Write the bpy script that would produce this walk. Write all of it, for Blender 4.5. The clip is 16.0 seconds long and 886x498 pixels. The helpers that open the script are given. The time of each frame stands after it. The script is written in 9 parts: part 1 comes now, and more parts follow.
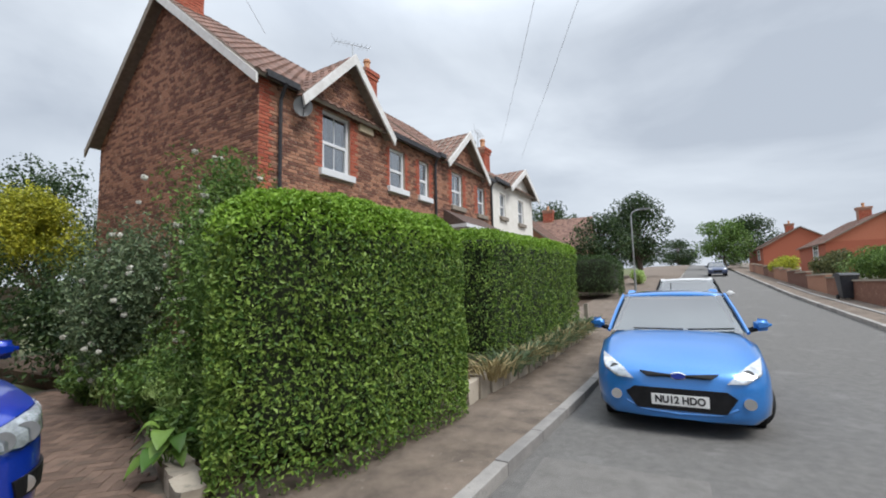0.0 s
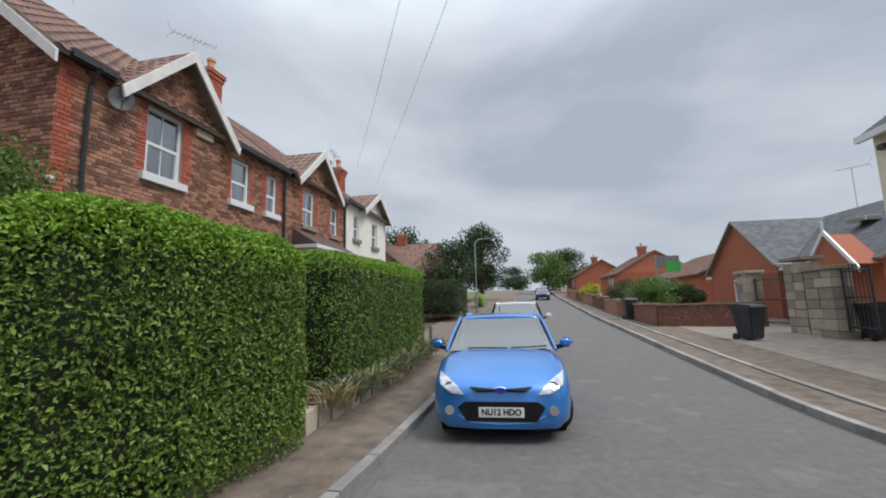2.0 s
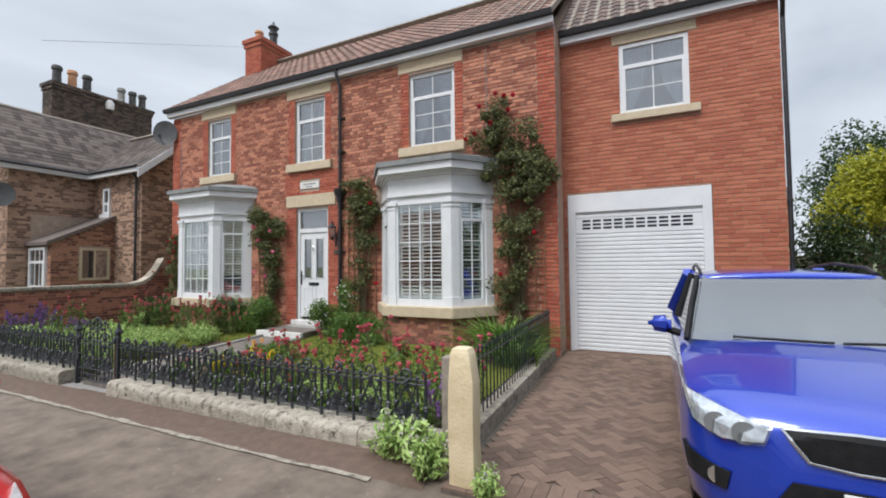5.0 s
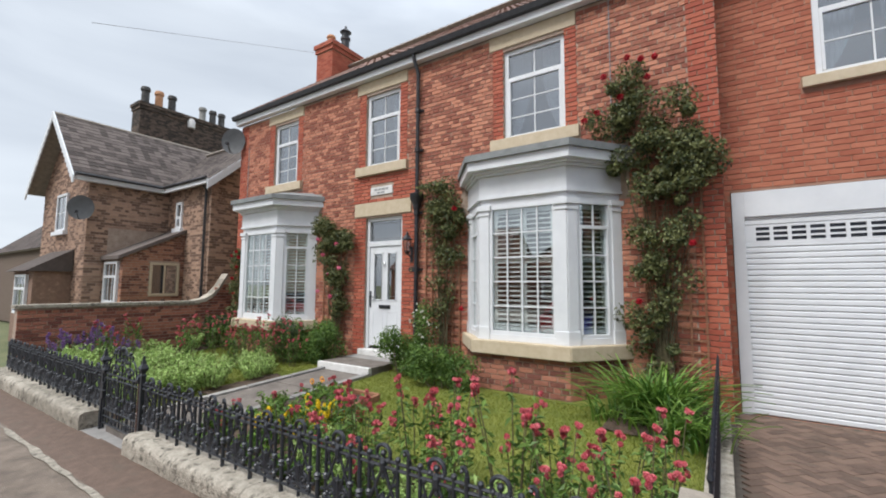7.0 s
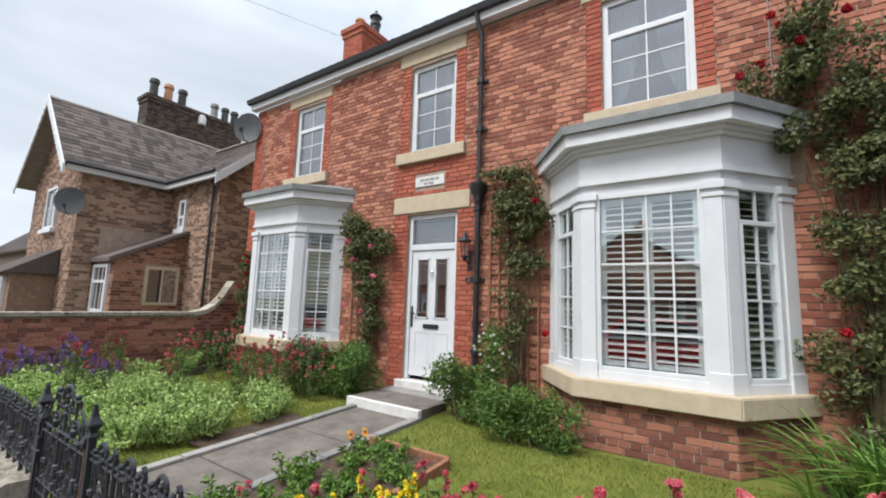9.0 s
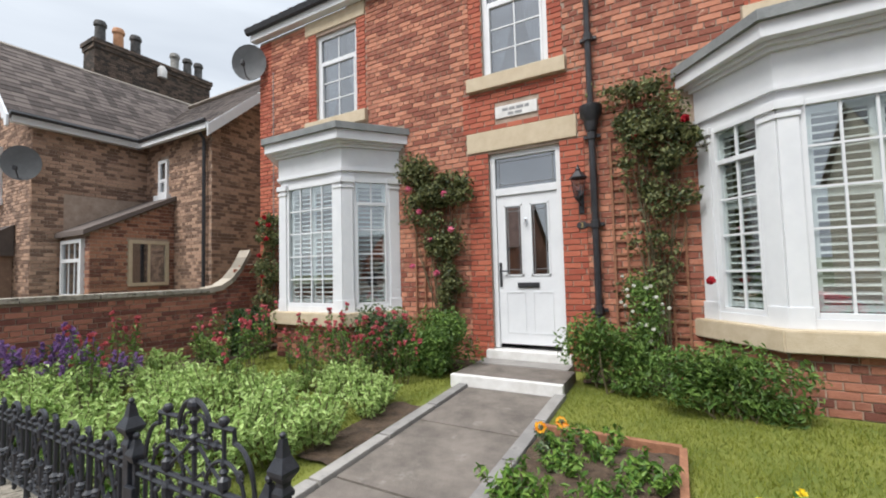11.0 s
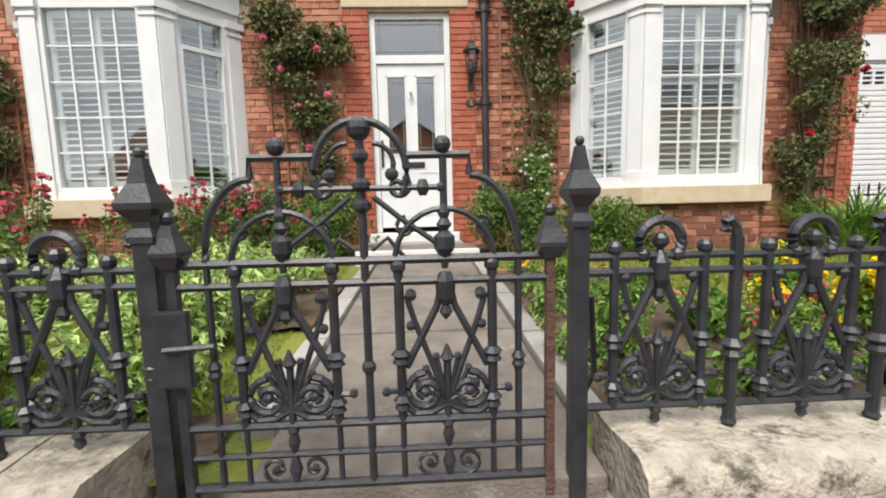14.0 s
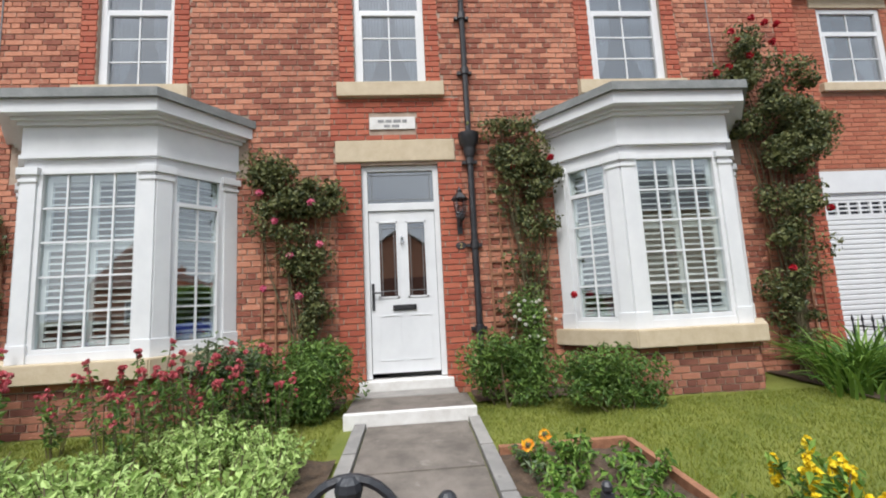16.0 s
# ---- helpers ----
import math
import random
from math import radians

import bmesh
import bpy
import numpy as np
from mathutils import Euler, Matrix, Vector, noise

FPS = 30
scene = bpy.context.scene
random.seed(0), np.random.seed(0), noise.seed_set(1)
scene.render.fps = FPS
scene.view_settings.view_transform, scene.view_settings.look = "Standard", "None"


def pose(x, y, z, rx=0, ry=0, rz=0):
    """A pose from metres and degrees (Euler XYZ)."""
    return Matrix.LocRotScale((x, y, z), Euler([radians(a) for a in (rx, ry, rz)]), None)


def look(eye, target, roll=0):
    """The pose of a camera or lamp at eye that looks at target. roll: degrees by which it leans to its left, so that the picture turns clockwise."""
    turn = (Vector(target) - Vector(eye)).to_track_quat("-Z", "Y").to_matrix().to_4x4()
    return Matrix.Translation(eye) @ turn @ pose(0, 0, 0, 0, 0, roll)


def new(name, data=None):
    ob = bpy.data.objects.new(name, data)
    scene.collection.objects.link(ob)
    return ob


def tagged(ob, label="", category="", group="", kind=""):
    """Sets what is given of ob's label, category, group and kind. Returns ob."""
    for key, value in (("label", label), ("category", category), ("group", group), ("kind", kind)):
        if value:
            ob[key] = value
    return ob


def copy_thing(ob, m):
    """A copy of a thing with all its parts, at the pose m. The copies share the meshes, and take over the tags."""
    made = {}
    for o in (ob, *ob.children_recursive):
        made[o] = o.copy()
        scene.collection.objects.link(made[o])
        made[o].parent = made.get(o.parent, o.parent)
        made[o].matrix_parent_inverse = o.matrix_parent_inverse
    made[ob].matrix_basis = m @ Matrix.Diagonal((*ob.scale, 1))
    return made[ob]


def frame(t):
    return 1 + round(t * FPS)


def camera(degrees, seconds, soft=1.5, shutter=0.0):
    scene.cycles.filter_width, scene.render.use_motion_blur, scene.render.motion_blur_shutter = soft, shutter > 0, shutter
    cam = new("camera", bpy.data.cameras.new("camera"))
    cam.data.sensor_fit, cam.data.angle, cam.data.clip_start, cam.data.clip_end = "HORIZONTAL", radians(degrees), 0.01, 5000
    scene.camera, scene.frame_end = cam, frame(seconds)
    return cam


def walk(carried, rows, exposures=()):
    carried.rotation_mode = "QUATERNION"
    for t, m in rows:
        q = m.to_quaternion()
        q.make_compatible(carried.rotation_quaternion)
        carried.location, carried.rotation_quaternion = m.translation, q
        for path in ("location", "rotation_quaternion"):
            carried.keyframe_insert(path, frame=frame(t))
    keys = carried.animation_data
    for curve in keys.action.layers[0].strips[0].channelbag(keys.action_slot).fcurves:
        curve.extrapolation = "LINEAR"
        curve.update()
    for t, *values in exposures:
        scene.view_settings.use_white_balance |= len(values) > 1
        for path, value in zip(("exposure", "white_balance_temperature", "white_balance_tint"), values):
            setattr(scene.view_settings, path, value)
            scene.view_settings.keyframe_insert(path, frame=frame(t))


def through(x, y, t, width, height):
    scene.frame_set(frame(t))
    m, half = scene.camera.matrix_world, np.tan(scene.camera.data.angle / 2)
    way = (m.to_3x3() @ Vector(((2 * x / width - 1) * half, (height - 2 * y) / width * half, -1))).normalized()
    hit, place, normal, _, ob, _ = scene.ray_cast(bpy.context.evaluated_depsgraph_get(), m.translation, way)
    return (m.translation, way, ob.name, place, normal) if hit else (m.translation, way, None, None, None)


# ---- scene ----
cam = camera(93.1, 16.0, soft=1.9)
PATH = [
    (0, (-0.101, -0.234, 1.585), (1.664, 0.688, 1.772), -1.3),
    (0.5, (-0.089, -0.29, 1.577), (1.822, 0.259, 1.788), -1.3),
    (1, (-0.12, -0.338, 1.592), (1.846, -0.051, 1.821), -1.5),
    (1.5, (-0.165, -0.356, 1.611), (1.812, -0.182, 1.861), -1.5),
    (2, (-0.143, -0.363, 1.596), (1.82, -0.095, 1.872), -1.4),
    (2.5, (-0.127, -0.316, 1.592), (1.761, 0.278, 1.878), -0.8),
    (3, (-0.195, -0.2, 1.607), (1.458, 0.893, 1.876), 0.2),
    (3.5, (-0.333, -0.247, 1.69), (0.797, 1.393, 1.873), 1.4),
    (4, (-0.535, -0.199, 1.728), (-0.178, 1.767, 1.816), 0.8),
    (4.5, (-0.694, 0.039, 1.718), (-1.087, 2.0, 1.776), -0.2),
    (5, (-0.908, 0.259, 1.721), (-1.755, 2.069, 1.799), -0.6),
    (5.2, (-1.017, 0.374, 1.715), (-1.972, 2.129, 1.808), -0.8),
    (7.5, (-2.691, 2.048, 1.764), (-3.8, 3.701, 1.957), 0.8),
    (8, (-3.087, 2.423, 1.77), (-4.205, 4.067, 1.991), 1.6),
    (8.5, (-3.634, 2.538, 1.738), (-4.755, 4.176, 1.983), 2.0),
    (9, (-4.098, 2.601, 1.704), (-5.216, 4.241, 1.955), 1.9),
    (9.2, (-4.293, 2.672, 1.683), (-5.414, 4.309, 1.93), 1.8),
    (11.3, (-6.662, 2.67, 1.435), (-7.548, 4.462, 1.487), -2.7),
    (11.5, (-6.85, 2.627, 1.364), (-7.664, 4.454, 1.369), -3.5),
    (12, (-7.27, 2.587, 1.212), (-7.87, 4.489, 1.056), -4.3),
    (12.5, (-7.623, 2.602, 1.095), (-7.992, 4.549, 0.823), -3.8),
    (13, (-7.85, 2.653, 0.996), (-8.001, 4.622, 0.683), -2.8),
    (13.5, (-7.977, 2.67, 0.873), (-7.975, 4.65, 0.585), -1.9),
    (14, (-8.004, 2.686, 0.802), (-7.918, 4.672, 0.585), -1.4),
    (14.5, (-8.003, 2.748, 0.884), (-7.876, 4.741, 0.782), -1.4),
    (15, (-7.99, 2.795, 1.069), (-7.852, 4.79, 1.097), -1.8),
    (15.5, (-7.992, 2.804, 1.262), (-7.848, 4.792, 1.418), -2.4),
    (16, (-8.008, 2.806, 1.355), (-7.858, 4.785, 1.602), -2.9),
]
walk(cam, [(t, look(eye, target, roll)) for t, eye, target, roll in PATH],
     exposures=[(0, 0.64, 6300, 10), (1.5, 0.40, 6300, 10), (2.6, 0.32, 6300, 10), (3.5, 0.32, 6300, 10), (4.0, 0.64, 6300, 10), (4.6, 0.72, 6300, 10), (5.2, 0.64, 6300, 10), (8.5, 0.80, 6300, 10), (11.5, 0.90, 6500, 10), (12.4, 1.02, 6800, 10), (13.5, 1.06, 6900, 10), (14.8, 1.14, 6900, 10), (16, 0.86, 6400, 10)])

# ---- world and light ----
world = bpy.data.worlds.new("overcast")
scene.world = world
world.use_nodes = True
wt = world.node_tree
wt.nodes.clear()


def wnode(kind, **kw):
    n = wt.nodes.new(kind)
    for k, v in kw.items():
        n.inputs[k].default_value = v
    return n


sky = wt.nodes.new("ShaderNodeTexSky")
sky.sky_type = "NISHITA"
sky.sun_disc = False
sky.sun_elevation = radians(52)
sky.sun_rotation = radians(200)
sky.dust_density = 4.0
wco = wt.nodes.new("ShaderNodeTexCoord")
wmap = wt.nodes.new("ShaderNodeMapping")
wmap.inputs["Scale"].default_value = (1.0, 1.0, 2.6)
cloud = wnode("ShaderNodeTexNoise", Scale=1.5, Detail=6.0, Roughness=0.5, Distortion=0.5)
wmap.inputs["Location"].default_value = (0.4, 1.3, 0.2)
cramp = wt.nodes.new("ShaderNodeValToRGB")
cramp.color_ramp.elements[0].position, cramp.color_ramp.elements[0].color = 0.36, (0.55, 0.60, 0.67, 1)
cramp.color_ramp.elements[1].position, cramp.color_ramp.elements[1].color = 0.66, (0.87, 0.925, 0.98, 1)
sep = wt.nodes.new("ShaderNodeSeparateXYZ")
rise = wt.nodes.new("ShaderNodeMath")
rise.operation, rise.use_clamp = "POWER", False
rise.inputs[1].default_value = 2.6
grad = wt.nodes.new("ShaderNodeMath")
grad.operation = "MULTIPLY_ADD"
grad.inputs[1].default_value, grad.inputs[2].default_value = 1.9, 0.315
above = wt.nodes.new("ShaderNodeMath")
above.operation = "MAXIMUM"
bright = wt.nodes.new("ShaderNodeVectorMath")
bright.operation = "SCALE"
mixer = wt.nodes.new("ShaderNodeMixRGB")
mixer.inputs[0].default_value = 0.93
sky_scale = wt.nodes.new("ShaderNodeVectorMath")
sky_scale.operation = "SCALE"
sky_scale.inputs["Scale"].default_value = 0.1
bg = wt.nodes.new("ShaderNodeBackground")
wout = wt.nodes.new("ShaderNodeOutputWorld")
wl = wt.links.new
wl(wco.outputs["Generated"], wmap.inputs["Vector"])
wl(wmap.outputs[0], cloud.inputs["Vector"])
wl(cloud.outputs["Fac"], cramp.inputs[0])
wl(wco.outputs["Generated"], sep.inputs[0])
wl(sep.outputs["Z"], above.inputs[0])
wl(above.outputs[0], rise.inputs[0])
wl(rise.outputs[0], grad.inputs[0])
wl(cramp.outputs[0], bright.inputs[0])
wl(grad.outputs[0], bright.inputs["Scale"])
wl(sky.outputs[0], sky_scale.inputs[0])
wl(sky_scale.outputs[0], mixer.inputs[1])
wl(bright.outputs[0], mixer.inputs[2])
wl(mixer.outputs[0], bg.inputs[0])
bg.inputs[1].default_value = 1.0
wl(bg.outputs[0], wout.inputs[0])
sun_data = bpy.data.lights.new("sun", "SUN")
sun_data.energy, sun_data.angle, sun_data.color = 1.9, radians(25), (1.0, 0.97, 0.93)
sun = new("sun", sun_data)
sun.matrix_world = look((-6, -20, 30), (0, 0, 0))

# ---- materials ----


def material(name, c1, c2, scale=6.0, rough=0.8, bump=0.15, bump_scale=60.0, metal=0.0, island=0.0, spots=None, spot_scale=2.0, spot_cut=0.6, coat=0.0, spec=0.5, sub=0.0):
    """Two-scale noise between c1 and c2; island: how far single pieces differ; spots: a third, blotchy colour."""
    m = bpy.data.materials.new(name)
    m.use_nodes = True
    t = m.node_tree
    b = t.nodes["Principled BSDF"]
    tex = t.nodes.new("ShaderNodeTexCoord")
    n1 = t.nodes.new("ShaderNodeTexNoise")
    n1.inputs["Scale"].default_value, n1.inputs["Detail"].default_value, n1.inputs["Roughness"].default_value = scale, 5, 0.65
    t.links.new(tex.outputs["Object"], n1.inputs["Vector"])
    ramp = t.nodes.new("ShaderNodeValToRGB")
    ramp.color_ramp.elements[0].position, ramp.color_ramp.elements[0].color = 0.32, (*c1, 1)
    ramp.color_ramp.elements[1].position, ramp.color_ramp.elements[1].color = 0.68, (*c2, 1)
    fac = n1.outputs["Fac"]
    if island:
        geo, info = t.nodes.new("ShaderNodeNewGeometry"), t.nodes.new("ShaderNodeObjectInfo")
        add, fr, mix = t.nodes.new("ShaderNodeMath"), t.nodes.new("ShaderNodeMath"), t.nodes.new("ShaderNodeMix")
        fr.operation = "FRACT"
        t.links.new(geo.outputs["Random Per Island"], add.inputs[0])
        t.links.new(info.outputs["Random"], add.inputs[1])
        t.links.new(add.outputs[0], fr.inputs[0])
        mix.inputs[0].default_value = island
        t.links.new(fac, mix.inputs[2])
        t.links.new(fr.outputs[0], mix.inputs[3])
        fac = mix.outputs[0]
    t.links.new(fac, ramp.inputs[0])
    col = ramp.outputs[0]
    if spots:
        n3 = t.nodes.new("ShaderNodeTexNoise")
        n3.inputs["Scale"].default_value, n3.inputs["Detail"].default_value, n3.inputs["Roughness"].default_value = spot_scale, 8, 0.7
        t.links.new(tex.outputs["Object"], n3.inputs["Vector"])
        r3 = t.nodes.new("ShaderNodeValToRGB")
        r3.color_ramp.elements[0].position, r3.color_ramp.elements[1].position = spot_cut, spot_cut + 0.12
        mx = t.nodes.new("ShaderNodeMixRGB")
        mx.inputs[2].default_value = (*spots, 1)
        t.links.new(n3.outputs["Fac"], r3.inputs[0])
        t.links.new(r3.outputs[0], mx.inputs[0])
        t.links.new(col, mx.inputs[1])
        col = mx.outputs[0]
    t.links.new(col, b.inputs["Base Color"])
    b.inputs["Roughness"].default_value, b.inputs["Metallic"].default_value = rough, metal
    b.inputs["Coat Weight"].default_value, b.inputs["Specular IOR Level"].default_value = coat, spec
    b.inputs["Coat Roughness"].default_value = 0.03
    if bump:
        n2, bp = t.nodes.new("ShaderNodeTexNoise"), t.nodes.new("ShaderNodeBump")
        n2.inputs["Scale"].default_value, n2.inputs["Detail"].default_value = bump_scale, 4
        bp.inputs["Strength"].default_value, bp.inputs["Distance"].default_value = bump, 0.02
        t.links.new(tex.outputs["Object"], n2.inputs["Vector"])
        t.links.new(n2.outputs["Fac"], bp.inputs["Height"])
        t.links.new(bp.outputs[0], b.inputs["Normal"])
    if sub:
        b.inputs["Subsurface Weight"].default_value = sub
    return m


def leafy(name, c1, c2, rough=0.5, through=0.25, spots=None):
    """Leaves: each its own tint, with light coming through."""
    m = material(name, c1, c2, 1.6, rough, 0.0, island=0.62, spec=0.35, spots=spots, spot_scale=1.1, spot_cut=0.6)
    b = m.node_tree.nodes["Principled BSDF"]
    b.inputs["Transmission Weight"].default_value = 0.0
    tr = m.node_tree.nodes.new("ShaderNodeBsdfTranslucent")
    mx = m.node_tree.nodes.new("ShaderNodeMixShader")
    out = m.node_tree.nodes["Material Output"]
    mx.inputs[0].default_value = through
    col = b.inputs["Base Color"].links[0].from_socket
    m.node_tree.links.new(col, tr.inputs["Color"])
    m.node_tree.links.new(b.outputs[0], mx.inputs[1])
    m.node_tree.links.new(tr.outputs[0], mx.inputs[2])
    m.node_tree.links.new(mx.outputs[0], out.inputs["Surface"])
    return m


def glass(name, tint=(0.9, 0.95, 0.95), gloss=0.04):
    m = bpy.data.materials.new(name)
    m.use_nodes = True
    t = m.node_tree
    t.nodes.clear()
    out, mx = t.nodes.new("ShaderNodeOutputMaterial"), t.nodes.new("ShaderNodeMixShader")
    tr, gl, fr = t.nodes.new("ShaderNodeBsdfTransparent"), t.nodes.new("ShaderNodeBsdfGlossy"), t.nodes.new("ShaderNodeLayerWeight")
    tr.inputs[0].default_value = (*tint, 1)
    gl.inputs["Roughness"].default_value = 0.01
    fr.inputs[0].default_value = 0.5
    po = t.nodes.new("ShaderNodeMath")
    po.operation, po.inputs[1].default_value = "POWER", 4.5
    mul = t.nodes.new("ShaderNodeMath")
    mul.operation, mul.inputs[1].default_value = "MULTIPLY_ADD", 0.8
    mul.inputs[2].default_value = gloss + 0.05
    t.links.new(fr.outputs["Facing"], po.inputs[0])
    t.links.new(po.outputs[0], mul.inputs[0])
    t.links.new(mul.outputs[0], mx.inputs[0])
    t.links.new(tr.outputs[0], mx.inputs[1])
    t.links.new(gl.outputs[0], mx.inputs[2])
    t.links.new(mx.outputs[0], out.inputs[0])
    return m


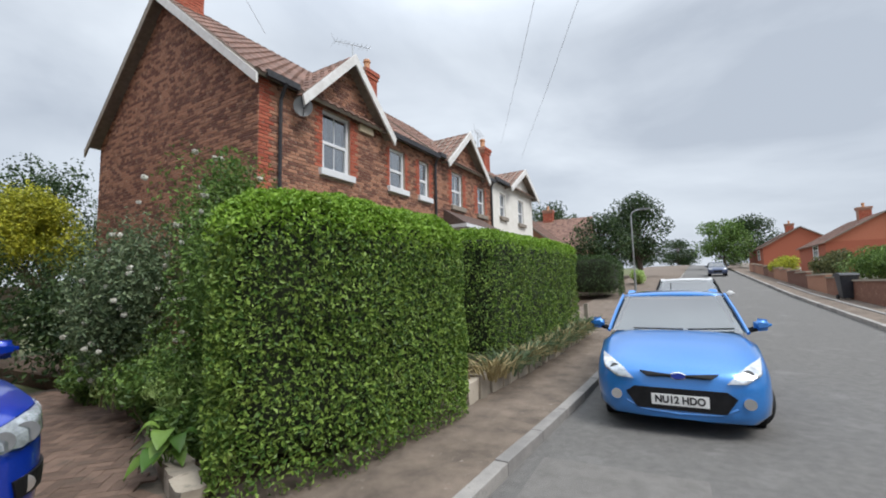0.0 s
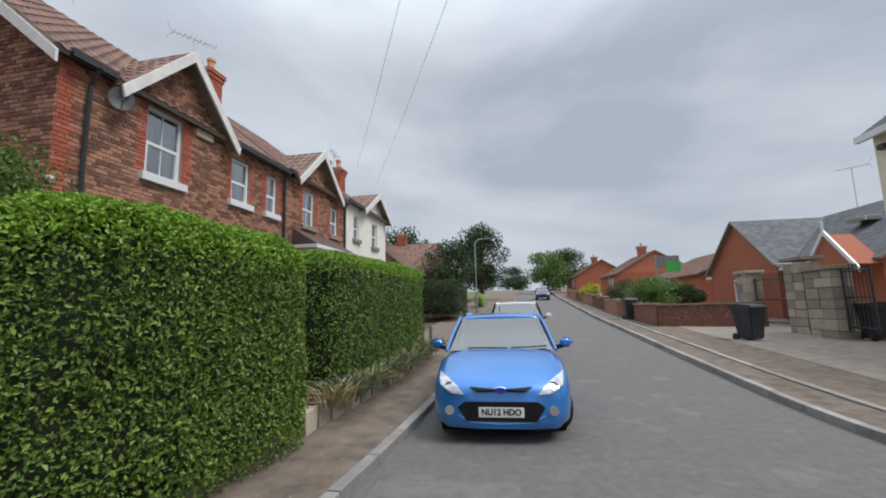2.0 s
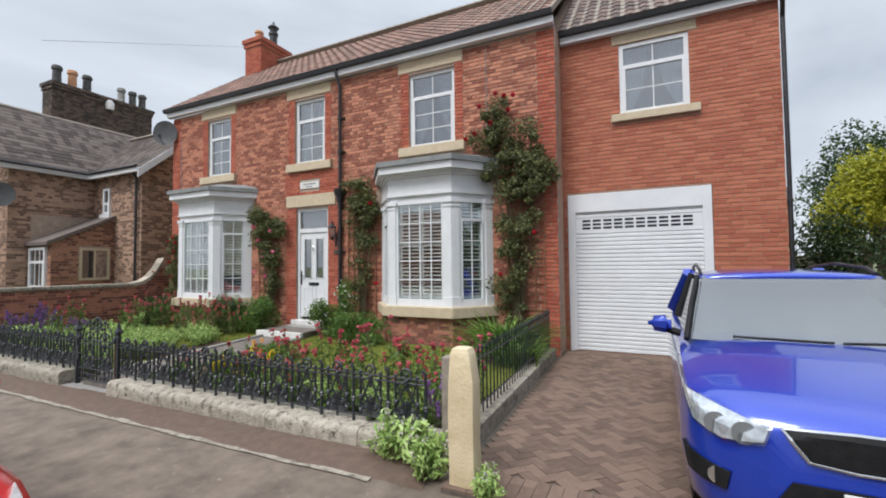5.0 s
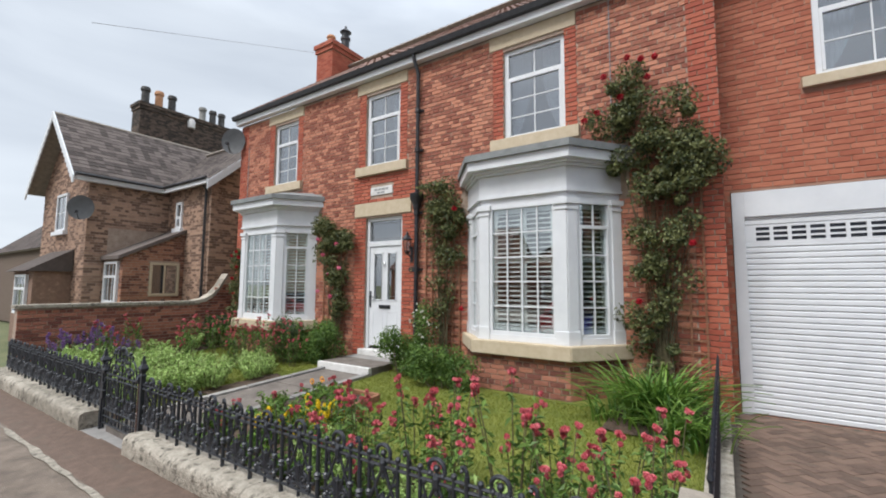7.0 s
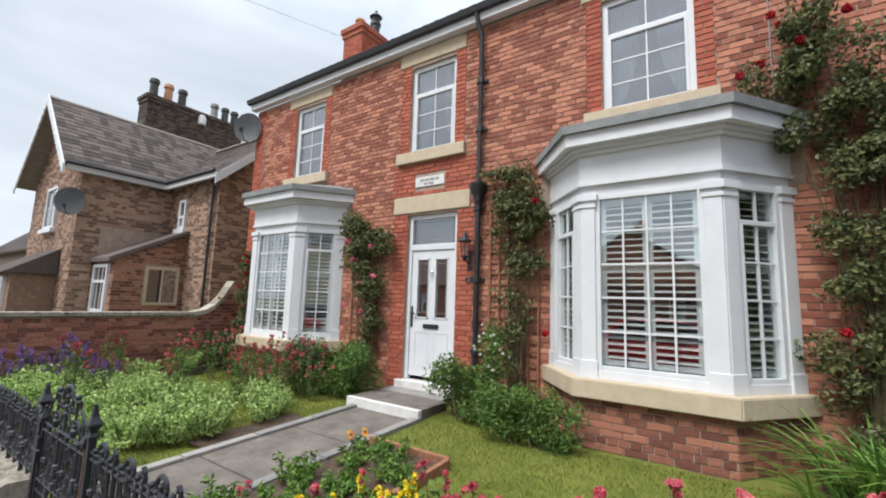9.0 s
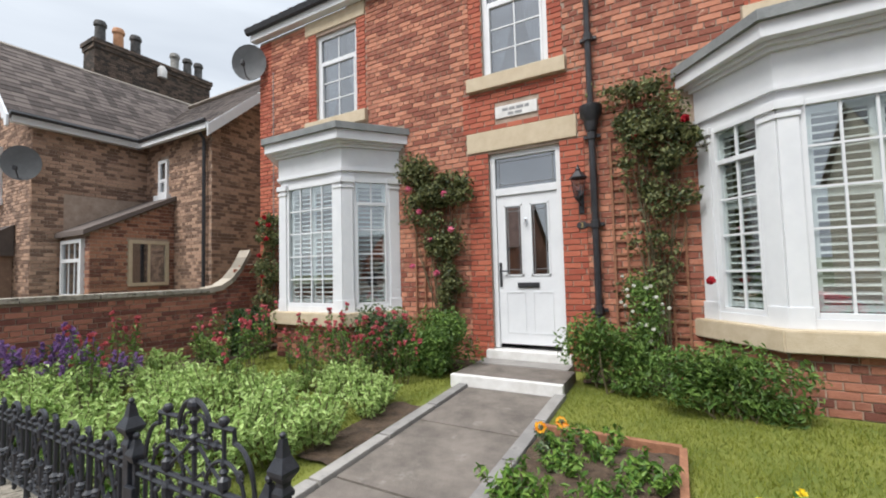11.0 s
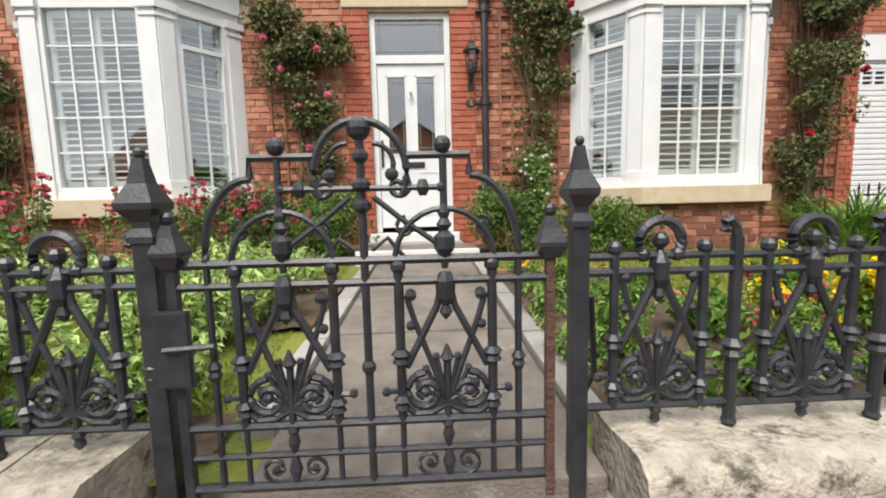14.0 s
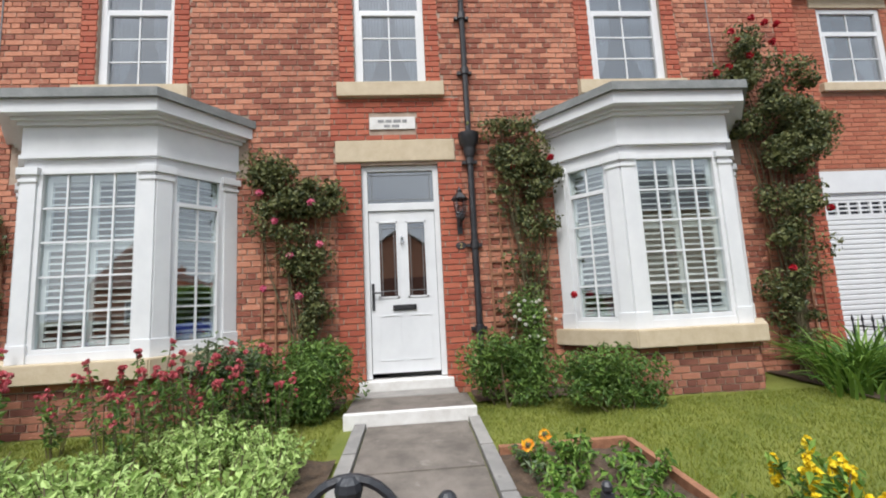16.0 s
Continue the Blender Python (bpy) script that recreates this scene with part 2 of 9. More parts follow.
M = dict(
    asphalt=material("asphalt", (0.115, 0.110, 0.103), (0.155, 0.148, 0.138), 9.0, 0.9, 0.6, 160, spots=(0.185, 0.178, 0.168), spot_scale=1.3, spot_cut=0.56),
    road_patch=material("road_repair", (0.135, 0.127, 0.117), (0.19, 0.18, 0.166), 6.0, 0.9, 0.6, 150, spots=(0.11, 0.105, 0.097), spot_scale=3.0, spot_cut=0.6),
    pavement=material("pavement", (0.10, 0.078, 0.06), (0.215, 0.168, 0.13), 3.0, 0.9, 0.6, 140, spots=(0.40, 0.35, 0.30), spot_scale=13.0, spot_cut=0.62),
    concrete=material("concrete", (0.20, 0.19, 0.18), (0.33, 0.31, 0.285), 5, 0.9, 0.4, 90, island=0.3, spots=(0.13, 0.125, 0.115), spot_scale=6, spot_cut=0.6),
    stone=material("stone", (0.21, 0.185, 0.145), (0.44, 0.395, 0.325), 11, 0.9, 0.9, 45, island=0.2, spots=(0.085, 0.074, 0.056), spot_scale=12, spot_cut=0.52),
    buff=material("buff_stone", (0.46, 0.37, 0.25), (0.55, 0.46, 0.33), 8, 0.8, 0.15, 70),
    sandstone=material("garden_stone", (0.22, 0.19, 0.15), (0.40, 0.35, 0.28), 4, 0.9, 0.5, 40, island=0.5, spots=(0.16, 0.15, 0.12), spot_scale=5, spot_cut=0.6),
    mortar=material("mortar", (0.30, 0.22, 0.17), (0.42, 0.33, 0.26), 9, 0.95, 0.4, 120),
    mortar_new=material("new_mortar", (0.32, 0.17, 0.12), (0.40, 0.23, 0.16), 9, 0.95, 0.3, 120),
    brick=material("brick", (0.25, 0.08, 0.05), (0.52, 0.22, 0.135), 14, 0.88, 0.55, 70, island=0.6, spots=(0.56, 0.38, 0.28), spot_scale=18, spot_cut=0.59),
    brick_bay=material("weathered_bay_brick", (0.17, 0.06, 0.042), (0.40, 0.165, 0.105), 14, 0.88, 0.55, 70, island=0.65, spots=(0.40, 0.27, 0.20), spot_scale=16, spot_cut=0.62),
    brick_soot=material("sooty_brick", (0.045, 0.036, 0.03), (0.14, 0.10, 0.075), 12, 0.9, 0.5, 70, island=0.6),
    brick_red=material("red_brick", (0.33, 0.075, 0.042), (0.44, 0.125, 0.07), 14, 0.85, 0.35, 80, island=0.55),
    brick_new=material("new_brick", (0.34, 0.10, 0.055), (0.44, 0.155, 0.088), 10, 0.85, 0.25, 90, island=0.5),
    brick_dark=material("dark_brick", (0.17, 0.105, 0.075), (0.44, 0.285, 0.20), 12, 0.9, 0.5, 70, island=0.7, spots=(0.46, 0.33, 0.24), spot_scale=12, spot_cut=0.6),
    brick_terrace=material("terrace_brick", (0.16, 0.07, 0.048), (0.40, 0.20, 0.125), 12, 0.9, 0.5, 70, island=0.7, spots=(0.48, 0.34, 0.24), spot_scale=12, spot_cut=0.57),
    tile_red=material("clay_tile", (0.13, 0.072, 0.052), (0.235, 0.13, 0.096), 9, 0.8, 0.4, 60, island=0.5, spots=(0.15, 0.12, 0.09), spot_scale=6, spot_cut=0.6),
    tile_brown=material("brown_tile", (0.075, 0.05, 0.042), (0.15, 0.098, 0.078), 9, 0.8, 0.4, 60, island=0.5, spots=(0.10, 0.09, 0.075), spot_scale=5, spot_cut=0.58),
    slate=material("slate", (0.07, 0.058, 0.053), (0.145, 0.12, 0.108), 8, 0.9, 0.3, 50, island=0.6, spec=0.15),
    tile_grey=material("grey_tile", (0.075, 0.08, 0.085), (0.13, 0.135, 0.14), 8, 0.75, 0.3, 50, island=0.4),
    render_cream=material("cream_render", (0.66, 0.60, 0.46), (0.72, 0.66, 0.52), 2, 0.9, 0.2, 120),
    render_white=material("white_render", (0.66, 0.64, 0.58), (0.76, 0.74, 0.69), 3, 0.9, 0.2, 100),
    plinth=material("dark_paint", (0.035, 0.04, 0.055), (0.055, 0.06, 0.075), 4, 0.7, 0.1, 60),
    white=material("white_paint", (0.64, 0.65, 0.665), (0.71, 0.72, 0.73), 3, 0.38, 0.03, 30),
    white_old=material("weathered_white_paint", (0.58, 0.56, 0.53), (0.72, 0.71, 0.69), 7, 0.7, 0.2, 60),
    lead=material("lead_felt", (0.16, 0.17, 0.17), (0.25, 0.26, 0.255), 5, 0.75, 0.3, 40),
    black=material("black_paint", (0.012, 0.012, 0.014), (0.03, 0.03, 0.034), 12, 0.42, 0.35, 90),
    iron=material("painted_cast_iron", (0.012, 0.0135, 0.017), (0.030, 0.033, 0.040), 18, 0.40, 0.10, 110, spots=(0.055, 0.042, 0.036), spot_scale=14, spot_cut=0.66),
    rust=material("rusty_iron", (0.05, 0.028, 0.02), (0.12, 0.06, 0.04), 25, 0.7, 0.5, 90),
    wood_trellis=material("trellis_wood", (0.20, 0.085, 0.045), (0.32, 0.15, 0.08), 20, 0.8, 0.3, 60),
    wood_post=material("weathered_post_wood", (0.50, 0.40, 0.24), (0.64, 0.54, 0.36), 5, 0.75, 0.3, 40, spots=(0.28, 0.20, 0.12), spot_scale=9, spot_cut=0.66),
    wood_grey=material("grey_wood", (0.20, 0.17, 0.14), (0.30, 0.26, 0.21), 9, 0.85, 0.4, 50),
    paver=material("block_paver", (0.10, 0.066, 0.048), (0.185, 0.122, 0.09), 10, 0.9, 0.5, 90, island=0.4, spots=(0.10, 0.075, 0.055), spot_scale=3, spot_cut=0.55),
    joint=material("sandy_joint", (0.07, 0.06, 0.048), (0.12, 0.10, 0.08), 12, 0.95, 0.4, 120),
    path=material("stained_concrete", (0.10, 0.085, 0.072), (0.19, 0.162, 0.138), 4, 0.9, 0.4, 90, spots=(0.26, 0.235, 0.205), spot_scale=5, spot_cut=0.6),
    soil=material("soil", (0.042, 0.028, 0.018), (0.105, 0.068, 0.042), 14, 0.95, 0.9, 40),
    lawn=material("lawn", (0.10, 0.13, 0.016), (0.20, 0.212, 0.036), 2.4, 0.9, 0.8, 90, spots=(0.25, 0.22, 0.08), spot_scale=1.4, spot_cut=0.62),
    grass=leafy("grass_blades", (0.12, 0.155, 0.016), (0.245, 0.26, 0.042)),
    ground=material("rough_ground", (0.07, 0.09, 0.035), (0.15, 0.15, 0.07), 0.8, 0.95, 0.4, 20),
    gravel=material("fine_gravel", (0.21, 0.18, 0.145), (0.32, 0.28, 0.235), 3, 0.95, 0.7, 130),
    hedge=leafy("privet_leaf", (0.06, 0.125, 0.02), (0.22, 0.325, 0.06), spots=(0.17, 0.12, 0.055)),
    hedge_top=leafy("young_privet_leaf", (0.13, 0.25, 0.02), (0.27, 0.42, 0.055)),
    hedge_dark=leafy("dark_hedge_leaf", (0.025, 0.055, 0.016), (0.07, 0.12, 0.03)),
    # near-black colour standing in for the shade deep inside a hedge
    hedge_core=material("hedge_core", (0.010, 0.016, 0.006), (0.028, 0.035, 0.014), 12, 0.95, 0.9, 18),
    leaf=leafy("leaf", (0.06, 0.12, 0.024), (0.17, 0.27, 0.06)),
    leaf_dark=leafy("dark_leaf", (0.02, 0.045, 0.016), (0.06, 0.10, 0.03)),
    leaf_rose=leafy("rose_leaf", (0.045, 0.062, 0.022), (0.19, 0.20, 0.075)),
    leaf_pale=leafy("pale_leaf", (0.25, 0.37, 0.10), (0.47, 0.60, 0.22)),
    leaf_gold=leafy("golden_leaf", (0.22, 0.25, 0.02), (0.50, 0.50, 0.05)),
    leaf_grey=leafy("grey_green_leaf", (0.07, 0.11, 0.055), (0.17, 0.22, 0.11)),
    leaf_strap=leafy("strap_leaf", (0.06, 0.14, 0.02), (0.20, 0.32, 0.06)),
    dry=leafy("dry_grass", (0.24, 0.19, 0.09), (0.42, 0.35, 0.18)),
    stem=material("stem", (0.07, 0.06, 0.03), (0.16, 0.13, 0.07), 20, 0.8, 0.2),
    red_flower=leafy("coral_petal", (0.46, 0.065, 0.09), (0.72, 0.20, 0.22)),
    rose_red=leafy("red_rose_petal", (0.30, 0.004, 0.012), (0.55, 0.02, 0.04)),
    pink=leafy("pink_petal", (0.72, 0.12, 0.25), (0.85, 0.28, 0.40)),
    purple=leafy("purple_petal", (0.20, 0.10, 0.30), (0.36, 0.20, 0.45)),
    yellow=leafy("yellow_petal", (0.80, 0.58, 0.01), (0.90, 0.72, 0.04)),
    orange=leafy("orange_petal", (0.82, 0.28, 0.01), (0.88, 0.45, 0.03)),
    white_flower=leafy("white_petal", (0.62, 0.60, 0.52), (0.78, 0.76, 0.70)),
    bark=material("bark", (0.06, 0.045, 0.035), (0.14, 0.11, 0.085), 10, 0.95, 0.8, 25),
    pane=glass("window_glass", gloss=0.20),
    pane_sky=glass("reflecting_glass", (0.55, 0.60, 0.64), 0.30),
    car_glass=glass("windscreen_glass", (0.36, 0.42, 0.41), 0.17),
    lamp_glass=glass("lamp_glass", (0.85, 0.88, 0.9), 0.08),
    curtain=material("white_curtain", (0.50, 0.51, 0.54), (0.64, 0.65, 0.68), 6, 0.9, 0.2, 12),
    slat=material("shutter_slat", (0.66, 0.66, 0.65), (0.76, 0.76, 0.75), 5, 0.5, 0.0),
    # dark grey puts the gloom of an unlit room into the wall colour
    room=material("dark_room_wall", (0.10, 0.095, 0.09), (0.15, 0.14, 0.13), 2, 0.9, 0.0),
    terracotta=material("terracotta", (0.42, 0.20, 0.10), (0.55, 0.30, 0.17), 8, 0.85, 0.2, 60),
    pot_grey=material("grey_clay", (0.17, 0.165, 0.15), (0.29, 0.28, 0.26), 9, 0.85, 0.3, 50),
    pot_dark=material("sooty_clay", (0.035, 0.034, 0.034), (0.10, 0.095, 0.09), 9, 0.85, 0.3, 50),
    steel=material("galvanised_steel", (0.33, 0.345, 0.35), (0.45, 0.46, 0.47), 8, 0.45, 0.05, 40, metal=0.8),
    chrome=material("chrome", (0.70, 0.71, 0.72), (0.78, 0.78, 0.79), 4, 0.12, 0.0, metal=1.0),
    grey_plastic=material("grey_plastic", (0.15, 0.155, 0.16), (0.2, 0.205, 0.21), 6, 0.5, 0.05),
    black_plastic=material("black_plastic", (0.007, 0.007, 0.008), (0.015, 0.015, 0.016), 14, 0.6, 0.15, 80, spec=0.2),
    bin=material("bin_plastic", (0.018, 0.021, 0.028), (0.035, 0.038, 0.046), 6, 0.45, 0.1, 40),
    rubber=material("tyre_rubber", (0.012, 0.012, 0.012), (0.028, 0.028, 0.028), 16, 0.85, 0.3, 60),
    alloy=material("alloy", (0.42, 0.43, 0.44), (0.55, 0.56, 0.57), 6, 0.3, 0.0, metal=0.85),
    car_royal=material("royal_blue_paint", (0.004, 0.030, 0.34), (0.006, 0.040, 0.40), 90, 0.28, 0.0, metal=0.25, coat=1.0),
    car_sky=material("bright_blue_paint", (0.025, 0.17, 0.50), (0.035, 0.21, 0.58), 90, 0.3, 0.0, metal=0.25, coat=1.0),
    car_red=material("red_paint", (0.42, 0.008, 0.012), (0.50, 0.012, 0.018), 90, 0.3, 0.0, coat=1.0),
    car_white=material("white_car_paint", (0.62, 0.62, 0.63), (0.68, 0.68, 0.69), 50, 0.35, 0.0, coat=1.0),
    car_silver=material("dark_blue_car_paint", (0.05, 0.07, 0.13), (0.07, 0.09, 0.16), 50, 0.3, 0.0, metal=0.5, coat=1.0),
    lens=material("lamp_reflector", (0.42, 0.43, 0.44), (0.90, 0.91, 0.92), 18, 0.12, 0.2, 30, metal=0.35),
    plate=material("number_plate", (0.72, 0.72, 0.70), (0.76, 0.76, 0.74), 6, 0.45, 0.0),
    ink=material("black_ink", (0.008, 0.008, 0.009), (0.012, 0.012, 0.013), 6, 0.5, 0.0),
    ink_grey=material("weathered_ink", (0.16, 0.16, 0.17), (0.30, 0.30, 0.30), 30, 0.7, 0.0),
    gold=material("gilt", (0.55, 0.40, 0.16), (0.65, 0.48, 0.2), 8, 0.4, 0.0, metal=0.6),
    green_sign=material("green_board", (0.05, 0.33, 0.05), (0.07, 0.40, 0.08), 5, 0.5, 0.0),
    cable=material("cable", (0.22, 0.225, 0.23), (0.28, 0.285, 0.29), 5, 0.6, 0.0),
)

# ---- builders ----


def part(name, bm, mat, parent=None, label=""):
    """Links a bmesh, or a ready mesh, as one mesh object, under parent if given."""
    if isinstance(bm, bpy.types.Mesh):
        me = bm
    else:
        me = bpy.data.meshes.new(name)
        bm.to_mesh(me)
        bm.free()
    me.materials.append(M[mat])
    ob = new(name, me)
    ob.parent = parent
    if label:
        tagged(ob, label)
    return ob


def thing(name, label, category, m=None, group="", kind=""):
    ob = new(name)
    ob.empty_display_size = 0.2
    ob.matrix_basis = m or Matrix()
    return tagged(ob, label, category, group, kind)


def smooth(ob, angle=40):
    for p in ob.data.polygons:
        p.use_smooth = True
    ob.data.set_sharp_from_angle(angle=radians(angle))
    return ob


def B():
    return bmesh.new()


def box(bm, x0, x1, y0, y1, z0, z1, bevel=0.0):
    v = [bm.verts.new(p) for p in ((x0, y0, z0), (x1, y0, z0), (x1, y1, z0), (x0, y1, z0), (x0, y0, z1), (x1, y0, z1), (x1, y1, z1), (x0, y1, z1))]
    f = [bm.faces.new([v[i] for i in q]) for q in ((3, 2, 1, 0), (4, 5, 6, 7), (0, 1, 5, 4), (1, 2, 6, 5), (2, 3, 7, 6), (3, 0, 4, 7))]
    if bevel:
        es = list({e for q in f for e in q.edges})
        bmesh.ops.bevel(bm, geom=es, offset=bevel, segments=2, affect="EDGES", profile=0.7)
    return bm


def prism(bm, poly, z0, z1, axis="z"):
    """Extrudes a polygon of two-number points along an axis."""
    def P(a, b, c):
        return {"z": (a, b, c), "y": (a, c, b), "x": (c, a, b)}[axis]
    lo, hi = [bm.verts.new(P(a, b, z0)) for a, b in poly], [bm.verts.new(P(a, b, z1)) for a, b in poly]
    n = len(poly)
    bm.faces.new(lo[::-1])
    bm.faces.new(hi)
    for i in range(n):
        bm.faces.new((lo[i], lo[(i + 1) % n], hi[(i + 1) % n], hi[i]))
    bmesh.ops.recalc_face_normals(bm, faces=bm.faces)
    return bm


def tube(bm, pts, r, n=6, r_end=None):
    pts = [Vector(p) for p in pts]
    rings, k = [], len(pts)
    up = Vector((0, 0, 1))
    for i, p in enumerate(pts):
        d = (pts[min(i + 1, k - 1)] - pts[max(i - 1, 0)]).normalized()
        side = d.cross(up)
        if side.length < 0.05:
            side = d.cross(Vector((0, 1, 0)))
        side.normalize()
        other = side.cross(d)
        rr = r if r_end is None else r + (r_end - r) * i / (k - 1)
        rings.append([bm.verts.new(p + rr * (math.cos(a) * side + math.sin(a) * other)) for a in (2 * math.pi * j / n for j in range(n))])
    for a, b in zip(rings, rings[1:]):
        for j in range(n):
            bm.faces.new((a[j], a[(j + 1) % n], b[(j + 1) % n], b[j]))
    bm.faces.new(rings[0][::-1])
    bm.faces.new(rings[-1])
    return bm


def lathe(bm, profile, c=(0, 0, 0), n=10, square=False):
    """Turns a profile of (radius, height) round the upright through c."""
    m = 4 if square else n
    off = math.pi / 4 if square else 0
    k = 1.414 if square else 1
    rings = [[bm.verts.new((c[0] + k * r * math.cos(off + 2 * math.pi * j / m), c[1] + k * r * math.sin(off + 2 * math.pi * j / m), c[2] + z)) for j in range(m)] for r, z in profile]
    for a, b in zip(rings, rings[1:]):
        for j in range(m):
            bm.faces.new((a[j], a[(j + 1) % m], b[(j + 1) % m], b[j]))
    bm.faces.new(rings[0][::-1])
    bm.faces.new(rings[-1])
    return bm


def ball(bm, c, r, seg=8):
    bmesh.ops.create_uvsphere(bm, u_segments=seg, v_segments=max(4, seg * 2 // 3), radius=r, matrix=Matrix.Translation(c))
    return bm


def grid_mesh(name, xs, ys, zf):
    """A sheet over the grid xs, ys at the height zf(x, y)."""
    v = [(x, y, zf(x, y)) for y in ys for x in xs]
    w = len(xs)
    f = [(j * w + i, j * w + i + 1, (j + 1) * w + i + 1, (j + 1) * w + i) for j in range(len(ys) - 1) for i in range(w - 1)]
    me = bpy.data.meshes.new(name)
    me.from_pydata(v, [], f)
    return me


def smoothstep(a, b, x):
    t = min(1, max(0, (x - a) / (b - a)))
    return t * t * (3 - 2 * t)


def road_z(x):
    return 0.021 * max(0, min(x, 9) - 5) ** 2 / 4 + 0.042 * max(0, min(x, 26) - 9) + 0.056 * max(0, min(x, 110) - 26) - 0.02 * max(0, x - 110) + 0.004 * max(-12, min(0, x + 2))


def pave_z(x):
    return road_z(x) + 0.02 + 0.09 * smoothstep(1.0, 3.0, x) - 0.015 * smoothstep(-3.0, -4.5, -abs(x))


TILT = math.tan(radians(-3.6))
STREET = Matrix.Rotation(radians(-3.6), 4, "Z")
GARDEN_Z = lambda y: 0.05 + 0.04 * (y - 3.9)

# ---- ground, road, pavements ----
span = lambda a, b, n: [a + (b - a) * i / n for i in range(n + 1)]
XS = span(-700, -40, 12) + span(-38, 40, 78) + span(42, 130, 44) + span(140, 900, 14)


def kerb_y(x):
    return 1.12 - 0.07 * max(0, x - 2) if x < 7 else 0.77 + TILT * (x - 7)


def kerb2_y(x):
    return -4.45 + TILT * (x - 6) if x > 6 else -4.45 + 0.01 * (x - 6)


def strip(name, xs, ya, yb, zf, cols=3):
    v, f = [], []
    for x in xs:
        for j in range(cols + 1):
            y = ya(x) + (yb(x) - ya(x)) * j / cols
            v.append((x, y, zf(x, y)))
    w = cols + 1
    for i in range(len(xs) - 1):
        for j in range(cols):
            f.append((i * w + j, (i + 1) * w + j, (i + 1) * w + j + 1, i * w + j + 1))
    me = bpy.data.meshes.new(name)
    me.from_pydata(v, [], f)
    me.validate()
    return me


NX = [x for x in XS if -60 <= x <= 130]
ground = part("ground", grid_mesh("ground", XS, span(-600, -30, 10) + span(-28, 40, 34) + span(50, 700, 12), lambda x, y: road_z(x) - 0.12), "ground")
tagged(ground, "rough grassy ground reaching to the horizon", "ground", kind="structure")
road = part("road", strip("road", NX, lambda x: kerb2_y(x) - 0.1, lambda x: kerb_y(x) + 0.1, lambda x, y: road_z(x) + 0.025 * (1 - ((y + 1.7) / 2.9) ** 2), 8), "asphalt")
tagged(road, "worn grey asphalt road with patched repairs", "road", kind="structure")
near_x = span(-60, 14, 148) + span(15, 130, 60)
pave = part("pavement", strip("pavement", near_x, lambda x: kerb_y(x) + 0.12, lambda x: 3.62 if x < 2 else 3.2, lambda x, y: pave_z(x) + (0.004 if x > -2.4 and x < 1.6 else 0)), "pavement")
tagged(pave, "brownish tarmac pavement, gritty and stained", "pavement", kind="structure")
far_pave = part("pavement_opposite", strip("pavement_opposite", NX, lambda x: kerb2_y(x) - 2.2, lambda x: kerb2_y(x) - 0.12, lambda x, y: road_z(x) + 0.10), "pavement")
tagged(far_pave, "tarmac pavement across the road", "pavement", kind="structure")
forecourt = part("forecourt", strip("forecourt", NX, lambda x: kerb2_y(x) - 14, lambda x: kerb2_y(x) - 2.2, lambda x, y: road_z(x) + 0.108, 6), "gravel")
tagged(forecourt, "fine gravel forecourt sloping up to the walls", "forecourt", kind="structure")

kerb = thing("kerb", "row of worn concrete kerb stones along the road", "kerb", kind="structure")
kerb_far = thing("kerb_opposite", "row of pale kerb stones across the road", "kerb", kind="structure")


def kerb_stones(parent, yf, x0, x1, side, top):
    x, rng = x0, random.Random(4)
    while x < x1:
        ln = 0.9 if x < 30 else 3.0
        bm, z = B(), top(x)
        a = math.atan2(yf(x + ln) - yf(x), ln)
        box(bm, 0.004, ln - 0.004, 0, 0.125 * side, -0.25, rng.uniform(-0.006, 0.006), 0.012)
        bm.transform(Matrix.Translation((x, yf(x), z)) @ Matrix.Rotation(a, 4, "Z") @ Matrix.Rotation(-math.atan2(top(x + ln) - z, ln), 4, "Y"))
        bmesh.ops.recalc_face_normals(bm, faces=bm.faces)
        part("kerb_stone", bm, "concrete", parent)
        x += ln


kerb_stones(kerb, kerb_y, -20, 60, 1, lambda x: pave_z(x) + 0.012 if x > -22 else 0)
kerb_stones(kerb_far, kerb2_y, -6, 60, -1, lambda x: road_z(x) + 0.115)
kerb_in = thing("edging", "inner line of pale edging stones across the road", "edging", kind="structure")
kerb_stones(kerb_in, lambda x: kerb2_y(x) - 0.75, -2, 36, -1, lambda x: road_z(x) + 0.135)
edge_strip = part("pavement_edge", strip("pavement_edge", span(-13.5, -2.45, 60), lambda x: 3.12 + 0.03 * noise.noise((x * 3, 0, 0)), lambda x: 3.6, lambda x, y: pave_z(x) + 0.02 * smoothstep(3.1, 3.3, y)), "paver")
tagged(edge_strip, "worn brown strip between pavement and plinth", "pavement", kind="structure")
pale_strip = part("pavement_joint", strip("pavement_joint", span(-11.5, -2.9, 90), lambda x: 3.06 + 0.05 * noise.noise((x * 2, 1, 0)), lambda x: 3.115 + 0.06 * noise.noise((x * 2.3, 2, 0)), lambda x, y: pave_z(x) + 0.011), "stone")
tagged(pale_strip, "pale broken mortar line along the pavement", "pavement", kind="structure")
patch = part("road_patch", strip("road_patch", span(2.2, 3.9, 4), lambda x: -0.45, lambda x: 0.85, lambda x, y: road_z(x) + 0.025 * (1 - ((y + 1.7) / 2.9) ** 2) + 0.006), "road_patch")
tagged(patch, "pale patched repair in the road surface", "patch", kind="structure")

# ---- brickwork ----


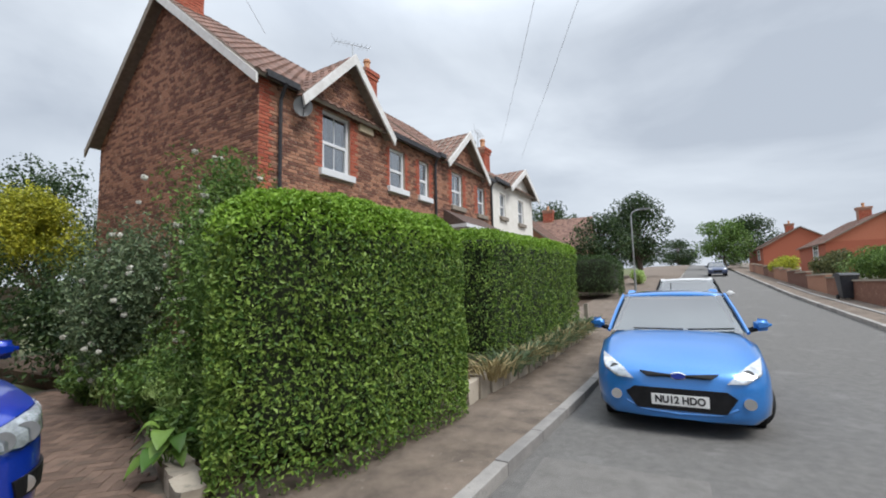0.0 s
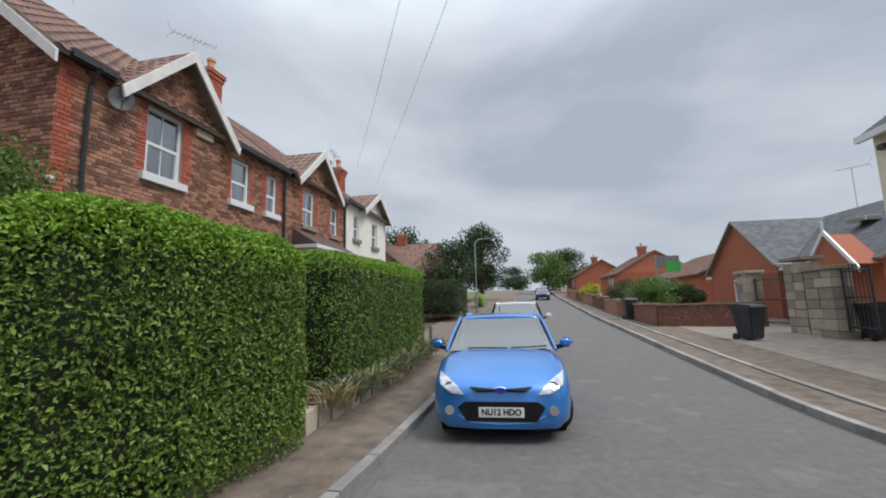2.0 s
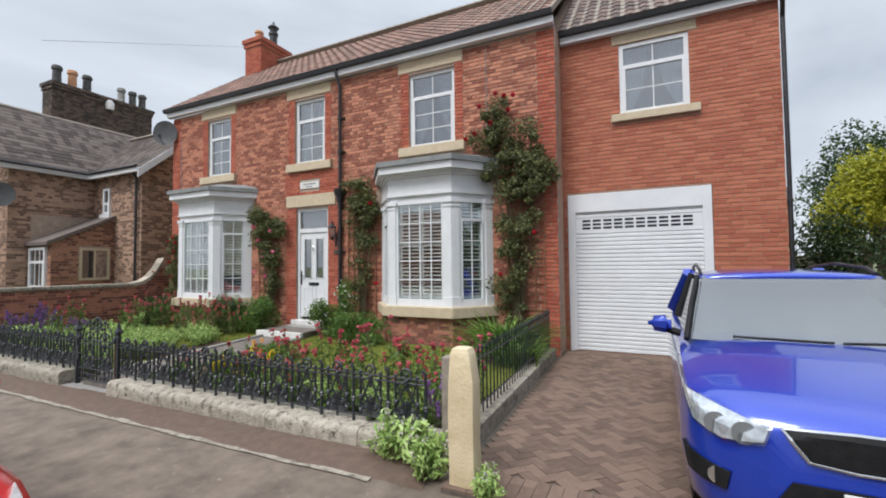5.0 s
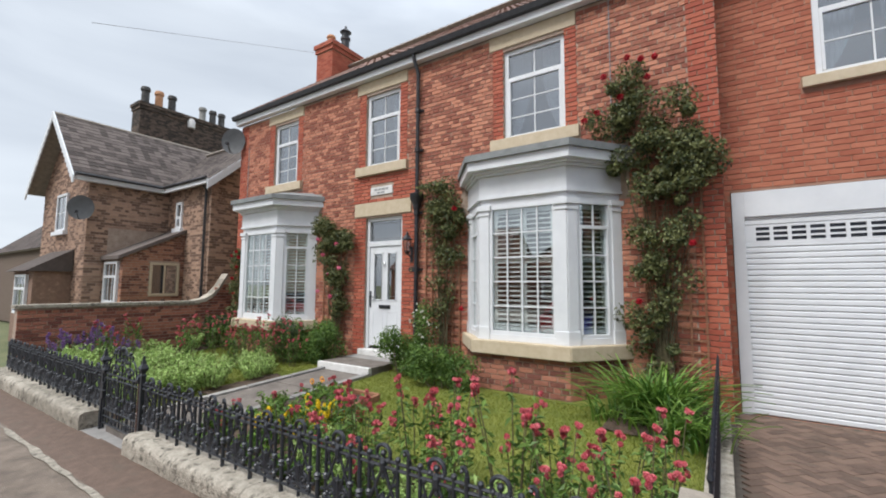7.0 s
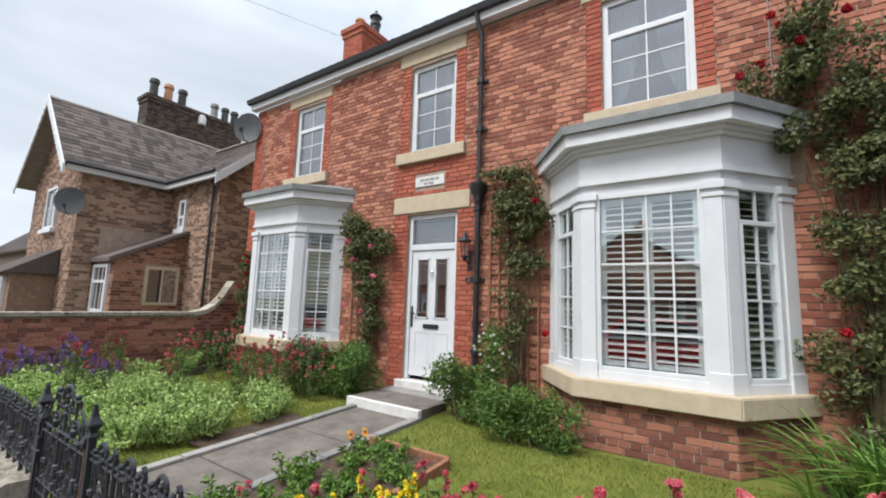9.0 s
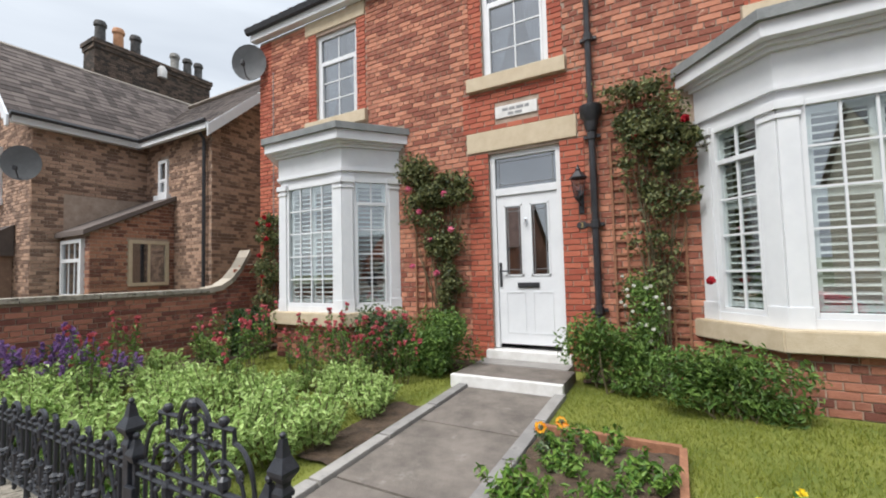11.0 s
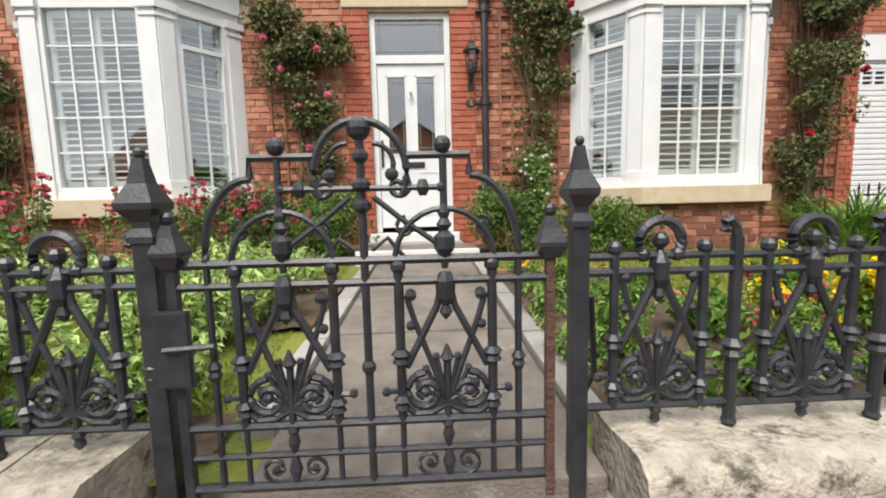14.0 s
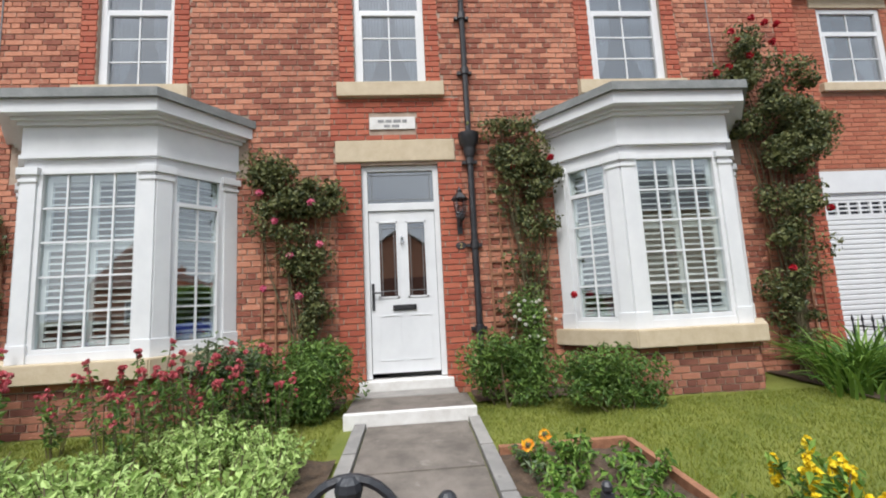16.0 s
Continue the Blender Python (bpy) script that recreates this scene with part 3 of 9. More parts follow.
def free_spans(u0, u1, za, zb, holes):
    spans = [(u0, u1)]
    for h0, h1, hz0, hz1 in holes:
        if zb > hz0 + 0.01 and za < hz1 - 0.01:
            spans = [s for a, b in spans for s in ((a, min(b, h0)), (max(a, h1), b)) if s[1] - s[0] > 0.03]
    return spans


def brick_boxes(u0, u1, z0, z1, holes=(), course=0.076, length=0.227, joint=0.011, seed=1, limit=None, headers=True):
    """Bricks in bond between the holes: rows of (u, u, z, z). limit(z): the span of a gable at that height."""
    rng, rows, k = random.Random(seed), [], 0
    z = z0
    while z < z1 - 0.03:
        zt = min(z + course - joint, z1)
        a, b = limit(zt) if limit else (u0, u1)
        if b - a > 0.05:
            for s0, s1 in free_spans(max(a, u0), min(b, u1), z, zt, holes):
                step = length / 2 if headers and k % 4 == 3 else length
                u = u0 - (length / 2 if k % 2 else 0) - (length / 4 if k % 4 == 3 else 0)
                while u < s1:
                    p, q = max(u, s0), min(u + step - joint, s1)
                    if q - p > 0.025:
                        rows.append((p, q, z, zt))
                    u += step
        z += course
        k += 1
    return rows


def brick_mesh(name, rows, place, depth=0.012, jitter=0.003, seed=2):
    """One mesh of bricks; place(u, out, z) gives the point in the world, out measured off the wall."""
    rng = random.Random(seed)
    v, f = [], []
    for a, b, z0, z1 in rows:
        o = depth + rng.uniform(-jitter, jitter)
        e = [rng.uniform(-0.002, 0.002) for _ in range(4)]
        i = len(v)
        c = 0.003
        v += [place(a + e[0], 0, z0), place(b + e[1], 0, z0), place(b + e[1], 0, z1), place(a + e[0], 0, z1),
              place(a + c + e[0], o, z0 + c + e[2]), place(b - c + e[1], o, z0 + c + e[2]), place(b - c + e[1], o, z1 - c + e[3]), place(a + c + e[0], o, z1 - c + e[3])]
        f += [(i + 4, i + 5, i + 6, i + 7), (i, i + 1, i + 5, i + 4), (i + 1, i + 2, i + 6, i + 5), (i + 2, i + 3, i + 7, i + 6), (i + 3, i, i + 4, i + 7)]
    me = bpy.data.meshes.new(name)
    me.from_pydata(v, [], f)
    return me


def wall_grid(bm, u0, u1, z0, z1, holes, y0, y1):
    """A wall from y0 to y1 with holes through it, as butted blocks."""
    us = sorted({u0, u1, *[h[0] for h in holes], *[h[1] for h in holes]})
    us = [u for u in us if u0 <= u <= u1]
    for a, b in zip(us, us[1:]):
        cuts = sorted((h[2], h[3]) for h in holes if h[0] < (a + b) / 2 < h[1])
        z = z0
        for c0, c1 in cuts:
            if c0 > z:
                box(bm, a, b, y0, y1, z, c0)
            z = max(z, c1)
        if z < z1:
            box(bm, a, b, y0, y1, z, z1)
    return bm


def tiles(name, length, slope, pitch, tile=0.24, course=0.33, wave=0.03, seg=6, drop=0.018):
    """A field of roof tiles: u along the eave, rising towards +y by pitch degrees; each course lies over the one below."""
    v, f = [], []
    ca, sa = math.cos(radians(pitch)), math.sin(radians(pitch))
    rows, n = int(slope / course + 0.999), max(1, int(length / tile))
    for r in range(rows):
        d0, d1 = r * course, min(slope, (r + 1) * course + 0.05)
        for c in range(n):
            u0 = c * length / n
            i = len(v)
            for k in range(seg + 1):
                t = k / seg
                h = wave * math.sin(2 * math.pi * t) * (0.5 if wave else 0) + (0.004 if c % 2 else 0)
                u = u0 + t * length / n
                for d, lift in ((d0, drop + h), (d1, h), (d0, h - 0.012)):
                    v.append((u, d * ca - lift * sa, d * sa + lift * ca))
            for k in range(seg):
                a, b = i + 3 * k, i + 3 * k + 3
                f += [(a, b, b + 1, a + 1), (a + 2, b + 2, b, a)]
    me = bpy.data.meshes.new(name)
    me.from_pydata(v, [], f)
    return me


def sloped(bm, u0, u1, slope, pitch, thick):
    ca, sa = math.cos(radians(pitch)), math.sin(radians(pitch))
    prism(bm, [(0, 0), (slope * ca, slope * sa), (slope * ca + thick * sa, slope * sa - thick * ca), (thick * sa, -thick * ca)], u0, u1, "x")
    return bm


def roof_side(parent, m, length, slope, pitch, tile_mat, flat=False):
    """Deck and tiles of one roof slope, at the eave's start m."""
    deck = part("roof_deck", sloped(B(), 0, length, slope, pitch, 0.08), "wood_grey", parent)
    deck.matrix_basis = m
    t = part("roof_tiles", tiles("roof_tiles", length, slope, pitch, *((0.22, 0.2, 0.0, 1, 0.012) if flat else (0.24, 0.33, 0.035, 6))), tile_mat, parent)
    tagged(t, kind="stuff")
    t.matrix_basis = m
    return deck


# ---- windows ----


def casement(parent, x0, x1, z0, z1, y, cols=2, top=0.28, rows=3, frame_w=0.075, curtain=True, mat="white", glass_mat="pane_sky", bar=0.018):
    """A window facing -y: frame, transom, glazing bars, a pane, and what hangs behind."""
    bm = B()
    d0, d1 = y - 0.03, y + 0.05
    w = frame_w
    box(bm, x0, x0 + w, d0, d1, z0, z1, 0.006)
    box(bm, x1 - w, x1, d0, d1, z0, z1, 0.006)
    box(bm, x0 + w, x1 - w, d0, d1, z0, z0 + w, 0.006)
    box(bm, x0 + w, x1 - w, d0, d1, z1 - w, z1, 0.006)
    zt = z1 - w - top * (z1 - z0)
    if top:
        box(bm, x0 + w, x1 - w, d0 + 0.004, d1, zt - w * 0.5, zt + w * 0.5, 0.005)
        i = w * 0.45
        box(bm, x0 + w, x0 + w + i, d0 - 0.008, d1, z0 + w, zt - w * 0.5, 0.004)
        box(bm, x1 - w - i, x1 - w, d0 - 0.008, d1, z0 + w, zt - w * 0.5, 0.004)
    fr = part("window_frame", bm, mat, parent)
    bars = B()
    for c in range(1, cols):
        x = x0 + w + (x1 - x0 - 2 * w) * c / cols
        box(bars, x - bar / 2, x + bar / 2, y - 0.006, y + 0.022, z0 + w, z1 - w)
    hi = zt - w * 0.5 if top else z1 - w
    for r in range(1, rows):
        z = z0 + w + (hi - z0 - w) * r / rows
        box(bars, x0 + w, x1 - w, y - 0.004, y + 0.02, z - bar / 2, z + bar / 2)
    part("glazing_bar", bars, mat, fr)
    pane = part("pane", box(B(), x0 + w, x1 - w, y + 0.005, y + 0.011, z0 + w, z1 - w), glass_mat, fr)
    pane.visible_shadow = False
    if curtain:
        cm, n = B(), 26
        for s in (0, 1):
            xa, xb = (x0 + w, x0 + w + 0.33 * (x1 - x0)) if s == 0 else (x1 - w - 0.33 * (x1 - x0), x1 - w)
            top_v, low_v = [], []
            for k in range(n + 1):
                x = xa + (xb - xa) * k / n
                yy = y + 0.14 + 0.02 * math.sin(k * 1.7)
                sweep = (k / n if s == 0 else 1 - k / n)
                top_v.append(cm.verts.new((x, yy, z1 - w)))
                low_v.append(cm.verts.new((x, yy, z0 + w + 0.5 * sweep ** 2 * (z1 - z0))))
            for k in range(n):
                cm.faces.new((low_v[k], low_v[k + 1], top_v[k + 1], top_v[k]))
        part("curtain", cm, "curtain", fr, "white net curtain swept aside")
    return fr


# ---- the brick house ----
HX0, HX1, HY, HZ = -13.5, -2.25, 8.15, 6.2
house = thing("brick_house", "old red brick house with white bay windows and front door", "house")
UP = ((-11.95, -11.0), (-8.67, -7.72), (-5.38, -4.30))
WZ0, WZ1 = 4.27, 5.88
BAYS = (-11.46, -4.80)
holes = [(a, b, WZ0, WZ1) for a, b in UP] + [(-8.62, -7.62, 0.42, 3.16)] + [(c - 1.05, c + 1.05, 0.75, 3.2) for c in BAYS]
wall = part("wall", wall_grid(B(), HX0, HX1, -0.1, HZ, holes, HY, HY + 0.28), "mortar", house)
back = B()
box(back, HX0, HX0 + 0.28, HY + 0.28, HY + 6.4, -0.1, HZ)
box(back, HX1 - 0.28, HX1, HY + 0.28, HY + 6.4, -0.1, HZ + 0.02)
box(back, HX0 + 0.28, HX1 - 0.28, HY + 6.1, HY + 6.4, -0.1, HZ)
for xe in (HX0 + 0.003, HX1 - 0.25):
    prism(back, [(HY + 0.3, HZ + 0.02), (HY + 6.1, HZ + 0.02), (HY + 3.2, HZ + 2.4)], xe, xe + 0.247, "x")
part("side_wall", back, "brick_dark", house)
# plain inner surfaces, coloured dark so the rooms look unlit through the glass
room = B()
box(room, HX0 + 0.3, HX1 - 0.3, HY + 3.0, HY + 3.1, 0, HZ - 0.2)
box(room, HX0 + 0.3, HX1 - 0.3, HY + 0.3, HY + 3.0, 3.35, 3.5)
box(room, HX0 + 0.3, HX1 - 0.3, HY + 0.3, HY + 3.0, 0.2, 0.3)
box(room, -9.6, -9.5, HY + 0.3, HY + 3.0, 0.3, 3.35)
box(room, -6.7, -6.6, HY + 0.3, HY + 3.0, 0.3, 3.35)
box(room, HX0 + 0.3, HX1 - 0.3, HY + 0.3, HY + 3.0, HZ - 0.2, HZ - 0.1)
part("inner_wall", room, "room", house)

red_zones = [(HX0, HX0 + 0.34, -0.1, HZ), (HX1 - 0.34, HX1, -0.1, HZ), (-9.0, -7.3, 3.5, 4.07), (-8.93, -8.62, 0.3, 3.2), (-7.62, -7.31, 0.3, 3.2)]
for a, b in UP:
    red_zones += [(a - 0.2, a, WZ0 - 0.2, WZ1 + 0.05), (b, b + 0.2, WZ0 - 0.2, WZ1 + 0.05)]
stone_holes = [(-8.95, -7.38, 3.19, 3.5), (-8.5, -7.88, 3.63, 3.82)] + [(a - 0.24, b + 0.24, 4.07, 4.27) for a, b in UP] + [(a - 0.28, b + 0.2, 5.93, 6.2) for a, b in UP]
no_brick = holes + stone_holes + [(c - 1.42, c + 1.42, 3.05, 3.86) for c in BAYS] + [(c - 1.1, c + 1.1, -0.1, 0.95) for c in BAYS]


def in_zone(r, zones):
    u, z = (r[0] + r[1]) / 2, (r[2] + r[3]) / 2
    return any(a < u < b and c < z < d for a, b, c, d in zones)


face = lambda u, o, z: (u, HY - o, z)
ordinary = brick_boxes(HX0, HX1, 0.0, HZ - 0.02, no_brick + red_zones, seed=3)
red = []
for zn in red_zones:
    red += brick_boxes(zn[0], zn[1], max(0, zn[2]), min(zn[3], HZ - 0.02), no_brick, length=0.227 if zn[1] - zn[0] > 0.25 else 0.2, headers=False, seed=5)
near_bricks = [r for r in ordinary if abs(r[1] - r[0] - 0.216) < 0.002 and -10.0 < r[0] < -6.4 and 1.0 < r[2] < 2.9][:300]
chosen = set(near_bricks)
tagged(part("brickwork", brick_mesh("brickwork", [r for r in ordinary if r not in chosen], face), "brick", house), kind="stuff")
tagged(part("brick_dressing", brick_mesh("brick_dressing", red, face, 0.014, 0.001), "brick_red", house), "smooth red brick quoins", kind="stuff")


def stone(parent, name, x0, x1, y0, y1, z0, z1, mat="buff", bevel=0.012):
    return part(name, box(B(), x0, x1, y0, y1, z0, z1, bevel), mat, parent)


for a, b in UP:
    fr = casement(house, a, b, WZ0, WZ1, HY + 0.08)
    stone(house, "window_sill", a - 0.23, b + 0.23, HY - 0.09, HY + 0.06, 4.08, WZ0 + 0.004)
    stone(house, "lintel", a - 0.27, b + 0.19, HY - 0.025, HY + 0.2, 5.94, 6.19)
stone(house, "lintel", -8.94, -7.39, HY - 0.03, HY + 0.2, 3.2, 3.49)
plaque = stone(house, "name_plaque", -8.49, -7.89, HY - 0.02, HY + 0.1, 3.64, 3.81, "white_old", 0.006)
tagged(plaque, "pale stone plaque with worn lettering")
ink = B()
for x0, x1, z0, z1 in ((-8.38, -8.30, 3.73, 3.77), (-8.28, -8.2, 3.73, 3.77), (-8.18, -8.08, 3.73, 3.77), (-8.06, -8.0, 3.73, 3.77), (-8.30, -8.22, 3.665, 3.70), (-8.2, -8.1, 3.665, 3.70)):
    box(ink, x0, x1, HY - 0.023, HY - 0.018, z0, z1)
part("lettering", ink, "ink_grey", plaque)

# eaves, gutter, roof
fascia = B()
box(fascia, HX0 - 0.1, HX1, HY - 0.16, HY - 0.02, 6.20, 6.33)
part("fascia", fascia, "white", house)
gut = B()
prism(gut, [(HY - 0.27, 6.42), (HY - 0.17, 6.42), (HY - 0.17, 6.32), (HY - 0.24, 6.33)], HX0 - 0.15, HX1, "x")
part("gutter", gut, "black", house)
PITCH, SL = 38, 4.6
roof_side(house, Matrix.Translation((HX0 - 0.12, HY - 0.25, 6.40)), HX1 - HX0 + 0.12, SL, PITCH, "tile_red")
roof_side(house, Matrix.Translation((HX1, HY + 6.75, 6.40)) @ Matrix.Rotation(math.pi, 4, "Z"), HX1 - HX0 + 0.12, SL, PITCH, "tile_red")


def pots(parent, pts, z, mats, h=0.5, r=0.13):
    for (x, y), mt in zip(pts, mats):
        bm = lathe(B(), [(r, 0), (r * 1.05, 0.04), (r * 0.85, 0.08), (r * 0.8, h * 0.75), (r * 1.02, h * 0.8), (r * 1.02, h * 0.9), (r * 0.85, h), (r * 0.6, h)], (x, y, z), 12)
        smooth(part("chimney_pot", bm, mt, parent))


def chimney(parent, x, y, w, d, z0, z1, mat="brick_red", mortar="mortar_new"):
    """A brick stack with a corbelled head."""
    bm = box(B(), x - w / 2, x + w / 2, y - d / 2, y + d / 2, z0, z1 - 0.3)
    box(bm, x - w / 2 - 0.04, x + w / 2 + 0.04, y - d / 2 - 0.04, y + d / 2 + 0.04, z1 - 0.3, z1 - 0.15)
    box(bm, x - w / 2 - 0.08, x + w / 2 + 0.08, y - d / 2 - 0.08, y + d / 2 + 0.08, z1 - 0.15, z1)
    st = part("chimney_stack", bm, mortar, parent)
    rows = brick_boxes(-w / 2, w / 2, z0, z1 - 0.3, seed=8)
    tagged(part("chimney_bricks", brick_mesh("chimney_bricks", rows, lambda u, o, z: (x + u, y - d / 2 - o, z)), mat, st), kind="stuff")
    rows = brick_boxes(-d / 2, d / 2, z0, z1 - 0.3, seed=9)
    v = brick_mesh("chimney_bricks", rows, lambda u, o, z: (x + w / 2 + o, y + u, z))
    tagged(part("chimney_bricks", v, mat, st), kind="stuff")
    v = brick_mesh("chimney_bricks", rows, lambda u, o, z: (x - w / 2 - o, y - u, z))
    tagged(part("chimney_bricks", v, mat, st), kind="stuff")
    head = []
    for k, (gw, za) in enumerate(((0.045, z1 - 0.3), (0.085, z1 - 0.15))):
        hr = brick_boxes(-w / 2 - gw, w / 2 + gw, za, za + 0.15, seed=10 + k)
        tagged(part("corbel_bricks", brick_mesh("corbel_bricks", hr, lambda u, o, z, g=gw: (x + u, y - d / 2 - g - o, z), 0.004), mat, st), kind="stuff")
        hr = brick_boxes(-d / 2 - gw, d / 2 + gw, za, za + 0.15, seed=12 + k)
        tagged(part("corbel_bricks", brick_mesh("corbel_bricks", hr, lambda u, o, z, g=gw: (x + w / 2 + g + o, y + u, z), 0.004), mat, st), kind="stuff")
    return st


chimney(house, -13.0, 11.2, 0.75, 1.3, 7.9, 9.75)
pots(house, [(-13.05, 10.85)], 9.75, ["terracotta"], 0.42, 0.15)
cowl = lathe(B(), [(0.13, 0), (0.14, 0.5), (0.17, 0.52), (0.17, 0.6), (0.12, 0.62), (0.14, 0.78), (0.2, 0.8), (0.05, 0.95), (0.04, 1.02)], (-12.95, 11.4, 9.75), 12)
smooth(part("cowl", cowl, "black", house, "black metal chimney cowl"))

# downpipe with its hopper
pipe = B()
px, py = -7.2, HY - 0.09
tube(pipe, [(px - 0.05, HY - 0.2, 6.35), (px - 0.03, HY - 0.18, 6.2), (px, py, 5.95), (px, py, 3.55)], 0.038, 8)
tube(pipe, [(px, py, 3.25), (px, py, 0.3)], 0.042, 8)
lathe(pipe, [(0.06, 3.2), (0.085, 3.3), (0.085, 3.34), (0.13, 3.4), (0.14, 3.52), (0.12, 3.53), (0.115, 3.44), (0.02, 3.44)], (px, py, 0), 10)
for z in (5.2, 4.4, 3.15, 2.05, 1.0):
    lathe(pipe, [(0.045, z - 0.05), (0.056, z - 0.045), (0.056, z + 0.045), (0.045, z + 0.05)], (px, py, 0), 8)
    box(pipe, px - 0.1, px + 0.1, py + 0.03, HY, z - 0.02, z + 0.02)
smooth(part("downpipe", pipe, "black", house, "black cast iron downpipe with hopper head"))
wire = B()
tube(wire, [(-3.6, HY - 0.02, 6.2), (-3.6, HY - 0.02, 4.4), (-3.59, HY - 0.02, 0.4)], 0.008, 5)
part("cable", wire, "cable", house)
wire = B()
tube(wire, [(-13.1, HY - 0.02, 5.5), (-13.1, HY - 0.02, 0.6)], 0.008, 5)
part("cable", wire, "cable", house)

# front door
door = B()
box(door, -8.62, -8.55, HY + 0.05, HY + 0.13, 0.44, 3.16, 0.006)
box(door, -7.69, -7.62, HY + 0.05, HY + 0.13, 0.44, 3.16, 0.006)
box(door, -8.55, -7.69, HY + 0.05, HY + 0.13, 3.09, 3.16, 0.006)
box(door, -8.55, -7.69, HY + 0.05, HY + 0.13, 2.56, 2.66, 0.006)
d_frame = part("door_frame", door, "white", house)
leaf_bm = wall_grid(B(), -8.545, -7.695, 0.50, 2.555, [(-8.42, -8.2, 1.45, 2.4), (-8.05, -7.83, 1.45, 2.4)], HY + 0.075, HY + 0.12)
for a in (-8.42, -8.05):
    for q in ((a - 0.02, a, 1.43, 2.42), (a + 0.22, a + 0.24, 1.43, 2.42), (a - 0.02, a + 0.24, 1.43, 1.45), (a - 0.02, a + 0.24, 2.4, 2.42)):
        box(leaf_bm, q[0], q[1], HY + 0.065, HY + 0.075, q[2], q[3])
for a in (-8.44, -8.06):
    for q in ((a, a + 0.01, 0.66, 1.2), (a + 0.26, a + 0.27, 0.66, 1.2), (a, a + 0.27, 0.65, 0.66), (a, a + 0.27, 1.2, 1.21)):
        box(leaf_bm, q[0], q[1], HY + 0.068, HY + 0.075, q[2], q[3])
door_1 = part("front_door", leaf_bm, "white", house, "white panelled front door with two narrow glazed lights")
for a in (-8.42, -8.05):
    g = part("door_light", box(B(), a, a + 0.22, HY + 0.09, HY + 0.1, 1.45, 2.4), "pane_sky", door_1)
    g.visible_shadow = False
    ld = B()
    for dx in (0.03, 0.19):
        box(ld, a + dx - 0.004, a + dx + 0.004, HY + 0.084, HY + 0.089, 1.45, 2.4)
    for zz in (1.52, 2.33):
        box(ld, a, a + 0.22, HY + 0.083, HY + 0.089, zz - 0.004, zz + 0.004)
    part("leading", ld, "grey_plastic", door_1)
tg = part("transom_light", box(B(), -8.55, -7.69, HY + 0.09, HY + 0.1, 2.66, 3.09), "pane_sky", house)
tg.visible_shadow = False
ld = B()
for xx in (-8.5, -7.74):
    box(ld, xx - 0.004, xx + 0.004, HY + 0.084, HY + 0.089, 2.66, 3.09)
for zz in (2.71, 3.04):
    box(ld, -8.55, -7.69, HY + 0.083, HY + 0.089, zz - 0.004, zz + 0.004)
part("leading", ld, "grey_plastic", house)
lb = B()
box(lb, -8.27, -7.97, HY + 0.055, HY + 0.075, 1.27, 1.34, 0.006)
box(lb, -8.25, -7.99, HY + 0.05, HY + 0.056, 1.285, 1.325, 0.003)
part("letter_box", lb, "black", door_1, "dark letter box flap")
hd = B()
box(hd, -8.53, -8.495, HY + 0.06, HY + 0.075, 1.28, 1.62, 0.006)
tube(hd, [(-8.512, HY + 0.06, 1.5), (-8.512, HY + 0.02, 1.5), (-8.44, HY + 0.015, 1.5), (-8.4, HY + 0.02, 1.497)], 0.011, 8)
part("door_handle", hd, "black", door_1, "black lever handle")
kn = B()
ball(kn, (-8.125, HY + 0.06, 2.2), 0.025)
tube(kn, [(-8.125, HY + 0.055, 2.2), (-8.15, HY + 0.05, 2.14), (-8.125, HY + 0.048, 2.1), (-8.1, HY + 0.05, 2.14), (-8.125, HY + 0.055, 2.2)], 0.008, 6)
part("door_knocker", kn, "chrome", door_1, "small chrome door knocker")
stone(house, "threshold", -8.7, -7.55, HY - 0.1, HY + 0.3, 0.3, 0.43, "white_old")
stone(house, "threshold", -8.72, -7.53, HY - 0.42, HY - 0.1, 0.18, 0.322, "concrete")


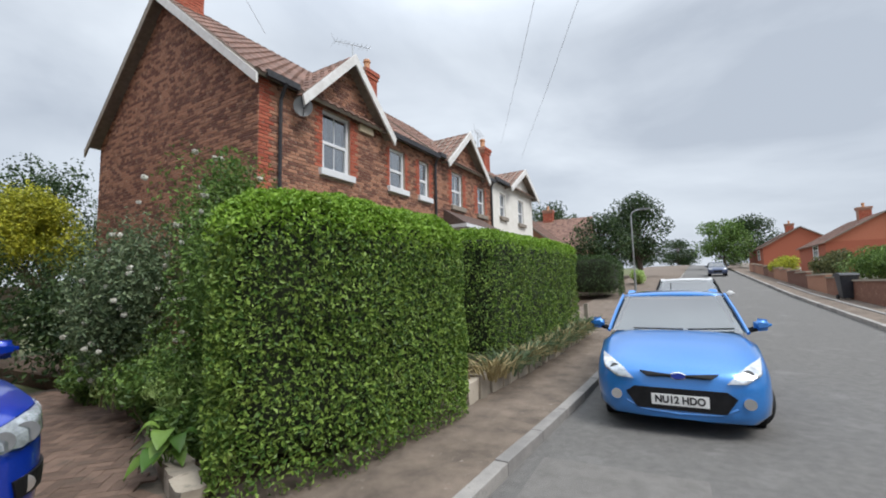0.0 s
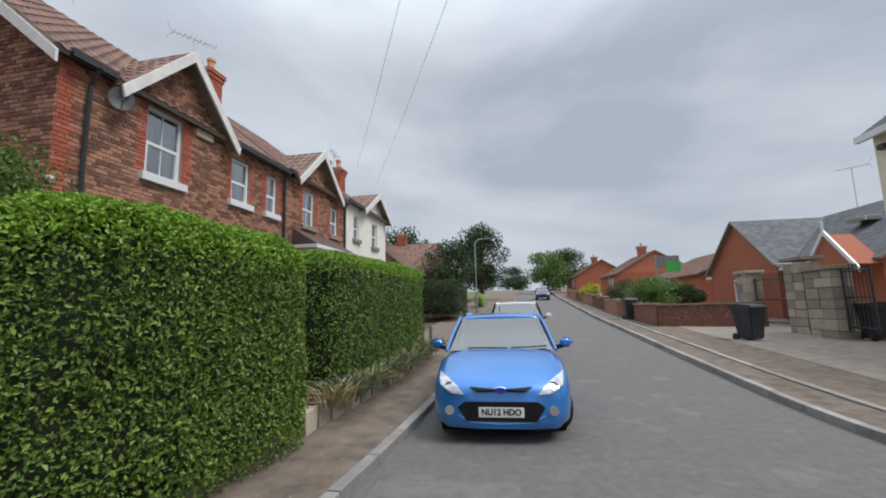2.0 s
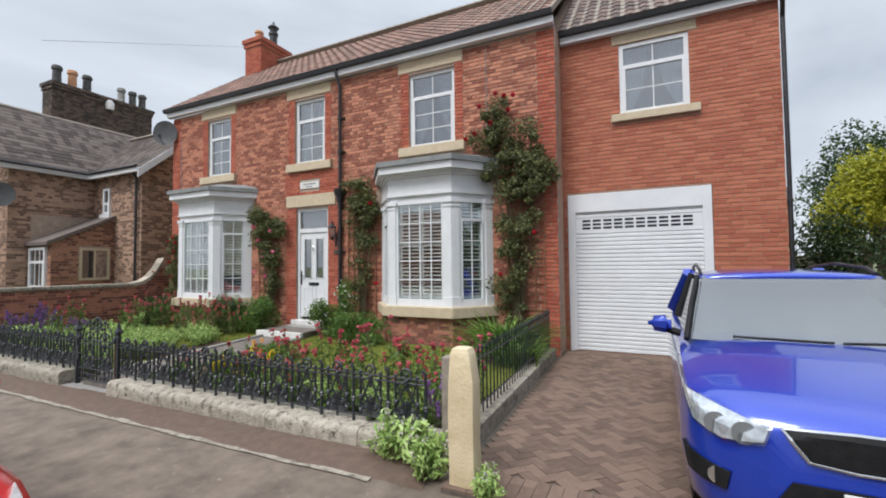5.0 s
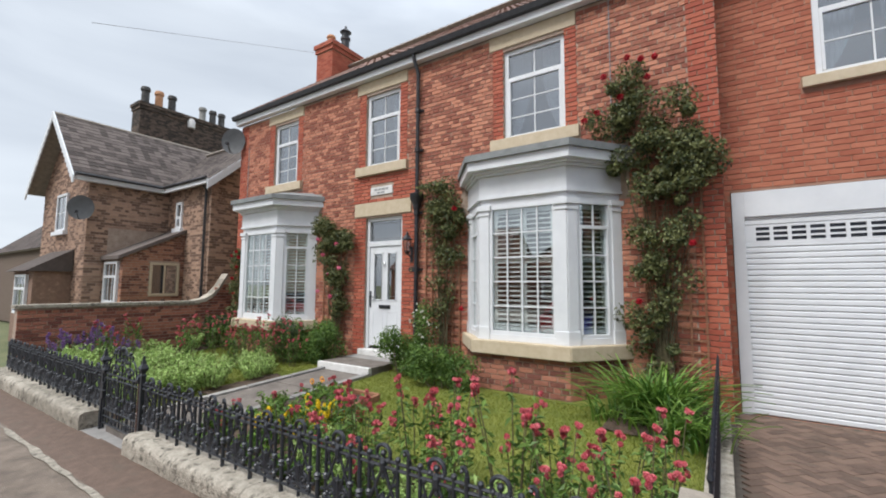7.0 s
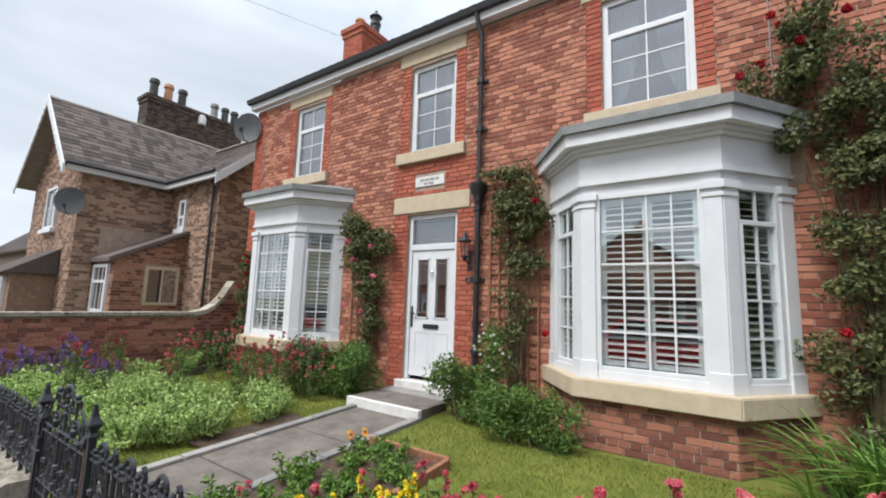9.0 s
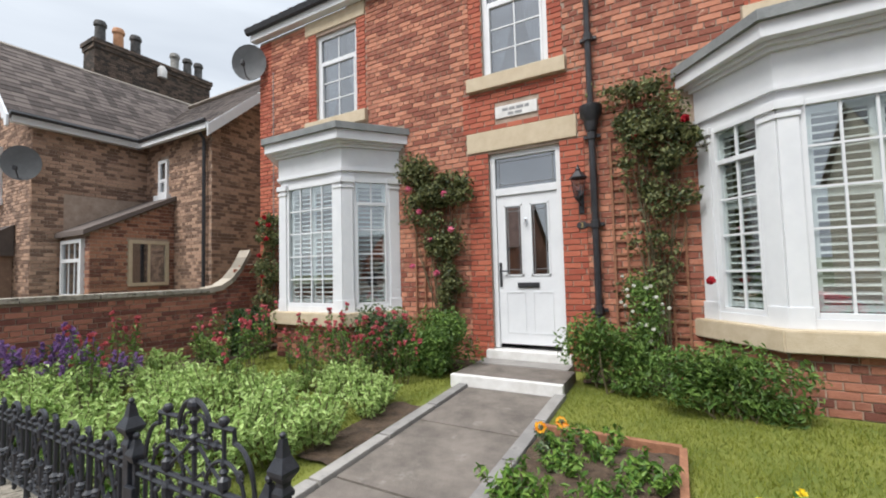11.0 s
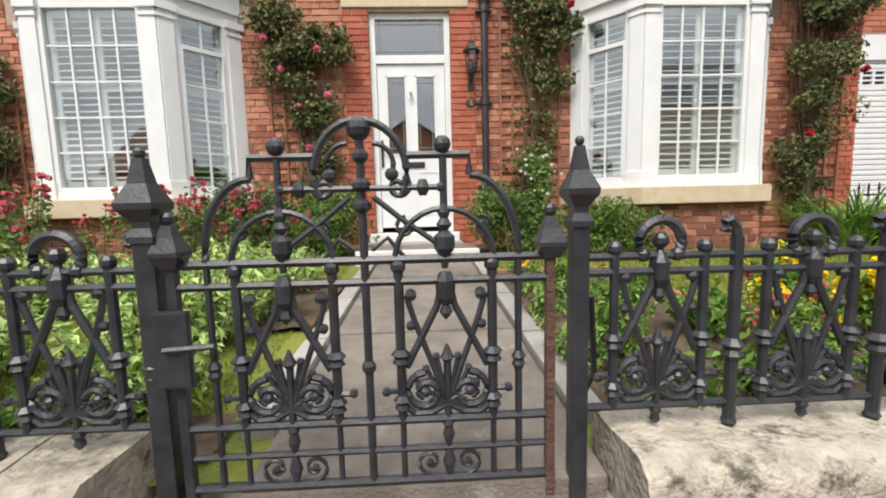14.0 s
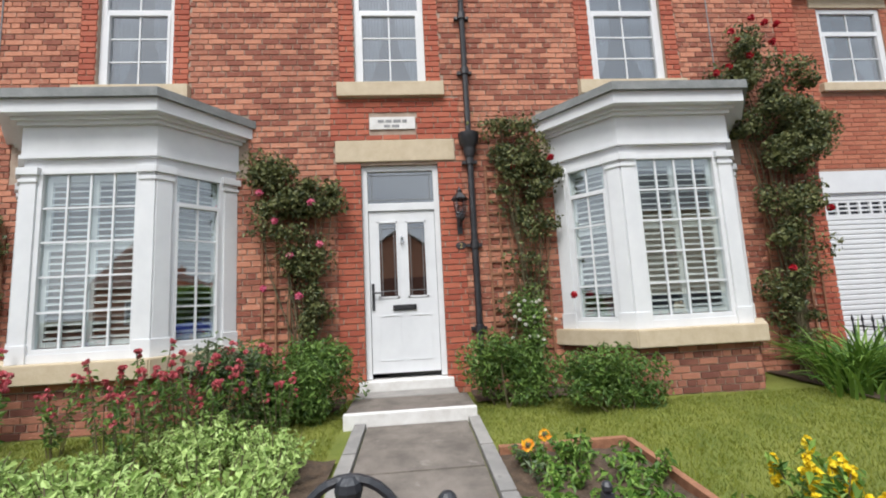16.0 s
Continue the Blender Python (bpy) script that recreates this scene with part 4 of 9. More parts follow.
# bay windows
def bay(parent, cx):
    """A canted bay: brick base, stone sill, posts, three sashes with shutters, cornice and felt roof."""
    yf, fw, sw = 7.47, 0.70, 1.30

    def outline(g):
        return [(cx - sw - g * 0.9, HY), (cx - fw - g * 0.5, yf - g), (cx + fw + g * 0.5, yf - g), (cx + sw + g * 0.9, HY)]
    base = prism(B(), outline(0.02), -0.1, 0.72)
    bb = part("bay_base", base, "mortar", parent)
    pts = outline(0.02)
    rows = []
    for k in range(3):
        p, q = Vector(pts[k]), Vector(pts[k + 1])
        ln = (q - p).length
        d = (q - p) / ln
        nrm = Vector((d.y, -d.x))
        r = brick_boxes(0, ln, 0.05, 0.72, seed=20 + k)
        tagged(part("bay_bricks", brick_mesh("bay_bricks", r, lambda u, o, z: (*(p + d * u + nrm * o), z)), "brick_bay", bb), kind="stuff")
    sill_bm = prism(B(), outline(0.13), 0.73, 0.93)
    bmesh.ops.bevel(sill_bm, geom=list(sill_bm.edges), offset=0.012, segments=2, affect="EDGES")
    part("bay_sill", sill_bm, "buff", parent, "buff stone window sill")
    for g, z0, z1 in ((-0.03, 2.98, 3.1), (0.02, 3.1, 3.14), (0.0, 3.14, 3.46), (0.05, 3.46, 3.5), (0.1, 3.5, 3.54), (0.2, 3.54, 3.68)):
        part("cornice_moulding" if z1 - z0 < 0.1 else "cornice", prism(B(), outline(g), z0, z1), "white", parent)
    part("bay_roof", prism(B(), outline(0.25), 3.68, 3.78), "lead", parent, "grey felt bay roof")
    top = B()
    o1, o2 = outline(0.23), outline(-0.25)
    lo = [top.verts.new((x, y, 3.78)) for x, y in o1]
    hi = [top.verts.new((x, y, 3.92)) for x, y in o2]
    top.faces.new(hi)
    for k in range(3):
        top.faces.new((lo[k], lo[k + 1], hi[k + 1], hi[k]))
    part("bay_roof_slope", top, "lead", parent)
    pts = outline(-0.02)
    for k in range(3):
        p, q = Vector(pts[k]), Vector(pts[k + 1])
        ln = (q - p).length
        a = math.atan2(q.y - p.y, q.x - p.x)
        m = Matrix.Translation((p.x, p.y, 0)) @ Matrix.Rotation(a, 4, "Z")
        post = B()
        e = 0.16
        box(post, 0.0, e, -0.02, 0.1, 0.93, 2.98, 0.008)
        box(post, ln - e, ln, -0.02, 0.1, 0.93, 2.98, 0.008)
        for z0, z1, g in ((0.93, 1.12, 0.012), (2.84, 2.88, 0.014), (2.92, 3.0, 0.03)):
            box(post, -g, e + g, -0.02 - g, 0.1, z0, z1, 0.006)
            box(post, ln - e - g, ln + g, -0.02 - g, 0.1, z0, z1, 0.006)
        box(post, e, ln - e, -0.012, 0.1, 0.93, 1.02, 0.006)
        ps = part("bay_post", post, "white", parent)
        ps.matrix_basis = m
        if k == 1:
            fr = casement(parent, e, ln - e, 1.02, 2.98, 0.03, cols=4, top=0, rows=5, frame_w=0.05, curtain=False, glass_mat="pane", bar=0.02)
        else:
            fr = casement(parent, e, ln - e, 1.02, 2.98, 0.03, cols=2, top=0.17, rows=4, frame_w=0.05, curtain=False, glass_mat="pane", bar=0.02)
        fr.matrix_basis = m
        sh = B()
        z = 1.1
        cols = 2 if k == 1 else 1
        cw = (ln - 2 * e - 0.1) / cols
        for c in range(cols):
            x0 = e + 0.05 + c * cw
            for xx in (x0, x0 + cw - 0.05):
                box(sh, xx, xx + 0.05, 0.10, 0.13, 1.08, 2.92)
            for zz in (1.08, 2.1, 2.86):
                box(sh, x0 + 0.05, x0 + cw - 0.05, 0.10, 0.13, zz, zz + 0.06)
            z = 1.17
            while z < 2.84:
                prism(sh, [(0.085, z - 0.012), (0.09, z - 0.016), (0.145, z + 0.012), (0.14, z + 0.016)], x0 + 0.05, x0 + cw - 0.05, "x")
                z += 0.072
        if k != 1:
            for xx in (e - 0.03, ln - e):
                box(sh, xx, xx + 0.03, 0.135, 0.3, 1.06, 2.94)
        s = part("shutter", sh, "slat", parent, "white louvred shutter behind the glass")
        s.matrix_basis = m @ Matrix.Translation((0, -0.028, 0))


for c in BAYS:
    bay(house, c)

# wall lantern, house number, dish
lan = thing("wall_lantern", "black metal lantern on the brick beside the door", "lantern")
bm = B()
lx, ly = -7.37, HY - 0.16
tube(bm, [(lx, HY - 0.01, 2.35), (lx, HY - 0.06, 2.3), (lx, ly, 2.36)], 0.012, 6)
box(bm, lx - 0.035, lx + 0.035, HY - 0.02, HY - 0.012, 2.2, 2.5, 0.005)
lathe(bm, [(0.02, 2.34), (0.05, 2.38), (0.055, 2.4), (0.04, 2.4)], (lx, ly, 0), 6)
for j in range(6):
    a = j * math.pi / 3
    tube(bm, [(lx + 0.05 * math.cos(a), ly + 0.05 * math.sin(a), 2.4), (lx + 0.085 * math.cos(a), ly + 0.085 * math.sin(a), 2.62)], 0.006, 4)
lathe(bm, [(0.105, 2.62), (0.11, 2.635), (0.05, 2.70), (0.03, 2.72), (0.035, 2.74), (0.012, 2.77), (0.008, 2.80)], (lx, ly, 0), 6)
part("lantern_frame", bm, "black", lan)
part("lantern_glass", lathe(B(), [(0.045, 2.4), (0.078, 2.62)], (lx, ly, 0), 6), "lamp_glass", lan)


def writing(text, size, m, mat, parent, name="lettering", bold=0.0):
    cu = bpy.data.curves.new(name, "FONT")
    cu.body, cu.size, cu.align_x, cu.align_y, cu.extrude, cu.offset = text, size, "CENTER", "CENTER", 0.001, bold
    tmp = new("tmp", cu)
    bpy.context.view_layer.update()
    me = bpy.data.meshes.new_from_object(tmp.evaluated_get(bpy.context.evaluated_depsgraph_get()))
    bpy.data.objects.remove(tmp)
    ob = part(name, me, mat, parent)
    ob.matrix_basis = m
    return ob


num = thing("house_number", "small dark oval house number plate on the brick", "number plate")
bm = lathe(B(), [(0.055, 0), (0.055, 0.012), (0.05, 0.015)], (0, 0, 0), 18)
pl = part("number_disc", bm, "black", num)
pl.matrix_basis = Matrix.Translation((-7.37, HY - 0.014, 2.055)) @ Matrix.Rotation(math.pi / 2, 4, "X") @ Matrix.Diagonal((1.25, 0.9, 1, 1))
writing("2", 0.085, Matrix.Translation((-7.37, HY - 0.031, 2.052)) @ Matrix.Rotation(math.pi / 2, 4, "X"), "gold", num)


def dish(name, m, mat="grey_plastic"):
    d = thing(name, "grey satellite dish on a wall bracket", "satellite dish", m)
    bm, n = B(), 20
    rings = []
    for r in (0.0, 0.12, 0.24, 0.33):
        rings.append([bm.verts.new((r * math.cos(2 * math.pi * j / n), -0.55 * r * r, 1.12 * r * math.sin(2 * math.pi * j / n))) for j in range(n)] if r else [bm.verts.new((0, 0, 0))])
    for j in range(n):
        bm.faces.new((rings[0][0], rings[1][j], rings[1][(j + 1) % n]))
    for a, b in zip(rings[1:], rings[2:]):
        for j in range(n):
            bm.faces.new((a[j], b[j], b[(j + 1) % n], a[(j + 1) % n]))
    bmesh.ops.solidify(bm, geom=list(bm.faces), thickness=0.008)
    smooth(part("reflector", bm, mat, d))
    arm = tube(B(), [(0, 0.0, -0.33), (0, -0.2, -0.36), (0, -0.38, -0.2)], 0.012, 6)
    box(arm, -0.03, 0.03, -0.45, -0.36, -0.22, -0.14, 0.006)
    tube(arm, [(0, 0.02, 0), (0, 0.2, -0.05), (0.0, 0.3, -0.05)], 0.02, 6)
    part("arm", arm, "black", d)
    return d


dish("satellite_dish", Matrix.Translation((-13.55, 7.95, 5.72)) @ Matrix.Rotation(radians(35), 4, "Z"))

# ---- extension with the garage ----
ext = thing("garage_extension", "newer red brick extension with a white garage door", "house")
EX0, EX1, EY, EZ = -2.25, 1.28, 8.77, 6.08
eh = [(-2.17, 0.26, 0.05, 3.08), (-1.17, -0.02, 4.52, 5.86)]
part("wall", wall_grid(B(), EX0, EX1, -0.1, EZ, eh, EY, EY + 0.28), "mortar_new", ext)
sb = B()
box(sb, EX1 - 0.28, EX1, EY + 0.28, EY + 5.5, -0.1, EZ)
box(sb, EX0 + 0.01, EX1 - 0.28, EY + 5.2, EY + 5.5, -0.1, EZ)
box(sb, EX0 + 0.01, EX1 - 0.3, EY + 2.0, EY + 2.1, 3.3, EZ)
box(sb, EX0 + 0.01, EX1 - 0.3, EY + 0.3, EY + 5.2, 3.2, 3.3)
prism(sb, [(EY + 0.003, EZ), (EY + 5.4, EZ), (EY + 2.75, EZ + 2.3)], EX1 - 0.25, EX1 - 0.003, "x")
part("side_wall", sb, "brick_new", ext)
er = brick_boxes(EX0, EX1, 0.0, EZ, eh + [(-1.33, 0.14, 4.38, 4.53), (-1.3, 0.11, 5.86, 6.06), (EX0, EX0 + 0.01, 0, 7)], seed=31, headers=False)
eface = lambda u, o, z: (u, EY - o, z)
tagged(part("brickwork", brick_mesh("brickwork", er, eface, 0.008, 0.0015), "brick_new", ext), kind="stuff")
casement(ext, -1.17, -0.02, 4.52, 5.86, EY + 0.05, cols=2, top=0.27, rows=2)
stone(ext, "window_sill", -1.32, 0.13, EY - 0.08, EY + 0.05, 4.385, 4.524)
stone(ext, "lintel", -1.29, 0.1, EY - 0.015, EY + 0.2, 5.87, 6.05)
gf = B()
box(gf, -2.16, -2.02, EY - 0.02, EY + 0.1, 0.05, 3.07, 0.005)
box(gf, 0.11, 0.25, EY - 0.02, EY + 0.1, 0.05, 3.07, 0.005)
box(gf, -2.02, 0.11, EY - 0.02, EY + 0.1, 2.72, 3.07, 0.005)
part("garage_frame", gf, "white", ext)
gd = thing("garage_door", "closed white roller garage door with small lights", "garage door")
z, k = 0.06, 0
while z < 2.70:
    if not 2.33 < z < 2.60:
        bm = prism(B(), [(EY + 0.03, z), (EY + 0.012, z + 0.015), (EY + 0.012, z + 0.06), (EY + 0.03, z + 0.075), (EY + 0.05, z + 0.075), (EY + 0.05, z)], -2.02, 0.11, "x")
        part("slat", bm, "white", gd)
    z += 0.077
lights = wall_grid(B(), -2.02, 0.11, 2.36, 2.60, [(-1.9 + i * 0.19, -1.9 + i * 0.19 + 0.15, 2.385 + j * 0.07, 2.385 + j * 0.07 + 0.045) for i in range(10) for j in range(3)], EY + 0.014, EY + 0.045)
part("light_slat", lights, "white", gd)
part("light_backing", box(B(), -2.02, 0.11, EY + 0.046, EY + 0.06, 2.36, 2.6), "plinth", gd)
fb = box(B(), EX0 + 0.02, EX1 + 0.1, EY - 0.14, EY - 0.02, EZ - 0.02, EZ + 0.12)
part("fascia", fb, "white", ext)
gu = B()
prism(gu, [(EY - 0.25, EZ + 0.2), (EY - 0.15, EZ + 0.2), (EY - 0.15, EZ + 0.1), (EY - 0.22, EZ + 0.11)], EX0 + 0.02, EX1 + 0.15, "x")
tube(gu, [(EX1 - 0.06, EY - 0.2, EZ + 0.15), (EX1 + 0.03, EY - 0.1, EZ - 0.1), (EX1 + 0.06, EY + 0.05, EZ - 0.3), (EX1 + 0.06, EY + 0.05, 0.1)], 0.035, 8)
part("gutter", gu, "black", ext)
roof_side(ext, Matrix.Translation((EX0, EY - 0.24, EZ + 0.18)), EX1 - EX0 + 0.16, 3.9, 41, "tile_brown")
roof_side(ext, Matrix.Translation((EX1 + 0.16, EY + 5.75, EZ + 0.18)) @ Matrix.Rotation(math.pi, 4, "Z"), EX1 - EX0 + 0.16, 3.9, 41, "tile_brown")

# ---- leaves and plants ----
RNG = np.random.default_rng(7)


def unit(v):
    return v / (np.linalg.norm(v, axis=-1, keepdims=True) + 1e-9)


def leaf_mesh(name, pts, nrm, size, aspect=0.5, tilt=0.7, rng=None, droop=0.0):
    """Folded leaves at pts, facing about nrm."""
    rng = rng or RNG
    pts, nrm = np.asarray(pts, float), unit(np.asarray(nrm, float))
    n = len(pts)
    nn = unit(nrm + tilt * rng.normal(size=(n, 3)))
    t = unit(np.cross(nn, rng.normal(size=(n, 3))))
    if droop:
        t = unit(t + np.array([0, 0, -droop]))
        nn = unit(nn - t * np.sum(nn * t, 1, keepdims=True))
    b = np.cross(nn, t)
    s = size * rng.uniform(0.55, 1.4, (n, 1))
    w = s * aspect * 0.5
    base, tip = pts - t * s * 0.5, pts + t * s * 0.5 - nn * s * 0.1
    lift = nn * s * 0.12
    mid = pts - t * s * 0.05
    v = np.stack([base, mid + b * w + lift, tip, mid - b * w + lift], 1).reshape(-1, 3)
    i = np.arange(n)[:, None] * 4
    f = np.concatenate([i + [0, 1, 2], i + [0, 2, 3]], 1).reshape(-1, 3)
    me = bpy.data.meshes.new(name)
    me.from_pydata(v.tolist(), [], f.tolist())
    return me


def rounded_box_points(n, lo, hi, rad, rng, top_only=False):
    """Points and normals on a box with rounded edges."""
    lo, hi = np.array(lo, float), np.array(hi, float)
    c, h = (lo + hi) / 2, (hi - lo) / 2
    area = np.array([h[1] * h[2], h[0] * h[2], h[0] * h[1]])
    axis = rng.choice(3, n, p=area / area.sum())
    p = rng.uniform(-1, 1, (n, 3)) * h
    sign = np.where(rng.random(n) < 0.5, -1.0, 1.0)
    sign = np.where(axis == 2, 1.0, sign)
    p[np.arange(n), axis] = sign * h[axis]
    inner = np.clip(p, -(h - rad), h - rad)
    inner[:, 2] = np.clip(p[:, 2], -h[2], h[2] - rad)
    d = unit(p - inner)
    return c + inner + d * rad, d


def bend_none(p):
    return p


def hedge(name, label, lo, hi, rad, count, leaf, mat="hedge", top_mat="hedge_top", bend=bend_none, seed=1, lump=0.06):
    """A clipped hedge: near-black core painted as the shade inside, leaves all round, lighter young growth on top."""
    rng = np.random.default_rng(seed)
    h = thing(name, label, "hedge")
    p, d = rounded_box_points(count, lo, hi, rad, rng)

    def lumps(q):
        return np.array([noise.noise(Vector(x) * 1.7) * lump + noise.noise(Vector(x) * 5.5) * lump * 0.5 for x in q])[:, None]
    p = p + d * (lumps(p) + rng.uniform(-0.045, 0.04, (count, 1)))
    keep = rng.random(count) < np.clip((p[:, 2] - lo[2]) * 4 + 0.25, 0, 1)
    p, d = p[keep], d[keep]
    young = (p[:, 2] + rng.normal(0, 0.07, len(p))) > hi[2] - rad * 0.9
    q = bend(p)
    part("foliage", leaf_mesh("foliage", q[~young], d[~young], leaf, 0.55, 0.75, rng), mat, h)
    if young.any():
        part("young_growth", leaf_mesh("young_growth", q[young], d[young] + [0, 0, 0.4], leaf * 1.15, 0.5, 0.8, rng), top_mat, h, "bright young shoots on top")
    # solid core whose dark colour paints the shade between the leaves
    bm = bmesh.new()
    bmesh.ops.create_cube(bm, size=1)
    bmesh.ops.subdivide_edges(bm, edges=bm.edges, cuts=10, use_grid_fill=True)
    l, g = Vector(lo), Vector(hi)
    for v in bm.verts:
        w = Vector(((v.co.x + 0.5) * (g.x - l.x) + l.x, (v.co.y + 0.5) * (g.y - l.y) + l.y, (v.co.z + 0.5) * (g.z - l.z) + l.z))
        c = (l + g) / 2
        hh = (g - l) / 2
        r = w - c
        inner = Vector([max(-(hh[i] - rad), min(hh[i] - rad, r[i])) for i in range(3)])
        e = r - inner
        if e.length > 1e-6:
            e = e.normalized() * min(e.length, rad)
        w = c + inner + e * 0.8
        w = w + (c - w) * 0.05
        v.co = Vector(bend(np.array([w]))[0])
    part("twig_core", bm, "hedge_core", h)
    return h


def clump_points(n, centres, radii, rng):
    k = rng.integers(0, len(centres), n)
    d = unit(rng.normal(size=(n, 3)))
    r = rng.random((n, 1)) ** 0.35
    c, a = np.asarray(centres, float)[k], np.asarray(radii, float)[k]
    return c + d * r * a, d


def shrub(name, label, centre, size, count, leaf, mat, seed=1, clumps=14, flower=None, flowers=0, stems=8, category="shrub", aspect=0.5, flower_size=0.05, droop=0.0):
    """A loose shrub: stems from the ground, clumps of leaves with gaps, and blooms."""
    rng = np.random.default_rng(seed)
    s = thing(name, label, category)
    size = np.array(size, float)
    centre = np.array(centre, float)
    cs = centre + unit(rng.normal(size=(clumps, 3))) * (rng.random((clumps, 1)) ** 0.5) * size * 0.72
    cs[:, 2] = np.maximum(cs[:, 2], centre[2] - size[2] * 0.8)
    rad = np.outer(rng.uniform(0.28, 0.5, clumps), size)
    p, d = clump_points(count, cs, rad, rng)
    p[:, 2] = np.maximum(p[:, 2], centre[2] - size[2] + 0.02)
    part("foliage", leaf_mesh("foliage", p, d + [0, 0, 0.5], leaf, aspect, 0.7, rng, droop), mat, s)
    bm = B()
    foot = Vector((centre[0], centre[1], centre[2] - size[2]))
    for k in range(min(stems, clumps)):
        e = Vector(cs[k])
        off = Vector((rng.uniform(-0.3, 0.3) * size[0], rng.uniform(-0.3, 0.3) * size[1], 0))
        tube(bm, [foot + off, foot.lerp(e, 0.5) + off * 0.8, e], 0.012, 5, 0.004)
    part("stem", bm, "stem", s)
    if flowers:
        fp, fd = clump_points(flowers, cs, rad * 1.05, rng)
        fd = unit(fp - centre)
        fp = fp + fd * 0.04
        blooms(s, fp, flower, flower_size, rng)
    return s


def bloom_mesh(name, r, rng, petals=26):
    d = unit(rng.normal(size=(petals, 3)) + [0, 0, 0.25])
    return leaf_mesh(name, d * r * 0.55, d, r * 1.0, 0.9, 0.35, rng)


BLOOMS = {}


def blooms(parent, pts, mat, r, rng):
    """Each bloom is a mesh object of its own, all alike sharing a mesh."""
    key = (mat, round(r, 3))
    if key not in BLOOMS:
        BLOOMS[key] = bloom_mesh("bloom", r, rng)
        BLOOMS[key].materials.append(M[mat])
    for p in pts:
        ob = new("bloom", BLOOMS[key])
        ob.parent = parent
        ob.matrix_basis = Matrix.Translation(Vector(p)) @ Euler(rng.uniform(-0.6, 0.6, 3)).to_matrix().to_4x4()


def herb(name, label, height, spread, stems, leaf, leaf_mat, flower_mat, flower_r, spike=False, seed=1, leaves=26, category="plant", bare=0.15, aspect=0.38):
    """A clump of flowering stems with leaves along them and a head on each."""
    rng = np.random.default_rng(seed)
    s = thing(name, label, category)
    bm, lp, ld, fp = B(), [], [], []
    for k in range(stems):
        a, r = rng.uniform(0, 6.28), spread * rng.random() ** 0.6
        h = height * rng.uniform(0.6, 1.05)
        foot = Vector((0.35 * r * math.cos(a), 0.35 * r * math.sin(a), 0))
        top = Vector((r * math.cos(a), r * math.sin(a), h))
        mid = foot.lerp(top, 0.5) + Vector((0, 0, 0.06 * h))
        tube(bm, [foot, mid, top], 0.005, 4, 0.003)
        for j in range(leaves):
            u = rng.uniform(bare, 0.93)
            q = foot.lerp(mid, u * 2) if u < 0.5 else mid.lerp(top, u * 2 - 1)
            b = rng.uniform(0, 6.28)
            out = Vector((math.cos(b), math.sin(b), 0.5))
            lp.append(q + out * leaf * 0.55)
            ld.append((math.cos(b) * 0.5, math.sin(b) * 0.5, 0.8))
        if flower_mat:
            if spike:
                for j in range(7):
                    fp.append(top - Vector((rng.uniform(-1, 1) * 0.012, rng.uniform(-1, 1) * 0.012, j * flower_r * 0.9)))
            else:
                fp.append(top)
                for j in range(3):
                    fp.append(top + Vector((rng.uniform(-1, 1), rng.uniform(-1, 1), rng.uniform(-2.4, 0.3))) * flower_r * 1.3)
    part("stem", bm, "stem", s)
    part("foliage", leaf_mesh("foliage", lp, ld, leaf, aspect, 0.5, rng), leaf_mat, s)
    if fp:
        blooms(s, fp, flower_mat, flower_r, rng)
    return s


def scatter(proto, places, group, seed=3, gz=None):
    """Copies a plant to places (x, y, scale); the first place takes the plant itself."""
    rng = random.Random(seed)
    tagged(proto, group=group)
    for k, (x, y, sc) in enumerate(places):
        z = gz(x, y) if gz else GARDEN_Z(y)
        m = Matrix.Translation((x, y, z)) @ Matrix.Rotation(rng.uniform(0, 6.28), 4, "Z") @ Matrix.Diagonal((sc, sc, sc * rng.uniform(0.9, 1.1), 1))
        if k == 0:
            proto.matrix_basis = m
        else:
            c = copy_thing(proto, m)
            c.matrix_basis = m
    return proto


def tree(name, label, foot, height, crown_r, count, leaf, mat, seed=1, crown_low=0.3):
    rng = np.random.default_rng(seed)
    t = thing(name, label, "tree", Matrix.Translation(foot))
    bm = B()
    tube(bm, [(0, 0, -0.3), (0.05, 0, height * 0.25), (0.1, 0.05, height * 0.55), (0.1, 0, height * 0.85)], height * 0.03, 8, height * 0.008)
    cs, rad = [], []
    for k in range(40):
        a, zz = rng.uniform(0, 6.28), rng.uniform(crown_low + 0.06, 0.9)
        r = crown_r * rng.uniform(0.25, 0.85) * math.sin(math.pi * min(1, (zz - crown_low) / (1 - crown_low) * 0.8 + 0.2)) ** 0.6
        e = Vector((r * math.cos(a), r * math.sin(a), zz * height))
        st = Vector((0.05, 0, height * max(0.2, zz - 0.25)))
        tube(bm, [st, st.lerp(e, 0.55) + Vector((0, 0, 0.1)), e], height * 0.011, 5, height * 0.003)
        cs.append(e)
        rad.append([crown_r * rng.uniform(0.25, 0.42)] * 2 + [height * rng.uniform(0.12, 0.2)])
    part("trunk", bm, "bark", t)
    p, d = clump_points(count, cs, rad, rng)
    part("crown", leaf_mesh("crown", p, d + [0, 0, 0.4], leaf, 0.6, 0.7, rng), mat, t)
    return t


